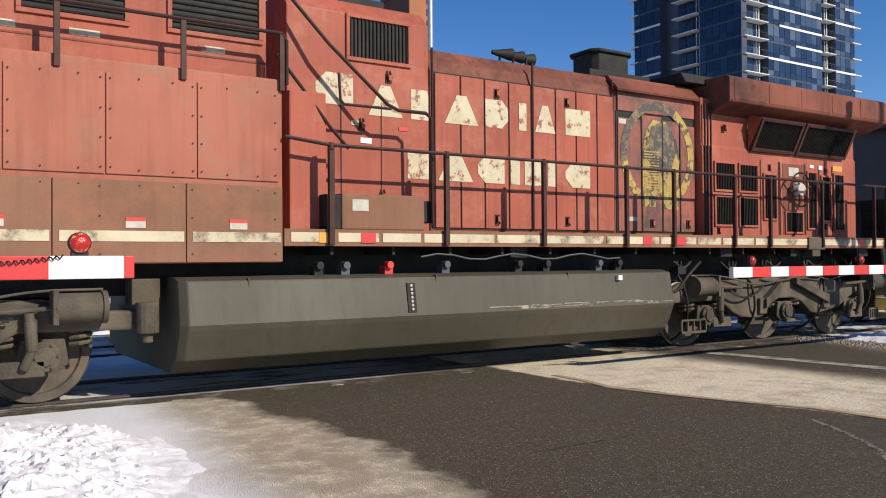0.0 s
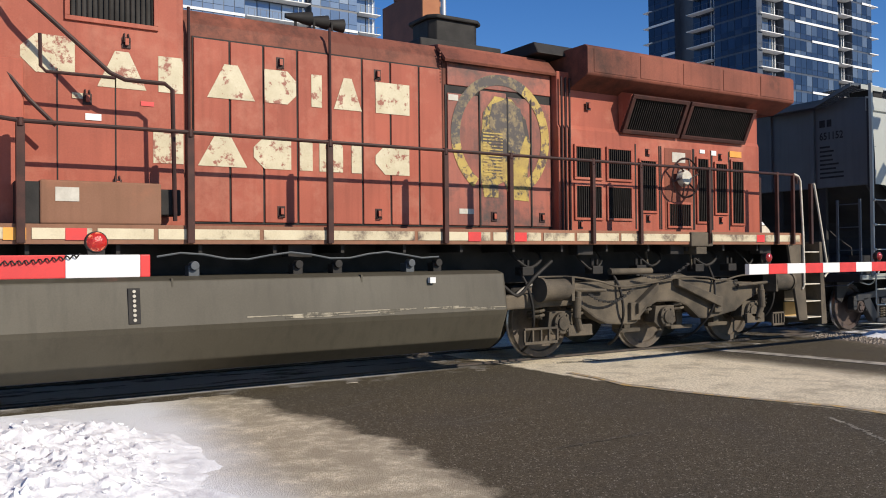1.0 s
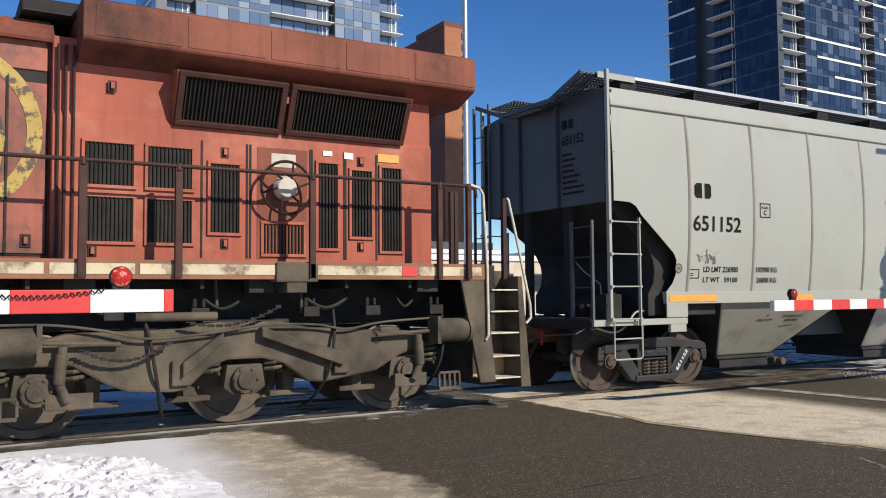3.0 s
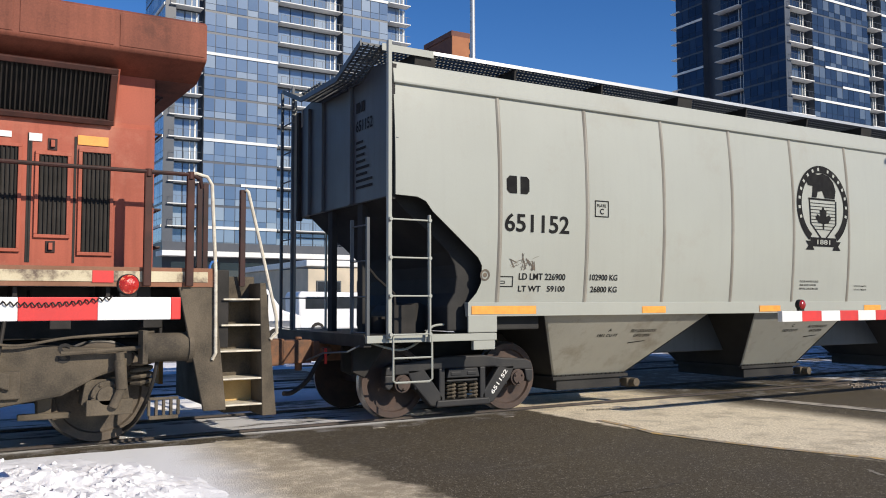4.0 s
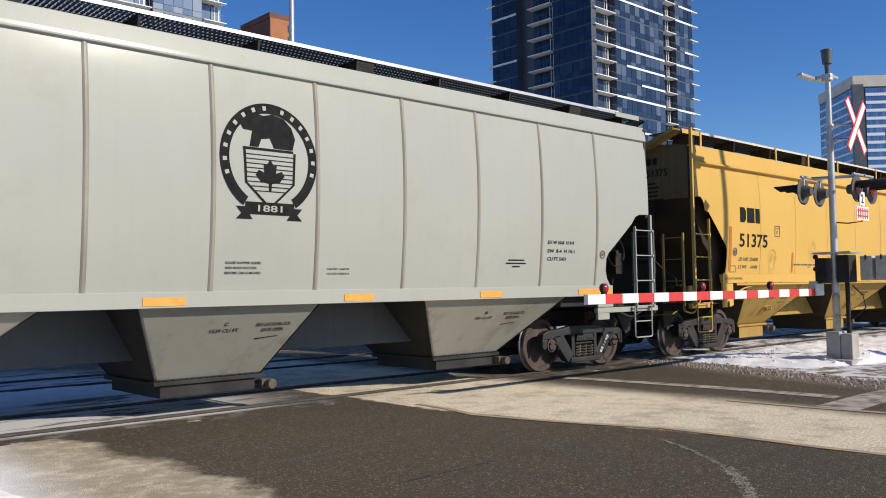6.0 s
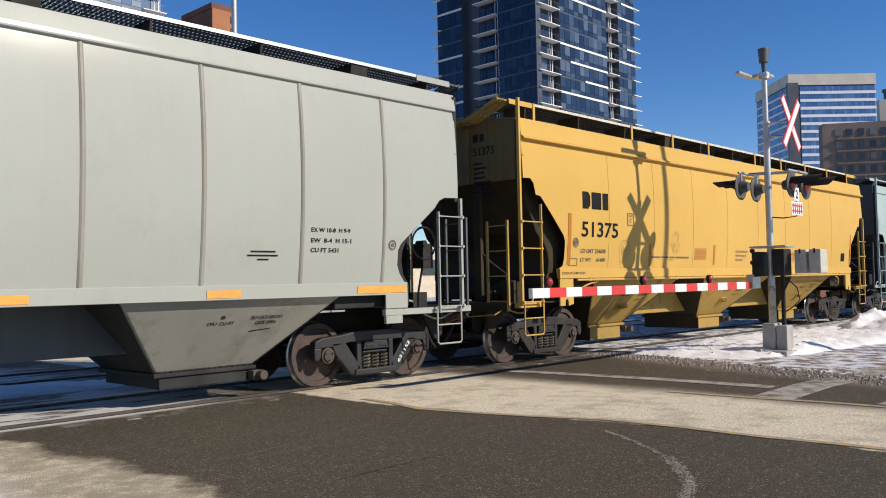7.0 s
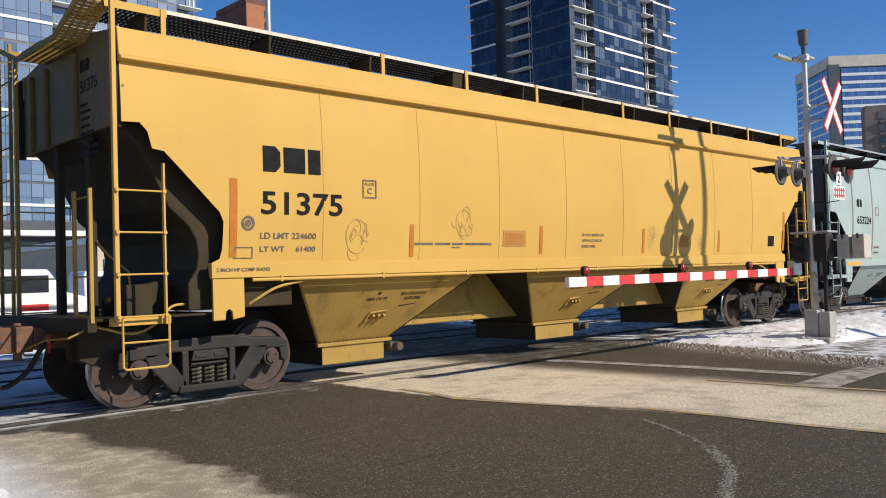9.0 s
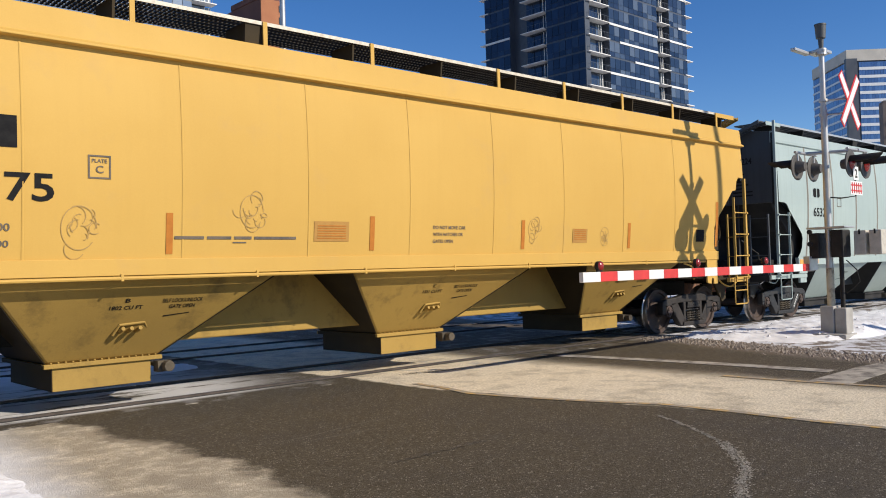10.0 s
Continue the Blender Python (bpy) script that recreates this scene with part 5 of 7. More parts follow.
# radiator section and its wide wings
bm = B()
prism(bm, [(-1.13, 1.82), (-1.13, 3.36), (-1.1, 3.42), (-1.1, 4.2), (1.1, 4.2), (1.13, 3.36), (1.13, 1.82)], "x", -6.2, -1.68)
part("radiator_cab", bm, RED, loco, "red radiator cab", bev=0.015)
bm = B()
prism(bm, [(-1.1, 3.94), (-1.5, 4.09), (-1.52, 4.12), (-1.52, 4.5), (-1.46, 4.54), (1.46, 4.54), (1.52, 4.5), (1.52, 4.2), (1.5, 4.16), (1.1, 3.98)], "x", -5.97, -1.23)
part("radiator_wing", bm, RED_DARK, loco, "sooty red overhanging radiator wing", bev=0.012)
for k in range(5):
    slab("wing_panel", -5.85 + 0.93 * k, -5.85 + 0.93 * k + 0.87, -1.528, -1.52, 4.14, 4.47, RED_DARK, "", 0.004)
bm = B()
prism(bm, [(-1.05, 4.44), (-0.95, 4.62), (0.95, 4.62), (1.05, 4.44)], "x", -6.5, -5.6)
part("roof_hatch", bm, BLACKISH, loco, bev=0.02)
# slanted intake grilles below the wing
for a, b in ((-4.98, -3.74), (-3.7, -2.12)):
    fr = B()
    P0, P1 = Vector((0, -1.16, 3.37)), Vector((0, -1.42, 3.92))
    up = (P1 - P0)
    out = Vector((0, -up.z, up.y)).normalized()
    def quad(bm, xa, xb, ta, tb, lift0, lift1):
        q = [bm.verts.new((x, *(P0 + up * t + out * h).yz)) for x in (xa, xb) for t in (ta, tb) for h in (lift0, lift1)]
        for f in ((0, 1, 3, 2), (4, 6, 7, 5), (0, 4, 5, 1), (2, 3, 7, 6), (0, 2, 6, 4), (1, 5, 7, 3)):
            bm.faces.new([q[i] for i in f])
    quad(fr, a, b, 0.0, 0.1, -0.03, 0.03)
    quad(fr, a, b, 0.9, 1.0, -0.03, 0.03)
    quad(fr, a, a + 0.07, 0.1, 0.9, -0.03, 0.03)
    quad(fr, b - 0.07, b, 0.1, 0.9, -0.03, 0.03)
    g = part("intake_grille", fr, RAILING_POST, loco, "slanted radiator intake", bev=0.008)
    bm = B()
    quad(bm, a + 0.05, b - 0.05, 0.05, 0.95, -0.06, -0.045)
    part("backing", bm, BLACKISH, g)
    k = a + 0.09
    while k < b - 0.09:
        bm = B()
        quad(bm, k, k + 0.014, 0.1, 0.9, -0.045, 0.0)
        part("slat", bm, GLASS_GRILLE, g)
        k += 0.045
for a in (-4.98, -2.12):
    part("grille_cheek", prism(B(), [(-1.13, 3.38), (-1.42, 3.92), (-1.13, 4.0)], "x", a - 0.02, a + 0.02), RED, loco)


def louvre(x0, x1, z0, z1, y=-1.13, step=0.042, rim=0.036, upright=True):
    fr = B()
    for q in ((x0, x1, z0, z0 + rim), (x0, x1, z1 - rim, z1), (x0, x0 + rim, z0 + rim, z1 - rim), (x1 - rim, x1, z0 + rim, z1 - rim)):
        box(fr, q[0], q[1], y - 0.03, y, q[2], q[3])
    g = part("louvre", fr, RED, loco, "dark slatted louvre in a red frame", bev=0.005)
    part("backing", box(B(), x0 + rim, x1 - rim, y - 0.004, y - 0.001, z0 + rim, z1 - rim), BLACKISH, g)
    k = (x0 if upright else z0) + rim + 0.01
    while k < (x1 if upright else z1) - rim - 0.015:
        q = (k, k + 0.014, y - 0.024, y - 0.004, z0 + rim, z1 - rim) if upright else (x0 + rim, x1 - rim, y - 0.024, y - 0.004, k, k + 0.02)
        part("slat", box(B(), *q), GLASS_GRILLE, g)
        k += step


for x0, x1, z0, z1 in ((-5.92, -5.36, 2.62, 3.14), (-5.92, -5.36, 2.02, 2.56), (-5.28, -4.74, 2.62, 3.14), (-5.28, -4.74, 2.02, 2.56), (-4.6, -4.2, 2.15, 3.0), (-3.3, -2.98, 2.0, 3.1), (-2.86, -2.52, 2.15, 3.04), (-2.45, -2.1, 1.98, 3.1), (-3.98, -3.42, 1.92, 2.34)):
    louvre(x0, x1, z0, z1)
for a, b in ((-4.66, -4.14), (-4.1, -3.36), (-3.34, -2.92), (-2.9, -2.48)):
    for x in (a, b):
        slab("door_seam", x - 0.012, x + 0.012, -1.137, -1.131, 1.9, 3.22, BLACKISH, "", 0)
for x, z in ((-4.4, 3.1), (-4.4, 2.06), (-2.7, 3.12), (-2.7, 2.06), (-5.8, 1.95), (-5.62, 3.72)):
    bm = B()
    box(bm, x - 0.045, x + 0.045, -1.142, -1.13, z - 0.06, z + 0.06)
    box(bm, x - 0.02, x + 0.02, -1.16, -1.13, z - 0.035, z + 0.05)
    part("handle", box(B(), x - 0.018, x + 0.018, LATCH_Y(x) - 0.045, LATCH_Y(x) - 0.02, z - 0.03, z + 0.04), RED, part("door_latch", bm, RAILING, loco, "dark latch", bev=0.004), "red latch handle")
for x0, x1, z0, z1, m in ((-3.85, -3.55, 2.98, 3.14, PAPER), (-2.46, -2.16, 3.14, 3.24, ORANGE), (-2.92, -2.8, 3.14, 3.22, WHITE), (-3.2, -3.08, 3.16, 3.22, WHITE)):
    slab("notice", x0, x1, -1.142, -1.135, z0, z1, m, "small notice plate", 0)
slab("handbrake_recess", -4.02, -3.4, -1.136, -1.131, 1.9, 3.2, RED_DARK, "", 0)
bm = B()
hb = (-3.72, -1.3, 2.72)
spin(bm, [(0.29, 0), (0.305, 0.018), (0.325, 0), (0.305, -0.018), (0.29, 0)], hb, 28)
for k in range(6):
    a = k * math.tau / 6
    tube(bm, [(hb[0] + 0.1 * math.cos(a), hb[1] - 0.01, hb[2] + 0.1 * math.sin(a)), (hb[0] + 0.2 * math.cos(a + 0.18), hb[1] - 0.02, hb[2] + 0.2 * math.sin(a + 0.18)), (hb[0] + 0.3 * math.cos(a + 0.25), hb[1], hb[2] + 0.3 * math.sin(a + 0.25))], 0.014, 6)
part("handbrake_wheel", bm, RAILING, loco, "dark spoked handbrake wheel", smooth=True)
bm = B()
cyl(bm, (hb[0], -1.13, hb[2]), (hb[0], -1.24, hb[2]), 0.05, 10)
cyl(bm, (hb[0], -1.24, hb[2]), (hb[0], -1.33, hb[2]), 0.15, 24, 0.11)
part("handbrake_hub", bm, PAPER, loco, "pale handbrake hub", bev=0.01)
for k, x in enumerate((-6.15, -6.08, -6.0)):
    part("conduit", cyl(B(), (x, -1.15, 1.85), (x, -1.15, 4.1), 0.016, 8), RAILING, loco)
for k in range(5):
    z = 2.1 + 0.42 * k
    bm = B()
    tube(bm, [(-1.68, -0.95, z), (-1.58, -0.95, z), (-1.58, -0.6, z), (-1.68, -0.6, z)], 0.014, 6)
    part("grab_rung", bm, RAILING, loco, smooth=True)

# wide blower section
bm = B()
prism(bm, [(-1.03, 1.82), (-1.03, 4.62), (-0.85, 4.82), (0.85, 4.82), (1.03, 4.62), (1.03, 1.82)], "x", -13.62, -11.58)
part("blower_section", bm, RED, loco, "faded red blower section", bev=0.015)
slab("hood_cap", -13.3, -12.0, -0.6, 0.6, 4.82, 5.0, BLACKISH, "", 0.03)
louvre(-12.82, -11.86, 4.02, 4.62, -1.03, 0.055, 0.05)
for a in (-12.9, -12.32):
    slab("door_seam", a, a + 0.014, -1.036, -1.031, 1.9, 3.5, BLACKISH, "", 0)
for x, z, w, h, m in ((-12.75, 3.2, 0.12, 0.06, CREAM), (-12.62, 2.98, 0.16, 0.07, WHITE), (-12.05, 3.18, 0.14, 0.05, RED_TAPE)):
    slab("notice", x, x + w, -1.04, -1.034, z, z + h, m, "small notice plate", 0)
for x, z in ((-12.6, 3.2), (-12.2, 3.85), (-12.3, 2.3)):
    bm = B()
    box(bm, x - 0.045, x + 0.045, -1.045, -1.03, z - 0.06, z + 0.06)
    tube(bm, [(x - 0.02, -1.04, z + 0.1), (x - 0.03, -1.07, z), (x + 0.03, -1.07, z), (x + 0.02, -1.04, z + 0.1)], 0.01, 6)
    part("handle", box(B(), x - 0.018, x + 0.018, LATCH_Y(x) - 0.045, LATCH_Y(x) - 0.02, z - 0.03, z + 0.04), RED, part("door_latch", bm, RAILING, loco, "dark latch", bev=0.004), "red latch handle")
slab("equipment_locker", -13.72, -13.24, -1.34, -1.0, 1.84, 3.5, RED, "tall red locker", 0.02)
slab("deck_box", -13.12, -11.95, -1.5, -1.06, 1.85, 2.29, SKIRT, "dirty red deck box", 0.02)
slab("deck_box_vent", -13.34, -13.12, -1.48, -1.06, 1.85, 2.27, BLACKISH, "", 0.01)
slab("notice", -12.98, -12.76, -1.506, -1.501, 2.08, 2.22, PAPER, "white notice", 0)
slab("toolbox", -11.95, -11.72, -1.4, -1.1, 1.96, 2.24, BLACKISH, "", 0.015)

# inverter cabinet flush with the deck edge, in bolted panels
slab("inverter_cabinet", -22.0, -13.88, -1.53, 1.53, 1.46, 3.56, RED_PANEL, "dusty red inverter cabinet", 0.03)
for k in range(8):
    x1 = -13.94 - 0.94 * k
    slab("cabinet_panel", x1 - 0.925, x1, -1.55, -1.528, 2.38, 3.42, RED_PANEL, "bolted upper panel", 0.006)
for k in range(5):
    x1 = -13.9 - (1.1 if k else 0) - 1.32 * max(k - 1, 0)
    w = 1.09 if k == 0 else 1.31
    slab("cabinet_skirt", x1 - w, x1, -1.56, -1.528, 1.47, 2.32, SKIRT, "dust-covered lower panel", 0.006)
    slab("cream_stripe", x1 - w + 0.06, x1 - 0.02, -1.568, -1.561, 1.69, 1.80, CREAM_WORN, "worn cream stripe", 0)
    if k < 4:
        slab("notice", x1 - 0.62, x1 - 0.42, -1.568, -1.561, 1.83, 1.9, PAPER, "danger notice", 0)
        slab("notice_head", x1 - 0.62, x1 - 0.42, -1.568, -1.561, 1.9, 1.94, RED_TAPE, "", 0)
bm = B()
for k in range(9):
    x1 = -13.94 - 0.94 * k
    for z in (2.45, 2.75, 3.05, 3.36):
        for d in (0.04, 0.885):
            cyl(bm, (x1 - d, -1.548, z), (x1 - d, -1.562, z), 0.010, 6)
    for z in (1.56, 1.95, 2.25):
        cyl(bm, (x1 - 0.05, -1.558, z), (x1 - 0.05, -1.57, z), 0.009, 6)
    for d in (0.25, 0.6):
        for z in (2.43, 3.38, 2.27):
            cyl(bm, (x1 - d, -1.548, z), (x1 - d, -1.566, z), 0.009, 6)
tagged(part("panel_bolts", bm, RAILING, loco, "dark panel bolts"), kind="stuff")
bm = B()
prism(bm, [(-1.22, 3.5), (-1.22, 4.75), (-1.0, 4.95), (1.0, 4.95), (1.22, 4.75), (1.22, 3.5)], "x", -22.0, -13.95)
part("upper_hood", bm, RED, loco, "faded red upper hood", bev=0.015)
for x in (-16.6, -15.1):
    louvre(x, x + 1.1, 4.0, 4.75, -1.22, 0.07, 0.05, False)
for x in (-16.1, -14.75, -16.9):
    slab("notice", x, x + 0.3, -1.228, -1.222, 3.84, 3.91, CREAM, "pale strip", 0)
slab("seam", -22.0, -13.96, -1.228, -1.221, 3.78, 3.8, RED_DARK, "", 0)

# handrails: stanchions on the deck edge, one long rail, rails over the cabinet
for x in (-13.3, -11.67, -10.05, -8.45, -7.42, -5.96, -5.02, -3.52, -1.83, -1.4):
    bm = B()
    box(bm, x - 0.042, x + 0.042, -1.60, -1.572, 1.66, 2.82)
    box(bm, x - 0.042, x - 0.03, -1.63, -1.6, 1.66, 2.82)
    cyl(bm, (x, -1.585, 2.79), (x, -1.585, 2.87), 0.036, 10)
    part("stanchion", bm, RAILING_POST, loco, "dark red handrail post", bev=0.005)
bm = B()
tube(bm, [(-13.88, -1.59, 2.9), (-13.3, -1.59, 2.84), (-11.67, -1.59, 2.84), (-8.4, -1.59, 2.84), (-5, -1.59, 2.84), (-1.4, -1.59, 2.84), (-1.3, -1.59, 2.8), (-1.28, -1.58, 2.7)], 0.022, 8)
part("handrail", bm, RAILING, loco, "long dark handrail", smooth=True)
for x in (-16.27, -15.02, -13.9, -17.6):
    bm = B()
    box(bm, x - 0.03, x + 0.03, -1.575, -1.545, 3.42, 4.08)
    part("stanchion", bm, RAILING_POST, loco, "dark red handrail post", bev=0.005)
bm = B()
tube(bm, [(-19, -1.56, 4.08), (-16.27, -1.56, 4.08), (-15, -1.56, 4.08), (-13.9, -1.56, 4.08), (-13.84, -1.56, 4.0), (-13.84, -1.56, 3.5)], 0.022, 8)
part("handrail", bm, RAILING, loco, "upper handrail", smooth=True)
bm = B()
tube(bm, [(-13.75, -1.2, 4.75), (-13.2, -1.35, 4.1), (-12.45, -1.45, 3.42), (-12.3, -1.46, 3.36), (-11.9, -1.46, 3.36), (-11.82, -1.46, 3.3), (-11.8, -1.46, 1.9)], 0.024, 8)
part("stair_rail", bm, RAILING, loco, "sloping dark stair rail", smooth=True)
bm = B()
tube(bm, [(-13.1, -1.4, 3.75), (-13.1, -1.44, 3.42), (-13.05, -1.44, 3.37), (-12.4, -1.45, 3.37)], 0.018, 8)
part("grab_rail", bm, RAILING, loco, smooth=True)
bm = B()
tube(bm, [(-13.85, -1.3, 3.9), (-13.5, -1.3, 3.5), (-13.2, -1.35, 3.1), (-12.95, -1.35, 2.85)], 0.022, 8)
part("stair_stringer", bm, RAILING, loco, smooth=True)

# rear steps and hand irons
bm = B()
prism(bm, [(-1.5, 1.66), (-1.12, 1.66), (-0.98, 0.34), (-1.22, 0.34)], "y", -1.55, -1.5)
part("step_side", bm, TRUCK, loco, bev=0.008)
bm = B()
prism(bm, [(-0.62, 1.7), (-0.55, 1.7), (-0.42, 0.25), (-0.58, 0.25)], "y", -1.55, -0.9)
part("step_side", bm, TRUCK, loco, bev=0.008)
for k, z in enumerate((0.39, 0.67, 0.97, 1.25, 1.53)):
    bm = B()
    box(bm, -1.1 + 0.02 * k, -0.55, -1.54, -1.15, z - 0.02, z)
    part("tread_plate", bm, BARE, loco, "worn step tread", bev=0.006)
    bm = B()
    box(bm, -1.08, -0.56, -1.16, -1.13, z, z + 0.25)
    part("riser", bm, WOOD if k == 0 else TRUCK, loco, bev=0.004)
for path in ([(-1.4, -1.57, 2.84), (-1.34, -1.57, 2.86), (-1.22, -1.57, 2.83), (-1.17, -1.575, 2.75), (-1.12, -1.58, 1.82), (-1.11, -1.58, 0.95), (-1.14, -1.56, 0.88)], [(-0.8, -1.57, 2.72), (-0.77, -1.57, 2.7), (-0.63, -1.57, 2.14), (-0.44, -1.57, 1.33), (-0.43, -1.57, 1.15), (-0.5, -1.56, 1.08)]):
    part("hand_iron", tube(B(), path, 0.019, 8), BARE, loco, "worn pale hand iron", smooth=True)
slab("end_post", -0.85, -0.79, -1.56, -1.5, 1.66, 2.72, RAILING, "", 0.006)
slab("end_plate", -1.15, -0.95, -1.5, 1.5, 1.0, 1.84, BLACKISH, "", 0.01)
slab("pilot", -0.9, -0.55, -1.1, 1.1, 0.25, 0.95, TRUCK, "dusty end plough", 0.03)
for x in (-1.05, -0.98):
    slab("end_post", x - 0.03, x + 0.03, -0.62, -0.56, 1.84, 2.9, RAILING, "", 0.006)
bm = B()
box(bm, -0.9, -0.3, -0.14, 0.14, 0.7, 0.98)
prism(bm, [(-0.35, -0.12), (0.0, -0.16), (0.2, -0.1), (0.16, 0.02), (0.22, 0.12), (0, 0.16), (-0.35, 0.12)], "z", 0.68, 1.02)
part("coupler", bm, RUST, loco, "rusty knuckle coupler", bev=0.02)
for y in (-0.75, -0.6, -0.45):
    bm = B()
    tube(bm, smooth_path([(-0.95, y, 1.1), (-0.75, y, 1.0), (-0.6, y + 0.02, 0.62), (-0.42, y + 0.06, 0.45), (-0.25, y + 0.1, 0.5)]), 0.025, 8)
    part("air_hose", bm, BLACKISH, loco, "black rubber air hose", smooth=True)

for k in range(5):
    y = -1.05 + 0.13 * k
    part("jumper_hose", tube(B(), smooth_path([(-0.95, y, 1.45), (-0.72, y - 0.02, 1.42), (-0.52, y, 1.15 - 0.04 * k), (-0.5, y + 0.04, 0.8), (-0.62, y + 0.05, 0.66)]), 0.018, 8), BLACKISH, loco, "black hanging jumper hose", smooth=True)
part("drawbar_housing", box(B(), -0.6, -0.32, -0.32, 0.32, 0.62, 1.08), RUST, loco, "rusty coupler housing", bev=0.03)
part("cut_lever", tube(B(), [(-0.45, -1.1, 1.05), (-0.4, -1.2, 0.98), (-0.38, -0.5, 0.95), (-0.25, -0.2, 1.05)], 0.018, 8), RUST, loco, "bent uncoupling lever", smooth=True)
part("anticlimber", box(B(), -0.95, -0.6, -1.1, 1.1, 1.08, 1.3), TRUCK, loco, "ribbed end beam", bev=0.03)

# fuel tank with a creased face
bm = B()
prof = [(-1.5, 1.31), (-1.66, 1.27), (-1.74, 0.8), (-1.72, 0.74), (-1.58, 0.42), (-1.36, 0.27), (1.36, 0.27), (1.58, 0.42), (1.74, 0.8), (1.66, 1.27), (1.5, 1.31)]
n_ = len(prof)
rings = [[bm.verts.new((x, y * k, z if z > 0.5 else z + dz)) for y, z in prof] for x, k, dz in ((-15.1, 0.95, 0), (-15.02, 1, 0), (-14.3, 1, 0), (-11.8, 1, 0), (-9.5, 1, 0), (-7.62, 1, 0), (-7.56, 0.96, 0.04))]
for p, q in zip(rings, rings[1:]):
    for k in range(n_):
        bm.faces.new((p[k], p[(k + 1) % n_], q[(k + 1) % n_], q[k]))
bm.faces.new(rings[0])
bm.faces.new(rings[-1])
part("fuel_tank", bm, TANK, loco, "long dusty grey fuel tank", bev=0.015)
rng = random.Random(21)
for k in range(26):
    x = -11.2 + 3.4 * rng.random()
    w, z = 0.15 + 0.7 * rng.random() ** 2, 0.815 + 0.05 * rng.random()
    y = -1.66 - 0.08 * (1.27 - z) / 0.47 - 0.004
    slab("scuff", x, min(x + w, -7.64), y, y + 0.003, z, z + 0.006 + 0.008 * rng.random(), SCUFF, "pale scrape along the tank", 0)
for x in (-14.35, -11.9, -9.7):
    slab("tank_seam", x, x + 0.02, -1.672, -1.6, 1.2, 1.29, TANK, "", 0)
bm = B()
prism(bm, [(-1.745, 0.84), (-1.69, 1.2), (-1.66, 1.2), (-1.7, 0.84)], "x", -12.34, -12.22)
gauge = part("sight_glass", bm, BLACKISH, loco, "dark fuel sight glass", bev=0.005)
for k in range(7):
    z = 0.88 + k * 0.048
    y = -1.745 + 0.055 * (z - 0.84) / 0.36
    part("bead", cyl(B(), (-12.28, y + 0.01, z), (-12.28, y - 0.012, z), 0.017, 8), PAPER, gauge)
slab("tank_label", -8.78, -8.7, -1.73, -1.67, 1.17, 1.24, WHITE, "white label", 0)
for x, m in ((-13.4, BLACKISH), (-13.05, GREY_DARK), (-12.45, RED_TAPE), (-11.6, GREY_DARK), (-10.4, BLACKISH), (-9.9, BLACKISH), (-8.9, GREY_DARK), (-8.5, BLACKISH)):
    bm = B()
    box(bm, x - 0.06, x + 0.06, -1.45, -1.3, 1.3, 1.42)
    cyl(bm, (x, -1.5, 1.42), (x, -1.38, 1.42), 0.05, 10)
    part("tank_fitting", bm, m, loco, "small tank fitting", bev=0.008)
bm = B()
tube(bm, [(-12.0 + 0.25 * k, -1.48, 1.52 + 0.04 * math.sin(k * 1.3)) for k in range(15)], 0.012, 6)
part("cable", bm, GREY_DARK, loco, "hanging grey cable", smooth=True)
for x in (-2.05, -4.2, -6.1, -10.5):
    slab("frame_bracket", x, x + 0.3, -1.4, -1.2, 1.5, 1.66, BLACKISH, "", 0.01)
slab("jacking_pad", -3.95, -3.45, -1.6, -1.3, 1.62, 1.84, TRUCK, "bolted jacking pad", 0.015)
slab("jacking_pad", -3.82, -3.58, -1.58, -1.3, 1.5, 1.62, TRUCK, "", 0.01)


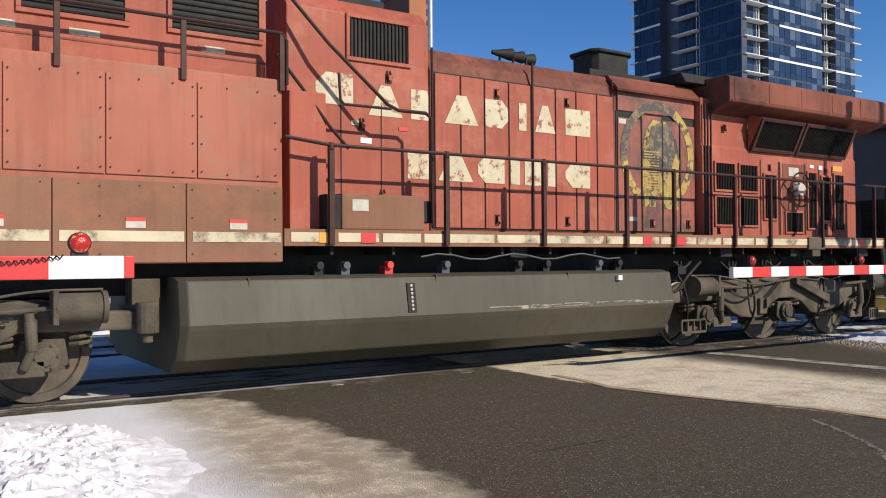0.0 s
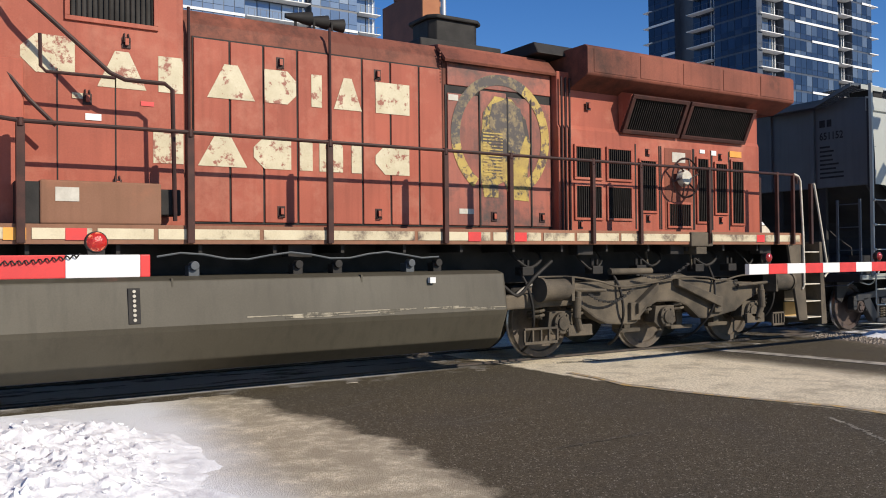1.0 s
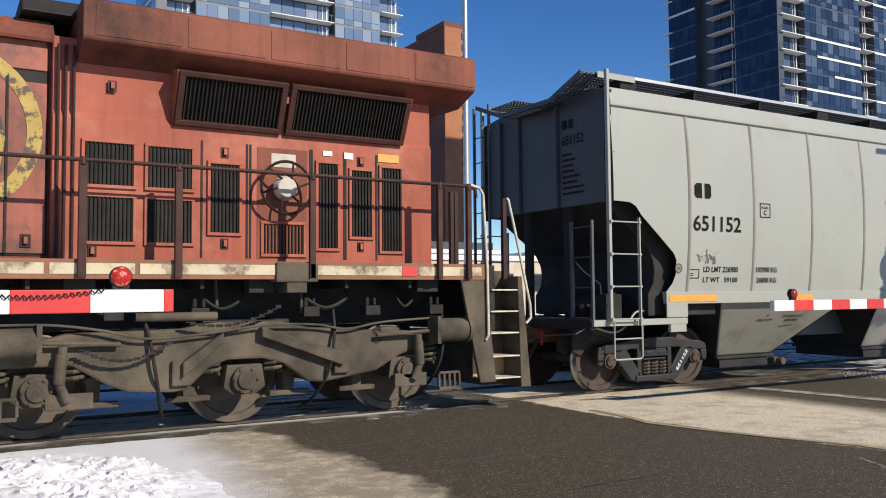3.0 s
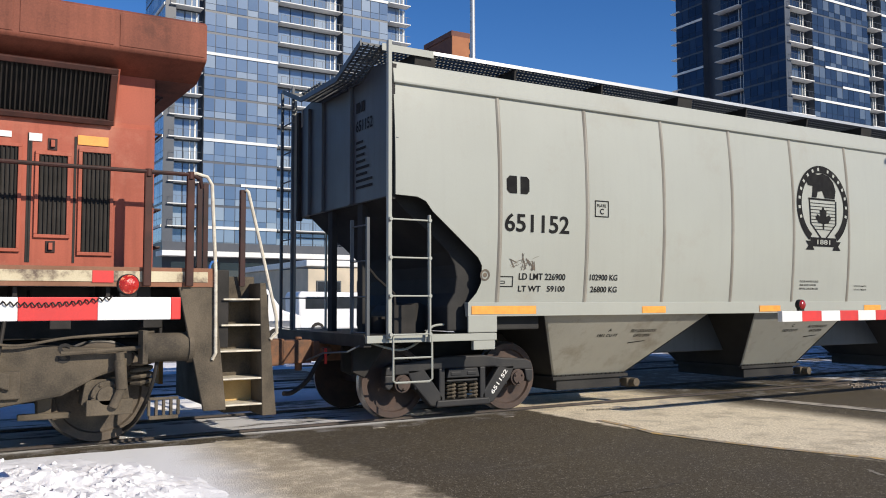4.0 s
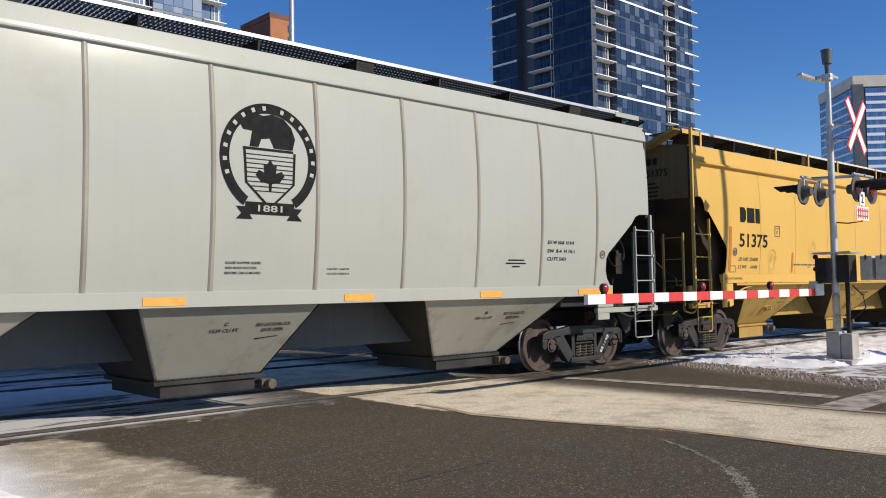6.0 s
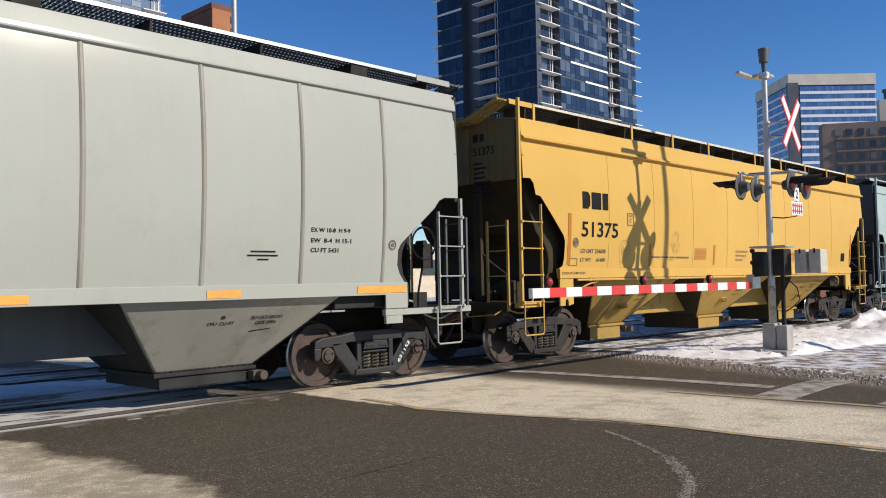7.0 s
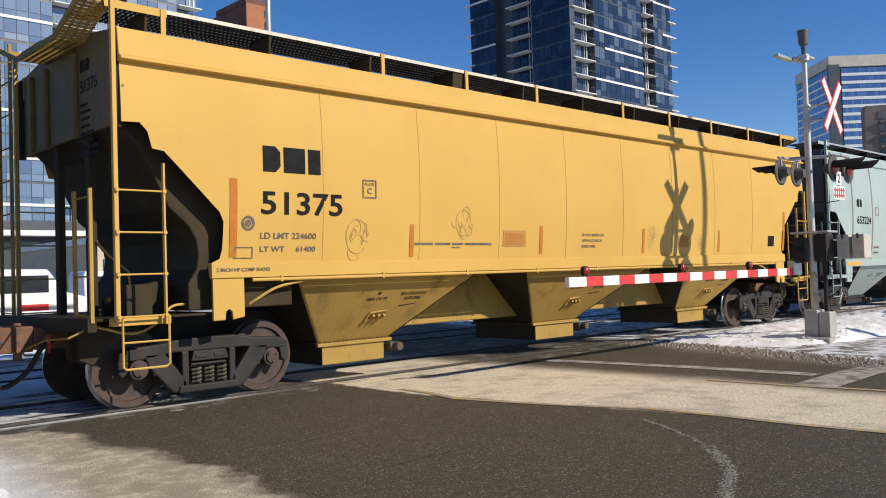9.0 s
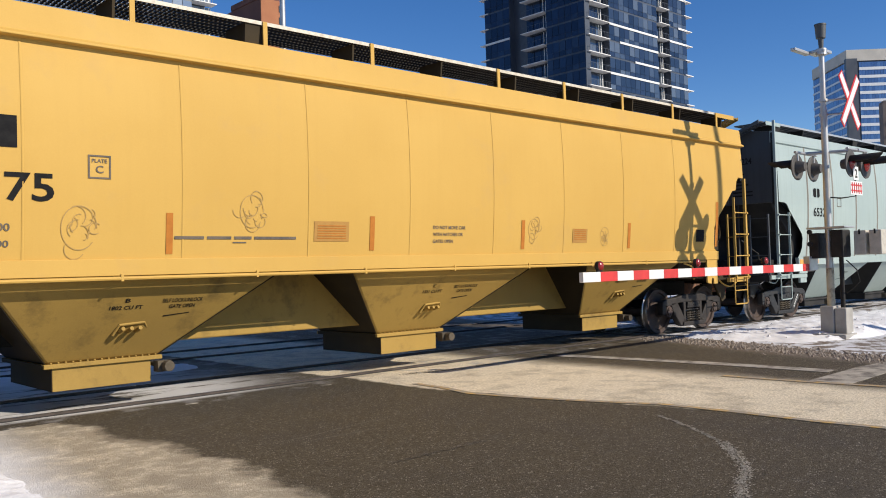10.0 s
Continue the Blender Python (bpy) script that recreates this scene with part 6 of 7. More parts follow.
def loco_bogie(axles, flip=1):
    r = 0.533
    xm = axles[1]
    X = lambda d: xm + d * flip
    for x in axles:
        WHEELS.append((wheelset(loco, x, r, plate=LOCO_WHEEL), r))
    for s in (-1, 1):
        y0, y1 = s * 1.12, s * 1.3
        bm = B()
        up = [(-3.2, 0.95), (-2.4, 0.98), (-2.0, 1.06), (-1.85, 1.1), (-0.7, 1.12), (-0.4, 1.18), (0.4, 1.18), (0.75, 1.1), (1.4, 1.06), (2.1, 1.02), (2.3, 0.98)]
        dn = [(2.3, 0.84), (1.95, 0.72), (1.63, 0.55), (0.95, 0.45), (0.75, 0.47), (0.45, 0.69), (0.2, 0.76), (-0.2, 0.76), (-0.4, 0.69), (-0.65, 0.46), (-0.8, 0.44), (-1.25, 0.47), (-1.47, 0.56), (-1.8, 0.77), (-2.4, 0.77), (-3.2, 0.75)]
        prism(bm, [(X(a), b) for a, b in up + dn], "y", y0, y1)
        fr = part("side_frame", bm, TRUCK, loco, "dust-coated cast bogie frame", bev=0.03)
        for x in axles:
            d = (x - xm) * flip
            bm = B()
            prism(bm, [(x - 0.24, 0.45), (x - 0.2, 0.7), (x + 0.2, 0.7), (x + 0.24, 0.45), (x + 0.13, 0.37), (x - 0.13, 0.37)], "y", s * 1.05, s * 1.27)
            cyl(bm, (x, s * 1.2, r), (x, s * 1.33, r), 0.155, 22)
            cyl(bm, (x, s * 1.32, r), (x, s * 1.36, r), 0.1, 18)
            for k in range(6):
                a = k * math.tau / 6
                cyl(bm, (x + 0.13 * math.cos(a), s * 1.32, r + 0.13 * math.sin(a)), (x + 0.13 * math.cos(a), s * 1.35, r + 0.13 * math.sin(a)), 0.018, 6)
            part("journal_box", bm, TRUCK, loco, "round journal box", bev=0.01)
            for e in (-0.36, 0.36):
                bm = B()
                tube(bm, [(x + e + 0.11 * math.cos(k * 0.9), s * 1.16 + 0.11 * math.sin(k * 0.9), 0.6 + 0.0095 * k) for k in range(30)], 0.022, 6)
                part("spring", bm, TRUCK, loco, "coil spring", smooth=True)
        for d, e in ((-2.35, -1), (2.6, 1)):
            bm = B()
            cyl(bm, (X(d - 0.22 * e), s * 1.42, 1.02), (X(d + 0.22 * e), s * 1.42, 1.02), 0.15, 20)
            cyl(bm, (X(d + 0.22 * e), s * 1.42, 1.02), (X(d + 0.27 * e), s * 1.42, 1.02), 0.17, 20)
            cyl(bm, (X(d - 0.22 * e), s * 1.42, 1.02), (X(d - 1.0 * e), s * 1.38, 0.98), 0.025, 8)
            box(bm, min(X(d - 0.25 * e), X(d - 0.2 * e)), max(X(d - 0.25 * e), X(d - 0.2 * e)), s * 1.3 if s > 0 else -1.56, s * 1.56 if s > 0 else -1.3, 0.86, 1.2)
            part("brake_cylinder", bm, TRUCK, loco, "dusty brake cylinder", smooth=True)
            bm = B()
            tube(bm, [(X(d - 0.45 * e), s * 1.4, 0.98), (X(d - 0.42 * e), s * 1.4, 0.62), (X(d - 0.5 * e), s * 1.38, 0.42)], 0.05, 8)
            cyl(bm, (X(d - 0.44 * e), s * 1.4, 0.9), (X(d - 0.42 * e), s * 1.4, 0.6), 0.06, 10)
            box(bm, min(X(d - 0.75 * e), X(d - 0.3 * e)), max(X(d - 0.75 * e), X(d - 0.3 * e)), min(s * 1.3, s * 1.36), max(s * 1.3, s * 1.36), 0.34, 0.5)
            part("brake_lever", bm, TRUCK, loco, bev=0.01)
        for d0, d1, z0, z1 in ((-0.28, -0.72, 1.05, 0.66), (0.15, 1.15, 1.1, 0.7)):
            bm = B()
            prism(bm, [(X(d0), z0 - 0.09), (X(d0), z0 + 0.02), (X(d1), z1 + 0.1), (X(d1), z1 - 0.06)], "y", min(s * 1.3, s * 1.42), max(s * 1.3, s * 1.42))
            box(bm, min(X(d1) - 0.1, X(d1) + 0.1), X(d1) + 0.1, min(s * 1.28, s * 1.36), max(s * 1.28, s * 1.36), z1 - 0.15, z1 + 0.12)
            part("dog_bone_link", bm, TRUCK, loco, "slanted steel link", bev=0.015)
        bm = B()
        tube(bm, smooth_path([(X(-2.6), s * 1.36, 1.2), (X(-2.0), s * 1.36, 1.19), (X(-1.5), s * 1.4, 1.12), (X(-1.1), s * 1.4, 1.03), (X(-0.5), s * 1.4, 1.06), (X(0.2), s * 1.4, 1.14), (X(0.8), s * 1.4, 1.13), (X(1.2), s * 1.38, 1.07), (X(1.7), s * 1.36, 1.14), (X(2.5), s * 1.36, 1.18)]), 0.014, 8)
        part("brake_pipe", bm, TRUCK, loco, "bent brake pipe", smooth=True)
        bm = B()
        tube(bm, [(X(-1.19), s * 1.3, 1.25), (X(-0.33), s * 1.3, 1.25)], 0.05, 10)
        tube(bm, [(X(-0.3), s * 1.2, 1.36), (X(-0.3), s * 1.15, 1.65)], 0.02, 6)
        tube(bm, [(X(0.7), s * 1.2, 1.26), (X(0.72), s * 1.15, 1.65)], 0.02, 6)
        part("damper", bm, TRUCK, loco, smooth=True)
        if s < 0:
            for a, b, za, zb_, sag in ((-1.75, -0.85, 0.95, 1.0, 0.16), (-0.7, 0.35, 1.2, 1.36, 0.12)):
                bm = B()
                m = 22
                for k in range(m):
                    t = (k + 0.5) / m
                    x, z = X(a + (b - a) * t), za + (zb_ - za) * t - sag * 4 * t * (1 - t)
                    if k % 2:
                        box(bm, x - 0.032, x + 0.032, s * 1.45 - 0.006, s * 1.45 + 0.006, z - 0.017, z + 0.017)
                    else:
                        box(bm, x - 0.032, x + 0.032, s * 1.45 - 0.017, s * 1.45 + 0.017, z - 0.006, z + 0.006)
                part("chain", bm, BLACKISH, loco, "dark hanging chain")
        for d in (-1.55, -0.55, 0.62, 1.5):
            bm = B()
            prism(bm, [(X(d) - 0.06, 0.3), (X(d) + 0.06, 0.3), (X(d) + 0.08, 0.62), (X(d) - 0.08, 0.62)], "y", min(s * 0.72, s * 1.0), max(s * 0.72, s * 1.0))
            box(bm, X(d) - 0.25, X(d) + 0.25, min(s * 0.95, s * 1.05), max(s * 0.95, s * 1.05), 0.3, 0.36)
            part("brake_shoe", bm, TRUCK, loco, bev=0.01)
    bm = B()
    box(bm, xm - 2.5, xm + 2.5, -0.6, 0.6, 0.5, 1.1)
    part("motor_block", bm, BLACKISH, loco, bev=0.05)
    bm = B()
    box(bm, xm - 0.6, xm + 0.6, -1.1, 1.1, 0.95, 1.2)
    part("bogie_bolster", bm, BLACKISH, loco, bev=0.03)


loco_bogie([-6.32, -4.2, -2.15])
loco_bogie([-16.35, -18.4, -20.45], -1)
bm = B()
tube(bm, smooth_path([(-7.3, -1.2, 1.1), (-7.1, -1.3, 0.95), (-6.85, -1.35, 1.2), (-6.5, -1.3, 1.42)]), 0.026, 8)
part("traction_hose", bm, BLACKISH, loco, smooth=True)
for xa, xb in ((-7.08, -6.5), (-1.75, -1.45)):
    bm = B()
    box(bm, xa, xb, -1.42, -1.38, 0.47, 0.5)
    box(bm, xa, xb, -1.42, -1.38, 0.27, 0.31)
    for k in range(5):
        x = xa + (xb - xa) * k / 4
        box(bm, x - 0.015, x + 0.015, -1.42, -1.38, 0.31, 0.47)
    part("step_bracket", bm, TRUCK, loco, "open steel bracket", bev=0.006)
for x, s in ((-7.0, 1), (-1.6, -1), (-5.3, 1), (-3.1, -1)):
    bm = B()
    tube(bm, smooth_path([(x, -1.2, 1.3), (x + 0.05 * s, -1.36, 1.0), (x + 0.12 * s, -1.36, 0.6), (x + 0.22 * s, -1.1, 0.25), (x + 0.3 * s, -0.85, 0.12)]), 0.02, 8)
    part("sand_pipe", bm, BLACKISH, loco, "bent sanding pipe", smooth=True)
rng = random.Random(12)
for k in range(5):
    x = -7.1 + 1.2 * k
    w = rng.uniform(0.3, 0.7)
    bm = B()
    z = rng.uniform(1.35, 1.5)
    tube(bm, smooth_path([(x, -1.05, 1.6), (x + 0.05, -1.2, z), (x + w * 0.5, -1.25, z - 0.12), (x + w, -1.2, z), (x + w + 0.05, -1.0, 1.6)]), rng.choice((0.012, 0.018, 0.024)), 6)
    part("cable", bm, BLACKISH, loco, smooth=True)
for x in (-6.9, -5.6, -4.7, -3.4, -2.6, -1.7):
    bm = B()
    box(bm, x - 0.1, x + 0.1, -1.28, -1.1, 1.22, 1.34)
    cyl(bm, (x - 0.05, -1.2, 1.34), (x - 0.05, -1.2, 1.46), 0.03, 8)
    cyl(bm, (x + 0.05, -1.2, 1.34), (x + 0.05, -1.2, 1.44), 0.025, 8)
    part("bump_stop", bm, BLACKISH, loco, bev=0.01)
part("casting_mark", lettering(B(), "S", -2.62, -2.5, 0.88, 1.08, lambda x, z: -1.306), BLACKISH, loco)
bm = B()
cyl(bm, (-15.35, -1.35, 1.05), (-15.35, -1.35, 0.72), 0.12, 16)
box(bm, -15.5, -15.2, -1.3, -1.0, 1.02, 1.3)
cyl(bm, (-15.35, -1.35, 0.72), (-15.35, -1.35, 0.62), 0.06, 10)
part("air_filter", bm, TRUCK, loco, "dusty air drier", bev=0.015)


# ---- crossing signals ----
def gate_arm(x0, x1, y, z, high, seg, lamps, label, cable=False):
    """A striped arm that lies along the track; x1 is its tip."""
    arm = thing("crossing_gate_arm", label, "gate arm", (0, 0, 0), group="crossing gates")
    step = 1 if x1 > x0 else -1
    total = abs(x1 - x0)
    first = seg * 0.14 if cable else seg
    cuts = [0, first]
    while cuts[-1] < total:
        cuts.append(min(cuts[-1] + seg, total))
    for k, (a, b) in enumerate(zip(cuts, cuts[1:])):
        xa, xb = x1 - step * a, x1 - step * b
        bm = box(B(), min(xa, xb), max(xa, xb), y - 0.035, y + 0.035, z - high / 2, z + high / 2)
        part("stripe", bm, RED_TAPE if k % 2 == (0 if cable else 1) else WHITE, arm, "red reflective stripe" if k % 2 == (0 if cable else 1) else "white reflective stripe", bev=0.006)
    for x, lit in lamps:
        bm = B()
        box(bm, x - 0.05, x + 0.05, y - 0.02, y + 0.02, z + high / 2, z + high / 2 + 0.03)
        for s in (-1, 1):
            cyl(bm, (x + s * 0.035, y, z + high / 2), (x + s * 0.035, y, z + high / 2 + 0.06), 0.006, 6)
        cyl(bm, (x, y - 0.03, z + high / 2 + 0.08), (x, y + 0.03, z + high / 2 + 0.08), 0.066, 20)
        lamp = part("arm_lamp", bm, BLACKISH, arm, "small round lamp on a bracket", bev=0.004)
        for s in (-1, 1):
            bm = spin(B(), [(0.0, s * 0.06), (0.025, s * 0.057), (0.045, s * 0.048), (0.06, s * 0.03)], (x, y, z + high / 2 + 0.08), 20)
            part("lens", bm, LENS_RED if lit else LENS_DARK, lamp, "ribbed red lens", smooth=True)
    if cable:
        bm = B()
        L_ = 1.0
        for a0 in (0.42, 1.35):
            pts = []
            for k in range(90):
                t = k / 89
                sag = 0.04 * math.sin(math.pi * t)
                pts.append((x1 - step * (a0 + L_ * 0.85 * t), y - 0.045 + 0.012 * math.sin(k * 1.6), z + high / 2 - 0.005 - sag + 0.012 * math.cos(k * 1.6)))
            tube(bm, pts, 0.005, 5)
        part("coiled_cable", bm, BLACKISH, arm, "black coiled cable", smooth=True)
    return arm


gate_arm(15.98, 9.05, -3.58, 1.29, 0.135, 0.387, ((9.45, False), (11.96, False), (14.21, False)), "red and white striped gate arm lowered across the road")
gate_arm(-4.6, 1.32, -5.03, 1.44, 0.142, 0.44, ((1.0, True), (-1.6, False)), "red and white striped gate arm with a glowing red lamp", True)

MX, MY = 16.15, -3.89
mast = thing("crossing_signal", "galvanised crossing signal mast with crossbuck and red lamps", "railway signal", (MX, MY, 0.146))
mast.scale = (0.9, 0.9, 0.9)
part("pole", cyl(B(), (0, 0, 0.4), (0, 0, 4.6), 0.075, 18, 0.068), GALV, mast, "galvanised round pole", smooth=True)
part("pole_top", cyl(B(), (0, 0, 4.5), (0, 0, 5.75), 0.056, 16), GALV, mast, smooth=True)
part("stain", cyl(B(), (0, 0, 0.45), (0, 0, 1.25), 0.0775, 18), CREAM_WORN, mast, "stained lower sleeve", smooth=True)
bm = B()
cyl(bm, (0, 0, 6.06), (0, 0, 6.33), 0.095, 18, 0.115)
cyl(bm, (0, 0, 6.33), (0, 0, 6.36), 0.12, 18)
cyl(bm, (0, 0, 5.75), (0, 0, 6.08), 0.04, 12, 0.06)
part("bell", bm, GREY_DARK, mast, "grey bell housing", smooth=True)
bm = B()
box(bm, -0.75, -0.05, 0.2, 0.32, 5.74, 5.80)
box(bm, -0.1, 0.3, -0.1, 0.26, 5.76, 5.82)
cyl(bm, (0, 0, 5.7), (0, 0, 5.84), 0.11, 14)
part("top_bracket", bm, GALV, mast, "bracket arm", bev=0.01)
# crossbuck faces the road
for s in (-1, 1):
    a = radians(50) * s
    for nm, hl, hw, y0, y1, m in (("crossbuck_rim", 0.68, 0.11, -0.462, -0.448, RED_TAPE), ("crossbuck_face", 0.65, 0.07, -0.468 - 0.003 * s, -0.462, WHITE)):
        bm = B()
        c_, s_ = math.cos(a), math.sin(a)
        pts = [(0.2 + u * c_ - w * s_, 4.70 + u * s_ + w * c_) for u, w in ((-hl, -hw), (hl, -hw), (hl, hw), (-hl, hw))]
        prism(bm, pts, "y", y0 - 0.004 * (s + 1), y1 - 0.004 * (s + 1))
        part(nm, bm, m, mast, "white crossbuck board" if m is WHITE else "red board edge")
bm = B()
for z in (4.75, 4.45):
    cyl(bm, (0, 0.02, z), (0.2, -0.45, z), 0.02, 8)
    cyl(bm, (0, 0, z - 0.03), (0, 0, z + 0.03), 0.09, 14)
part("crossbuck_bracket", bm, GALV, mast)
bm = B()
cyl(bm, (-0.17, 0.38, 3.66), (0.26, -0.58, 3.66), 0.035, 10)
for xc, yy in ((0.24, -0.54), (-0.15, 0.35)):
    cyl(bm, (xc - 0.5, yy, 3.66), (xc + 0.5, yy, 3.66), 0.03, 10)
    for xx in (xc - 0.38, xc + 0.38):
        cyl(bm, (xx, yy, 3.68), (xx, yy, 3.42), 0.022, 8)
part("crossarm", bm, GALV, mast, "lamp cross arms", bev=0.004)
for xc, yy, f in ((0.24, -0.54, -1), (-0.15, 0.35, 1)):
    for k, xx in enumerate((xc - 0.38, xc + 0.38)):
        bm = B()
        spin(bm, [(0.0, 0.02 * f), (0.26, 0.0), (0.275, 0.01 * f), (0.27, 0.03 * f), (0.0, 0.035 * f)], (xx, yy, 3.36), 28)
        tgt = part("target", bm, LAMP_BOARD, mast, "round lamp target board", smooth=True)
        bm = B()
        cyl(bm, (xx, yy, 3.36), (xx, yy - f * 0.16, 3.36), 0.14, 20, 0.09)
        part("lamp_case", bm, LAMP_BOARD, tgt, "grey lamp case", smooth=True)
        bm = B()
        spin(bm, [(0.0, f * 0.09), (0.08, f * 0.08), (0.13, f * 0.045)], (xx, yy, 3.36), 24)
        part("lens", bm, LENS_RED if f < 0 and k else LENS_DARK, tgt, "red lens", smooth=True)
        bm = B()
        n_ = 14
        rows = []
        for j in range(n_ + 1):
            a = radians(8 + 164 * j / n_)
            rows.append([bm.verts.new((xx + math.cos(a) * 0.16, yy + f * d, 3.36 + math.sin(a) * 0.16)) for d in (0.03, 0.26, 0.4 + 0.24 * math.sin(a))])
        for p, q in zip(rows, rows[1:]):
            for j in (0, 1):
                bm.faces.new((p[j], p[j + 1], q[j + 1], q[j]))
        part("visor", bm, BLACKISH, tgt, "long black visor", smooth=True, solid=0.006)
part("number_plate", box(B(), -0.13, 0.13, -0.60, -0.59, 3.02, 3.3), WHITE, mast, "white plate with a figure", bev=0.004)
part("number", lettering(B(), "2", -0.06, 0.06, 3.07, 3.25, lambda x, z: -0.604), INK, mast)
part("track_plate", box(B(), -0.3, 0.3, -0.60, -0.59, 2.72, 3.0), WHITE, mast, "white plate with red rail symbol", bev=0.004)
bm = B()
for z in (2.79, 2.9):
    box(bm, -0.27, 0.27, -0.605, -0.601, z, z + 0.03)
for k in range(5):
    box(bm, -0.235 + k * 0.11, -0.205 + k * 0.11, -0.608, -0.602, 2.75, 2.97)
part("rail_symbol", bm, RED_TAPE, mast)
part("plate_bracket", tube(B(), [(0, 0, 2.72), (0, -0.3, 2.68), (0, -0.58, 2.7), (0, -0.585, 3.2)], 0.015, 6), BLACKISH, mast, smooth=True)
part("mechanism_box", box(B(), -0.2, 0.2, 0.12, 0.34, 1.45, 1.98), BLACKISH, mast, "dark gate mechanism case", bev=0.03)
part("mechanism_box", box(B(), -0.18, 0.22, -0.36, -0.1, 1.46, 2.03), BLACKISH, mast, "dark gate mechanism case", bev=0.03)
part("mechanism_cap", box(B(), -0.24, 0.29, -0.42, 0.36, 2.06, 2.1), GALV, mast, "snow-dusted case top", bev=0.01)
for x, z in ((-0.31, 1.75), (-0.31, 2.0)):
    part("hinge", cyl(B(), (x, 0.25, z), (x - 0.05, 0.25, z), 0.05, 12), BLACKISH, mast)
for y in (-0.58, -0.88):
    bm = B()
    box(bm, 0.1, 0.5, y - 0.12, y + 0.12, 1.5, 2.0)
    w = part("counterweight", bm, PAPER, mast, "pale counterweight plate", bev=0.02)
    part("clamp", box(B(), 0.08, 0.1, y - 0.015, y + 0.015, 1.92, 2.02), BLACKISH, w)
part("conduit", cyl(B(), (0.05, -0.22, 0.4), (0.05, -0.22, 1.5), 0.045, 10), BLACKISH, mast, smooth=True)
part("cable_loop", tube(B(), [(0.1, -0.3, 1.4), (0.1, -0.5, 1.2), (0.1, -0.55, 0.95), (0.1, -0.4, 0.8), (0.08, -0.26, 0.7)], 0.012, 6), BLACKISH, mast, smooth=True)
part("arm_hub", box(B(), -0.3, 0.1, 0.28, 0.42, 1.2, 1.5), GALV, mast, "arm clamp", bev=0.01)
bm = B()
box(bm, -0.2, 0.2, -0.12, 0.16, -0.22, 0.46)
box(bm, -0.17, 0.19, -0.36, -0.125, -0.2, 0.42)
part("pedestal", bm, CONCRETE, mast, "grey junction pedestal", bev=0.025)
part("footing", box(B(), -0.42, 0.36, -0.44, 0.26, -0.24, -0.1), CONCRETE, mast, "concrete footing", bev=0.02)
# the near arm's own post, past the edge of the view
post = thing("gate_post", "galvanised post that carries the near gate arm", "gate post", (-4.9, -5.03, 0))
part("pole", cyl(B(), (0, 0, -0.05), (0, 0, 2.6), 0.08, 16), GALV, post, smooth=True)
part("mechanism_box", box(B(), -0.3, 0.32, -0.22, 0.22, 1.15, 1.75), BLACKISH, post, bev=0.03)
# a tall street lamp beside the road, past the edge of the view, throws its shadow on the train
lamp_post = thing("street_lamp", "tall grey steel street lamp pole beside the road", "street lamp", (19.7, -9.7, 0))
part("pole", cyl(B(), (0, 0, -0.1), (0, 0, 12.5), 0.1, 16, 0.08), GALV, lamp_post, smooth=True)
part("base_plate", box(B(), -0.28, 0.28, -0.28, 0.28, -0.1, 0.06), CONCRETE, lamp_post, bev=0.02)
part("arm", cyl(B(), (0, 0, 12.4), (0.75, -1.8, 12.8), 0.05, 10), GALV, lamp_post, smooth=True)
part("lamp_head", box(B(), 0.65, 0.95, -2.4, -1.7, 12.74, 12.88), GREY_DARK, lamp_post, bev=0.04)
# cracks in the asphalt, sealed with pale grit
def crack(pts, width, material, label):
    bm = B()
    rng = random.Random(len(pts))
    fine = []
    for (x0, y0), (x1, y1) in zip(pts, pts[1:]):
        for k in range(24):
            t = k / 24
            fine.append((x0 + (x1 - x0) * t + rng.gauss(0, 0.012), y0 + (y1 - y0) * t + rng.gauss(0, 0.012)))
    # loose chips of grit strewn along the line, thickest in its middle
    for (x0, y0), (x1, y1) in zip(fine, fine[1:]):
        for _ in range(int(6 + 260 * width) if width > 0.009 else 3):
            t, r = rng.random(), rng.uniform(0.003, 0.009) if width > 0.009 else rng.uniform(0.002, 0.005)
            px, py = x0 + (x1 - x0) * t + rng.gauss(0, width * 0.5), y0 + (y1 - y0) * t + rng.gauss(0, width * 0.5)
            turn = rng.random() * 6.3
            bm.faces.new([bm.verts.new((px + math.cos(turn + k * 1.6) * r * rng.uniform(0.7, 1.5), py + math.sin(turn + k * 1.6) * r * rng.uniform(0.7, 1.5), -0.0255)) for k in range(4)])
    tagged(part("asphalt_crack", bm, material), label, "crack", kind="structure")


SCRATCH = mat("dull scrape in the asphalt", (0.17, 0.15, 0.12), (0.11, 0.095, 0.075), 0.9, scale=8, bump=0.4)
CRACK = mat("grit in a crack", (0.5, 0.46, 0.39), (0.3, 0.27, 0.22), 0.9, scale=8, bump=0.4)
crack([(4.6, -8.2), (5.12, -7.87), (5.7, -7.61), (6.15, -7.28), (6.42, -7.0)], 0.05, CRACK, "pale grit-filled crack in the asphalt")
crack([(6.42, -7.0), (6.68, -6.68), (6.95, -6.3), (7.16, -5.91)], 0.02, CRACK, "pale grit-filled crack in the asphalt")
crack([(5.62, -7.7), (5.6, -8.1), (5.68, -8.56), (5.8, -9.4)], 0.005, BLACKISH, "dark crack in the asphalt")
for pts in ([(3.6, -2.3), (5.5, -3.1), (7.2, -3.9)], [(4.4, -1.9), (6.8, -2.3)]):
    crack(pts, 0.009, SCRATCH, "thin pale scratch on the asphalt")
crack([(7.81, -1.29), (8.71, -1.51), (10.08, -1.49), (11.59, -1.41), (14.03, -0.81)], 0.1, BLACKISH, "dark tarred joint across the road")
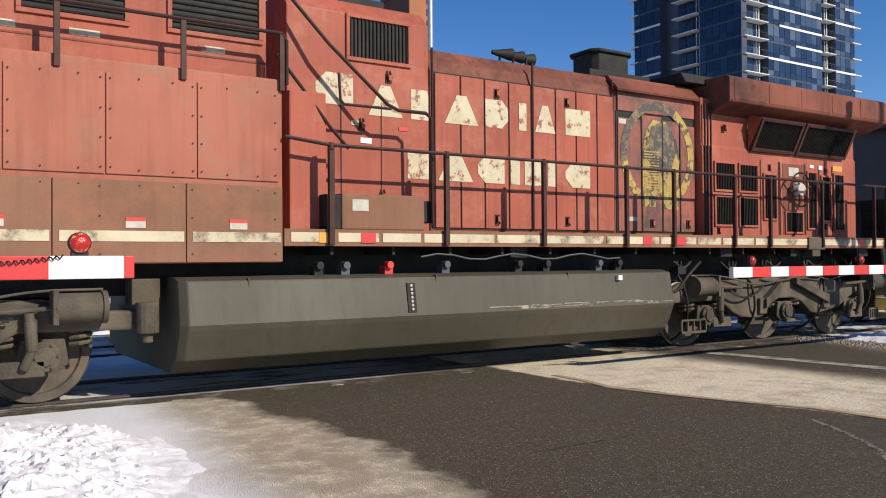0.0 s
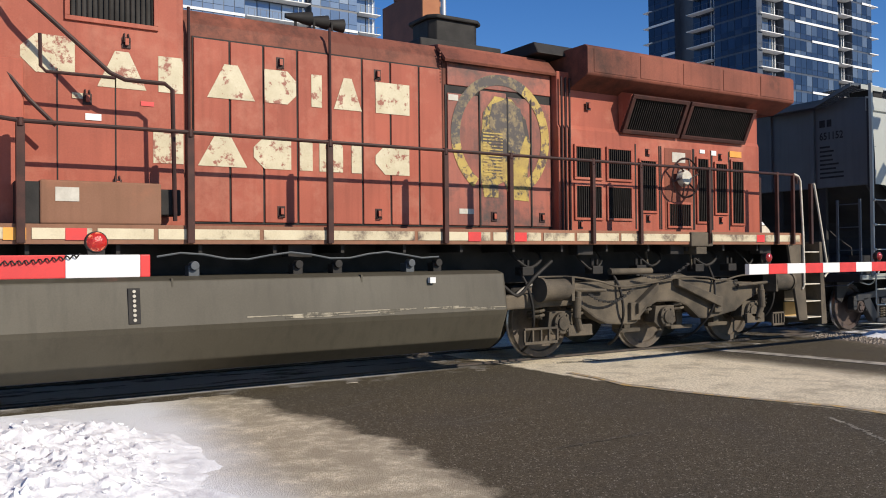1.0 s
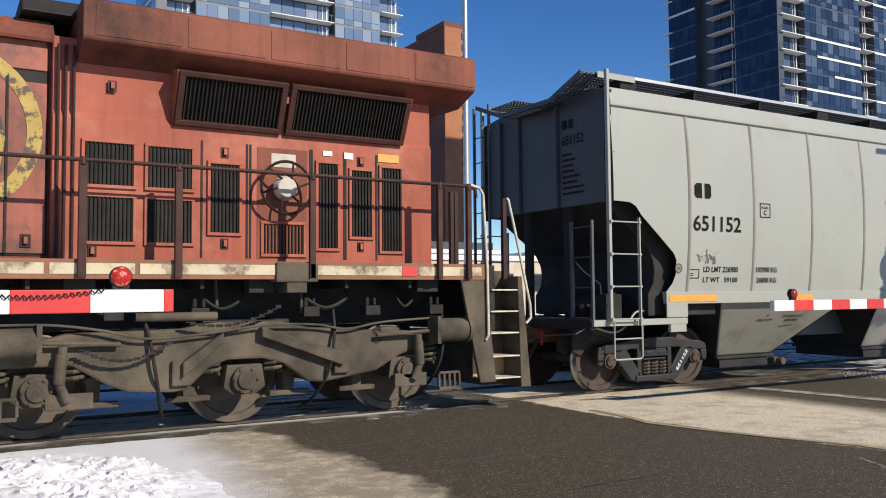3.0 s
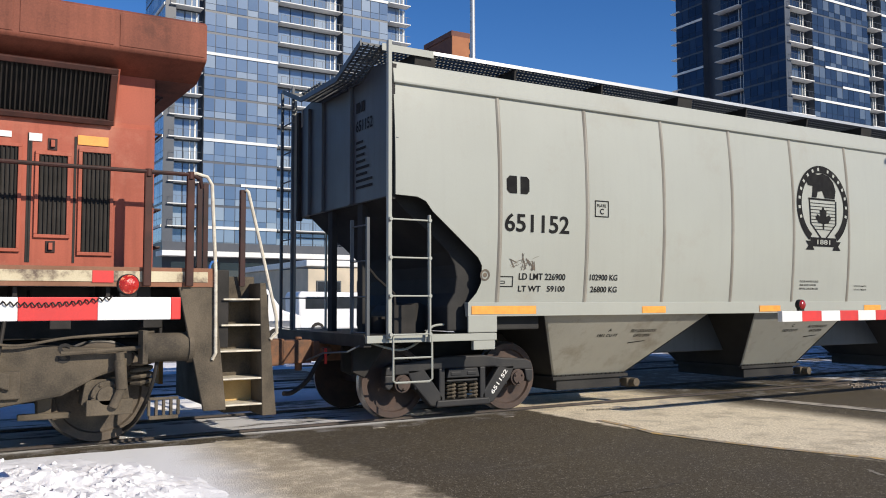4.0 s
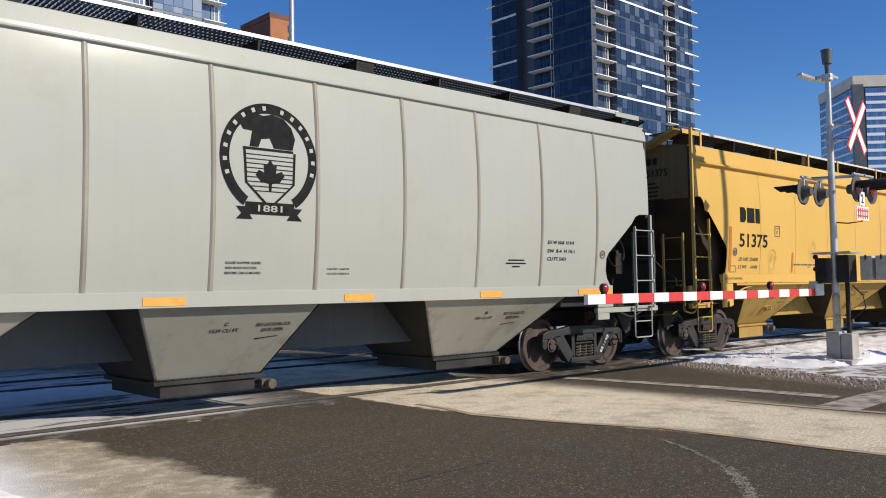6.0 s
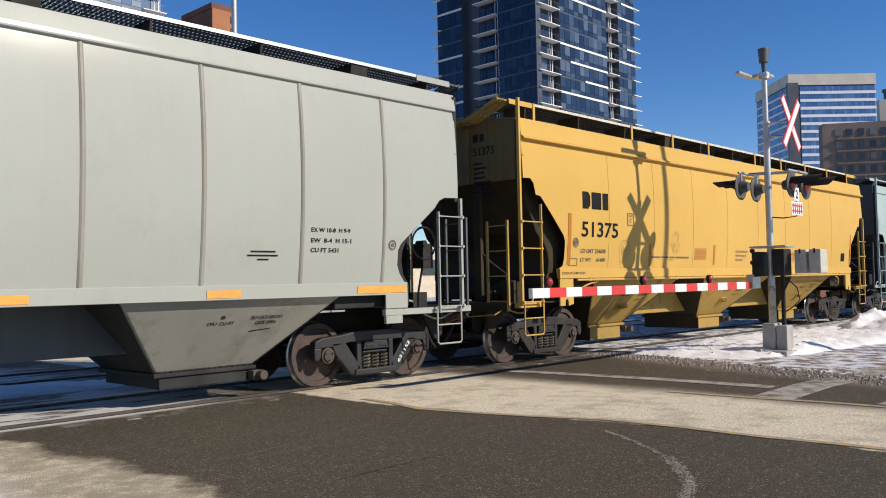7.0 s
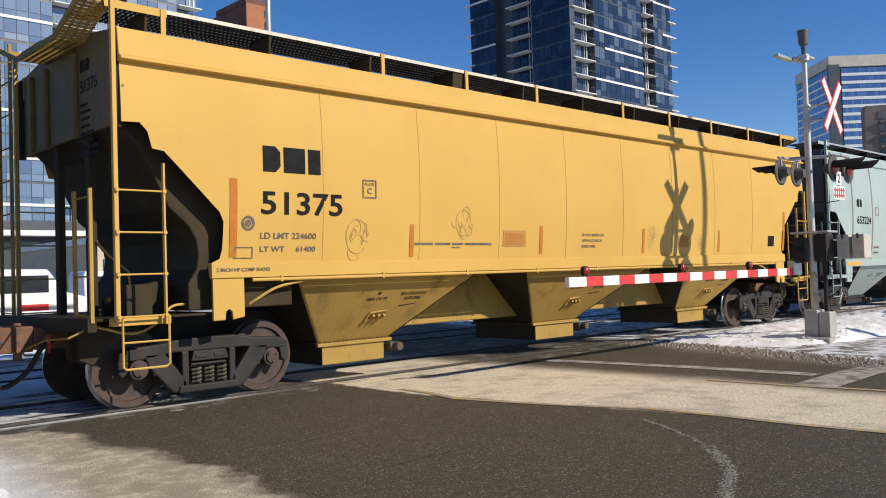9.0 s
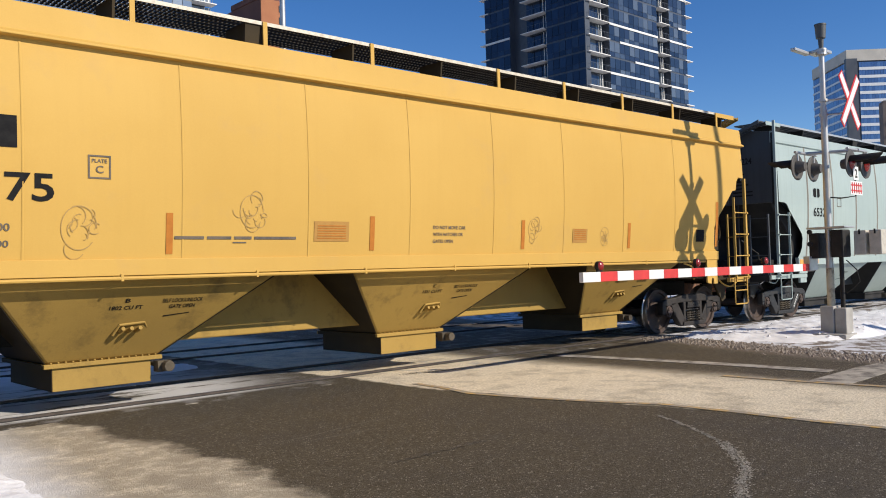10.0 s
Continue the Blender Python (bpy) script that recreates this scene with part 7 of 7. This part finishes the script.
for pts in ([(3.14, -1.8), (4.38, -1.34), (6.11, -0.9)], [(3.6, -2.89), (4.61, -2.48)], [(4.18, -4.1), (5.24, -3.91), (6.97, -3.46)], [(4.16, -5.5), (4.77, -5.47), (5.43, -5.45)]):
    crack(pts, 0.012, SCRATCH, "thin pale scratch on the asphalt")
for k in range(6):
    x = 2.6 + 1.9 * k
    tagged(part("joint_mark", box(B(), x, x + 0.16, -1.32, -1.28, -0.03, -0.024), LINE_W), "pale crossing panel joint", "joint", kind="structure")

# ---- behind the tracks ----
BEIGE = mat("beige stucco", (0.55, 0.47, 0.36), (0.46, 0.4, 0.31), 0.85, scale=1.5, bump=0.2)
NAVY = mat("dark blue cladding", (0.03, 0.038, 0.056), (0.045, 0.052, 0.068), 0.5, scale=0.8, bump=0.05)
VAN_WHITE = mat("white vehicle paint", (0.75, 0.76, 0.78), (0.65, 0.66, 0.68), 0.3, scale=2, bump=0.02, coat=0.3)
BLUE = mat("blue paint", (0.04, 0.16, 0.45), (0.03, 0.12, 0.36), 0.4, scale=3, bump=0.02)
DARK_GLASS = mat("dark window glass", (0.02, 0.025, 0.03), (0.03, 0.035, 0.045), 0.08, scale=2, bump=0)


def low_building(x0, x1, y0, y1, h, wall, label, bays):
    b = thing("low_building", label, "building")
    part("wall", box(B(), x0, x1, y0, y1, -0.1, h), wall, b, bev=0.05)
    part("parapet", box(B(), x0 - 0.15, x1 + 0.15, y0 - 0.15, y1, h, h + 0.35), WHITE, b, "snowy parapet", bev=0.05)
    w = (x1 - x0) / bays
    for k in range(bays):
        x = x0 + w * (k + 0.2)
        fr = B()
        box(fr, x, x + w * 0.6, y0 - 0.06, y0 - 0.02, h * 0.45, h * 0.78)
        win = part("window", fr, GREY_DARK, b, bev=0.01)
        part("pane", box(B(), x + 0.08, x + w * 0.6 - 0.08, y0 - 0.075, y0 - 0.062, h * 0.45 + 0.08, h * 0.78 - 0.08), DARK_GLASS, win)
    return b


low_building(17.5, 40, 34, 46, 3.6, BEIGE, "low beige shop building with dark windows", 9)
low_building(9.2, 13.2, 60, 72, 8.0, NAVY, "dark blue clad low building", 3)
low_building(-2, 8.4, 66, 80, 5.4, NAVY, "dark low building with snowy parapet", 5)
low_building(47, 90, 52, 64, 5.0, BEIGE, "low beige building behind the crossing", 12)


def parked_van(x, y, label, paint):
    v = thing("parked_van", label, "van", (x, y, -0.03))
    bm = B()
    prism(bm, [(-2.4, 0.35), (2.4, 0.35), (2.45, 1.1), (1.75, 1.3), (1.2, 2.05), (-2.35, 2.1), (-2.45, 1.9)], "y", -0.9, 0.9)
    body = part("body", bm, paint, v, bev=0.08)
    part("side_window", box(B(), -2.1, 1.2, -0.915, -0.9, 1.3, 1.85), DARK_GLASS, body)
    for xx in (-1.5, 1.5):
        bm = B()
        cyl(bm, (xx, -0.92, 0.34), (xx, -0.7, 0.34), 0.34, 20)
        w = part("wheel", bm, BLACKISH, v, bev=0.02)
        part("rim", cyl(B(), (xx, -0.93, 0.34), (xx, -0.9, 0.34), 0.2, 16), GALV, w)
    return v


parked_van(8.6, 19, "white parked van with dark windows", VAN_WHITE)
parked_van(16.4, 27, "white parked van beside a low building", VAN_WHITE)
for x, y, m in ((12.1, 13, BLUE), (6.1, 12, BLUE)):
    p = thing("marker_post", "thin blue marker post in the snow", "post", (x, y, 0))
    part("pole", tube(B(), [(0, 0, -0.05), (0, 0, 2.5), (0.05, 0, 2.6), (0.2, 0, 2.65)], 0.035, 8), m, p, smooth=True)
for x, y, w in ((11.2, 12.5, 0.55), (13.5, 13.5, 0.5), (15.0, 13.5, 0.5)):
    p = thing("notice_board", "white notice board on a post", "sign", (x, y, 0))
    part("post", cyl(B(), (0, 0.04, -0.05), (0, 0.04, 1.9), 0.03, 8), GALV, p)
    part("panel", box(B(), -w / 2, w / 2, -0.02, 0.0, 0.9, 2.1), WHITE, p, bev=0.01)
    for k in range(4):
        part("writing_bar", box(B(), -w * 0.35, w * (0.35 - 0.1 * (k % 2)), -0.026, -0.021, 1.2 + 0.2 * k, 1.25 + 0.2 * k), INK_SOFT, p)
gate_arm(-1.5, 6.5, 7.0, 1.05, 0.13, 0.5, ((1.0, False),), "red and white striped gate arm behind the tracks")
far_post = thing("gate_post", "grey post of the gate behind the tracks", "gate post", (-1.7, 7.0, 0))
part("pole", cyl(B(), (0, 0, -0.05), (0, 0, 2.2), 0.07, 14), GALV, far_post, smooth=True)
part("mechanism_box", box(B(), -0.25, 0.25, -0.2, 0.2, 0.8, 1.4), BLACKISH, far_post, bev=0.03)
flag = thing("light_pole", "tall pale steel light pole behind the train", "pole", (21.6, 23.2, 0))
part("pole", cyl(B(), (0, 0, -0.05), (0, 0, 22), 0.16, 14, 0.11), GALV, flag, smooth=True)
bench = thing("orange_barrier", "low orange traffic barrier", "barrier", (2.9, 6.2, 0))
part("panel", box(B(), -0.8, 0.8, -0.03, 0.03, 0.45, 0.62), ORANGE, bench, bev=0.01)
for xx in (-0.7, 0.7):
    part("leg", box(B(), xx - 0.04, xx + 0.04, -0.15, 0.15, -0.04, 0.45), ORANGE_RED, bench, bev=0.01)


# ---- the city ----
def pane_material(name, tones, rough=0.08, metal=0.55):
    m = bpy.data.materials.new(name)
    m.use_nodes = True
    n, l = m.node_tree.nodes, m.node_tree.links
    b = n["Principled BSDF"]
    b.inputs["Roughness"].default_value, b.inputs["Metallic"].default_value = rough, metal
    g = n.new("ShaderNodeNewGeometry")
    r = n.new("ShaderNodeValToRGB")
    r.color_ramp.interpolation = "CONSTANT"
    r.color_ramp.elements[0].color = (*tones[0], 1)
    r.color_ramp.elements[1].position, r.color_ramp.elements[1].color = 1.0 / len(tones), (*tones[1], 1)
    for k in range(2, len(tones)):
        e = r.color_ramp.elements.new(k / len(tones))
        e.color = (*tones[k], 1)
    l.new(g.outputs["Random Per Island"], r.inputs[0])
    l.new(r.outputs[0], b.inputs["Base Color"])
    return m


# west face panes: the shade on that side is put into their tones
GLASS_BLUE_SHADED = pane_material("shade-darkened blue tower glass", [(0.02, 0.032, 0.058), (0.025, 0.04, 0.068), (0.016, 0.026, 0.046), (0.034, 0.046, 0.068), (0.02, 0.03, 0.052)])
GLASS_MIX = pane_material("mixed tower glass", [(0.17, 0.23, 0.32), (0.21, 0.27, 0.35), (0.15, 0.21, 0.3), (0.29, 0.34, 0.39), (0.19, 0.25, 0.33), (0.12, 0.175, 0.26)], 0.12, 0.3)
GLASS_DEEP = pane_material("deep shade-darkened blue tower glass", [(0.035, 0.055, 0.09), (0.15, 0.18, 0.21), (0.05, 0.075, 0.115), (0.028, 0.044, 0.075), (0.09, 0.12, 0.16), (0.04, 0.06, 0.1)], 0.1, 0.45)
GLASS_OFFICE = pane_material("office strip glass", [(0.12, 0.2, 0.34), (0.15, 0.24, 0.38), (0.1, 0.17, 0.3)])
GLASS_HOME = pane_material("apartment windows", [(0.04, 0.045, 0.05), (0.07, 0.075, 0.08), (0.16, 0.15, 0.14), (0.05, 0.055, 0.06)], 0.15, 0.2)
SLAB = mat("white slab edge", (0.7, 0.7, 0.69), (0.6, 0.6, 0.59), 0.7, scale=0.3, fine=4, bump=0.0)
MULLION = mat("dark tower frame", (0.035, 0.045, 0.065), (0.05, 0.06, 0.08), 0.4, scale=0.3, fine=4, bump=0)
BRICK = mat("dark red brick", (0.17, 0.07, 0.05), (0.12, 0.055, 0.045), 0.85, scale=0.2, fine=3, bump=0)
TAN = mat("tan precast", (0.52, 0.4, 0.23), (0.46, 0.35, 0.2), 0.85, scale=0.2, fine=3, bump=0)
PALE = mat("pale precast", (0.5, 0.47, 0.42), (0.42, 0.4, 0.36), 0.85, scale=0.2, fine=3, bump=0)
BROWN = mat("brown grey precast", (0.19, 0.155, 0.135), (0.15, 0.125, 0.11), 0.85, scale=0.2, fine=3, bump=0)
OFFICE_WHITE = mat("pale office spandrel", (0.62, 0.64, 0.66), (0.55, 0.57, 0.6), 0.5, scale=0.1, fine=3, bump=0)
GREEN_PANE = mat("green balcony glass", (0.1, 0.16, 0.13), (0.07, 0.11, 0.09), 0.2, scale=0.3, fine=4, bump=0)


def facade(parent, corner, along, out, length, z0, storeys, high, columns, panes, seed, band):
    """One face of a tower: columns are (start, end, kind) as shares of its length."""
    rng = random.Random(seed)
    c, u, n = Vector((*corner, 0)), Vector((*along, 0)), Vector((*out, 0))

    def block(bm, a, b, d0, d1, za, zb):
        v = [bm.verts.new(c + u * p + n * q + Vector((0, 0, r))) for p in (a, b) for q in (d0, d1) for r in (za, zb)]
        for f in ((0, 1, 3, 2), (4, 6, 7, 5), (0, 4, 5, 1), (2, 3, 7, 6), (0, 2, 6, 4), (1, 5, 7, 3)):
            bm.faces.new([v[i] for i in f])

    pb, sb, db, wb = B(), [], B(), B()
    for s0, s1, kind in columns:
        a, b = s0 * length, s1 * length
        for k in range(storeys):
            z = z0 + k * high
            if kind == "glass" or kind == "plain":
                m = max(1, round((b - a) / 1.5))
                for j in range(m):
                    block(pb, a + (b - a) * j / m + 0.05, a + (b - a) * (j + 1) / m - 0.05, 0.0, 0.08, z + 1.0, z + high - 0.25)
                    block(pb, a + (b - a) * j / m + 0.05, a + (b - a) * (j + 1) / m - 0.05, 0.0, 0.06, z + 0.1, z + 0.95)
                if kind == "glass" and (k % band == 0 or rng.random() < 0.25):
                    st = a if k % band == 0 else a + (b - a) * rng.choice((0.2, 0.5))
                    bm = B()
                    block(bm, st, b, 0.08, 0.22, z - 0.22, z + 0.16)
                    part("floor_band", bm, SLAB, parent, "white floor band")
            elif kind == "spur":
                bm = B()
                block(bm, a, b, -1.6, 0.3, z - 0.1, z + 0.06)
                part("balcony", bm, SLAB, parent, "white balcony slab")
            elif kind == "balcony":
                bm = B()
                block(bm, a - 0.2, b + 0.1, -1.3, 0.45, z - 0.08, z + 0.05)
                part("balcony", bm, SLAB, parent, "white balcony slab")
                m = max(1, round((b - a) / 2.0))
                for j in range(m):
                    block(pb, a + (b - a) * j / m + 0.08, a + (b - a) * (j + 1) / m - 0.08, -1.3, -1.2, z + 0.2, z + high - 0.3)
                block(wb, b - 0.55, b - 0.35, -1.2, -1.1, z + 0.1, z + high - 0.3)
                block(wb, b - 1.2, b - 1.08, -1.2, -1.1, z + 0.1, z + high - 0.3)
                for j in range(int((b - a) / 0.9) + 1):
                    block(db, a + 0.9 * j, a + 0.9 * j + 0.05, 0.38, 0.42, z + 0.1, z + 1.05)
                block(db, a, b, 0.38, 0.42, z + 1.05, z + 1.1)
    tagged(part("window_panes", pb, panes, parent, "glass window panes"), kind="stuff")
    if wb.verts:
        tagged(part("door_frames", wb, SLAB, parent, "white balcony door frames"), kind="stuff")
    else:
        wb.free()
    if db.verts:
        tagged(part("balcony_rail", db, MULLION, parent, "thin dark balcony rails"), kind="stuff")
    else:
        db.free()


def tower(label, x0, x1, y0, y1, h, high, west, south, panes_w, panes_s, body, seed, band=3, recess=1.35):
    t = thing("tower_block", label, "building")
    part("wall", box(B(), x0 + recess, x1 - recess, y0 + recess, y1 - recess, -0.1, h), body, t)
    part("roof", box(B(), x0, x1, y0, y1, h, h + 1.2), body, t)
    n = int(h / high)
    for cols, corner, along, out, length, panes, sd in ((west, (x0, y1), (0, -1), (-1, 0), y1 - y0, panes_w, seed), (south, (x0, y0), (1, 0), (0, -1), x1 - x0, panes_s, seed + 7)):
        for s0, s1, kind in cols:
            if kind in ("glass", "plain"):
                c, u, o = Vector((*corner, 0)), Vector((*along, 0)), Vector((*out, 0))
                bm = B()
                p, q = c + u * (s0 * length), c + u * (s1 * length) - o * recess * 1.02
                box(bm, min(p.x, q.x), max(p.x, q.x), min(p.y, q.y), max(p.y, q.y), -0.1, h)
                part("frame_bay", bm, body, t)
        facade(t, corner, along, out, length, 0.0, n, high, cols, panes, sd, band)
    return t


# blue glass tower over the far end of the train
tower("dark blue glass apartment tower with white balcony slabs", 119.6, 152.8, 80.0, 104.2, 88, 3.0,
      [(0.0, 0.27, "glass"), (0.40, 0.62, "balcony"), (0.64, 1.0, "plain"), (-0.05, 0.04, "spur")], [(0.02, 0.2, "balcony"), (0.21, 0.68, "glass"), (0.70, 0.80, "balcony"), (0.81, 1.0, "glass"), (0.97, 1.055, "spur")], GLASS_BLUE_SHADED, GLASS_DEEP, MULLION, 3)
# glass tower behind the locomotive
tower("blue and grey glass apartment tower with balconies", 24.6, 62.0, 104.4, 117.6, 78, 3.0,
      [(0.0, 1.0, "glass")], [(0.02, 0.13, "balcony"), (0.14, 0.42, "glass"), (0.43, 0.68, "balcony"), (0.69, 0.89, "glass"), (0.90, 0.99, "balcony")], GLASS_MIX, GLASS_MIX, MULLION, 11, 4)
pod = thing("podium_building", "grey glass podium with a white snow-lined canopy", "building")
part("wall", box(B(), 22, 70, 92, 104, -0.1, 9), NAVY, pod)
part("canopy", box(B(), 21.5, 70.5, 89.5, 93, 7.2, 7.8), SLAB, pod, "white canopy edge")
for k in range(16):
    part("window", box(B(), 23 + 2.9 * k, 25.4 + 2.9 * k, 91.9, 91.99, 1.0, 6.6), GLASS_HOME, pod)

bt = thing("tower_block", "dark red brick tower with a sunlit orange side", "building")
part("wall", box(B(), 113.5, 118.5, 177.4, 199, -0.1, 72), BRICK, bt)
# sunlight on this face is put into a brighter brick colour
part("wall", box(B(), 113.4, 120.2, 177.0, 177.4, -0.1, 72), mat("sunlit copy of the red brick", (0.36, 0.15, 0.07), (0.3, 0.12, 0.06), 0.85, scale=0.2, fine=3, bump=0), bt, "brick face painted sunlit orange")
part("parapet", box(B(), 113.2, 120.4, 177, 192, 72, 73.4), BRICK, bt)
for k in range(22):
    part("window", box(B(), 118.6, 120.4, 176.9, 177.0, 4 + 3.1 * k, 5.8 + 3.1 * k), GLASS_HOME, bt)

# tan tower with a domed roof
dt = thing("tower_block", "tan tower with stacked balconies and a pale domed roof", "building")
cx, cy, hw = 39.0, 240.0, 9.8
part("wall", box(B(), cx - hw, cx + hw, cy - hw, cy + hw, -0.1, 44), TAN, dt)
part("wall", box(B(), cx - hw * 0.8, cx + hw * 0.8, cy - hw * 0.8, cy + hw * 0.8, 44, 50), PALE, dt, "set-back upper storeys")
bm = B()
for k, (z, s) in enumerate(((44, 1.02), (46.2, 0.98), (48.4, 0.94), (50.2, 0.86))):
    box(bm, cx - hw * s, cx + hw * s, cy - hw * s, cy + hw * s, z, z + 0.6)
tagged(part("terrace", bm, PALE, dt, "pale terrace edges"), kind="stuff")
bm = B()
cyl(bm, (cx, cy, 50.8), (cx, cy, 54.2), hw * 0.85, 8, hw * 0.25)
part("roof", bm, SLAB, dt, "pale pitched roof")
bm = B()
cyl(bm, (cx, cy, 54.0), (cx, cy, 56.0), 1.2, 8)
cyl(bm, (cx, cy, 56.0), (cx, cy, 57.2), 1.4, 8, 0.2)
part("cupola", bm, GREEN_PANE, dt, "small green cupola")
for s0, s1 in ((-0.55, -0.25), (0.3, 0.6)):
    bm = B()
    box(bm, cx + hw * s0, cx + hw * s1, cy - hw - 0.4, cy - hw - 0.02, 4, 43)
    part("balcony_bay", bm, GREEN_PANE, dt, "dark balcony bay")
bm, bw = B(), B()
for k in range(13):
    z = 4 + 3.05 * k
    for s0, s1 in ((-0.55, -0.25), (0.3, 0.6)):
        box(bm, cx + hw * s0 - 0.2, cx + hw * s1 + 0.2, cy - hw - 1.2, cy - hw, z, z + 0.5)
    for s in (-0.92, -0.8, -0.68, -0.15, 0.0, 0.14, 0.72, 0.84):
        box(bw, cx + hw * s, cx + hw * s + 0.7, cy - hw - 0.68 if abs(s) < 0.2 else cy - hw - 0.1, cy - hw - 0.02, z + 0.8, z + 2.3)
tagged(part("balcony_front", bm, PALE, dt, "pale balcony fronts"), kind="stuff")
tagged(part("window_panes", bw, GLASS_HOME, dt, "small windows"), kind="stuff")
part("pilaster", box(B(), cx - 2.2, cx + 2.4, cy - hw - 0.6, cy - hw - 0.1, -0.1, 43), PALE, dt, "pale middle bay")

# striped office tower and brown apartment block at the far end of the street
ot = thing("office_tower", "office tower striped with blue glass and pale floors", "building")
ot.location, ot.rotation_euler = (391.4, 141.7, 0), (0, 0, radians(-45))
ox0, ox1, oy0, oy1, oh = 0.0, 40.0, 0.0, 38.0, 94.0
part("wall", box(B(), ox0, ox1, oy0, oy1, -0.1, oh), NAVY, ot)
part("wall", box(B(), ox0 - 0.5, ox1 + 0.5, oy0 - 0.5, oy1, oh - 5, oh), PALE, ot, "blank pale top storey")
part("corner_slot", box(B(), ox0 - 0.9, ox0 + 4, oy0 - 0.9, oy0 + 1, -0.1, oh - 4), MULLION, ot)
bg = B()
for k in range(24):
    z = 2 + 3.6 * k
    part("spandrel", box(B(), ox0 + 5, ox1 + 0.3, oy0 - 0.4, oy0, z, z + 1.3), OFFICE_WHITE, ot, "pale floor strip")
    part("spandrel", box(B(), ox0 - 0.4, ox0, oy0 + 2, oy1, z, z + 0.9), OFFICE_WHITE, ot)
    for j in range(26):
        w = (ox1 - ox0 - 5) / 26
        box(bg, ox0 + 5 + w * j, ox0 + 5 + w * (j + 0.94), oy0 - 0.2, oy0 - 0.02, z + 1.3, z + 3.6)
    for j in range(13):
        box(bg, ox0 - 0.2, ox0 - 0.02, oy0 + 2 + 2.7 * j, oy0 + 2 + 2.7 * j + 2.5, z + 0.9, z + 3.6)
tagged(part("window_panes", bg, GLASS_OFFICE, ot, "blue office windows"), kind="stuff")
at = thing("apartment_block", "brown concrete apartment block with rows of windows", "building")
at.location, at.rotation_euler = (188.6, 55.8, 0), (0, 0, radians(-58))
ax0, ax1, ay0, ay1, ah = 0.0, 72.0, 0.0, 4.0, 34.0
part("wall", box(B(), ax0, ax1, ay0, ay1, -0.1, ah), BROWN, at)
part("roof_house", box(B(), ax0 + 12, ax1, ay0 + 2, ay1, ah, ah + 5), PALE, at, "pale roof house")
part("corner_wall", box(B(), ax0 - 0.2, ax0 + 1.0, ay0 - 0.2, ay0 + 3, -0.1, ah - 0.6), BROWN, at, "blank corner wall")
bg = B()
for k in range(12):
    for j in range(30):
        x, z = ax0 + 2.4 + 2.3 * j, 1.5 + 2.65 * k
        box(bg, x, x + 1.2, ay0 - 0.12, ay0 - 0.02, z + 0.6, z + 2.0)
    part("balcony", box(B(), ax0 + 2.5, ax1, ay0 - 0.7, ay0, 1.2 + 2.65 * k, 1.55 + 2.65 * k), BROWN, at)
tagged(part("window_panes", bg, GLASS_HOME, at, "rows of windows"), kind="stuff")
dk = thing("tower_block", "dark distant office tower", "building")
part("wall", box(B(), 560, 640, 140, 150, -0.1, 112), MULLION, dk)
part("parapet", box(B(), 559, 641, 139.5, 150.5, 112, 114), MULLION, dk)
TRAIN = [(loco, LX), (grey, GX), (yellow, YX), (third, ZX)]


# ---- what moves ----
def motions():
    times = [0.5 * k for k in range(21)]
    for car, x0 in TRAIN:
        walk(car, [(t, pose(x0 - gone(t), 0, 0)) for t in times])
    for w, r in WHEELS:
        p = w.location.copy()
        walk(w, [(t, Matrix.Translation(p) @ Matrix.Rotation(-gone(t) / r, 4, "Y")) for t in [0.125 * k for k in range(81)]])


motions()
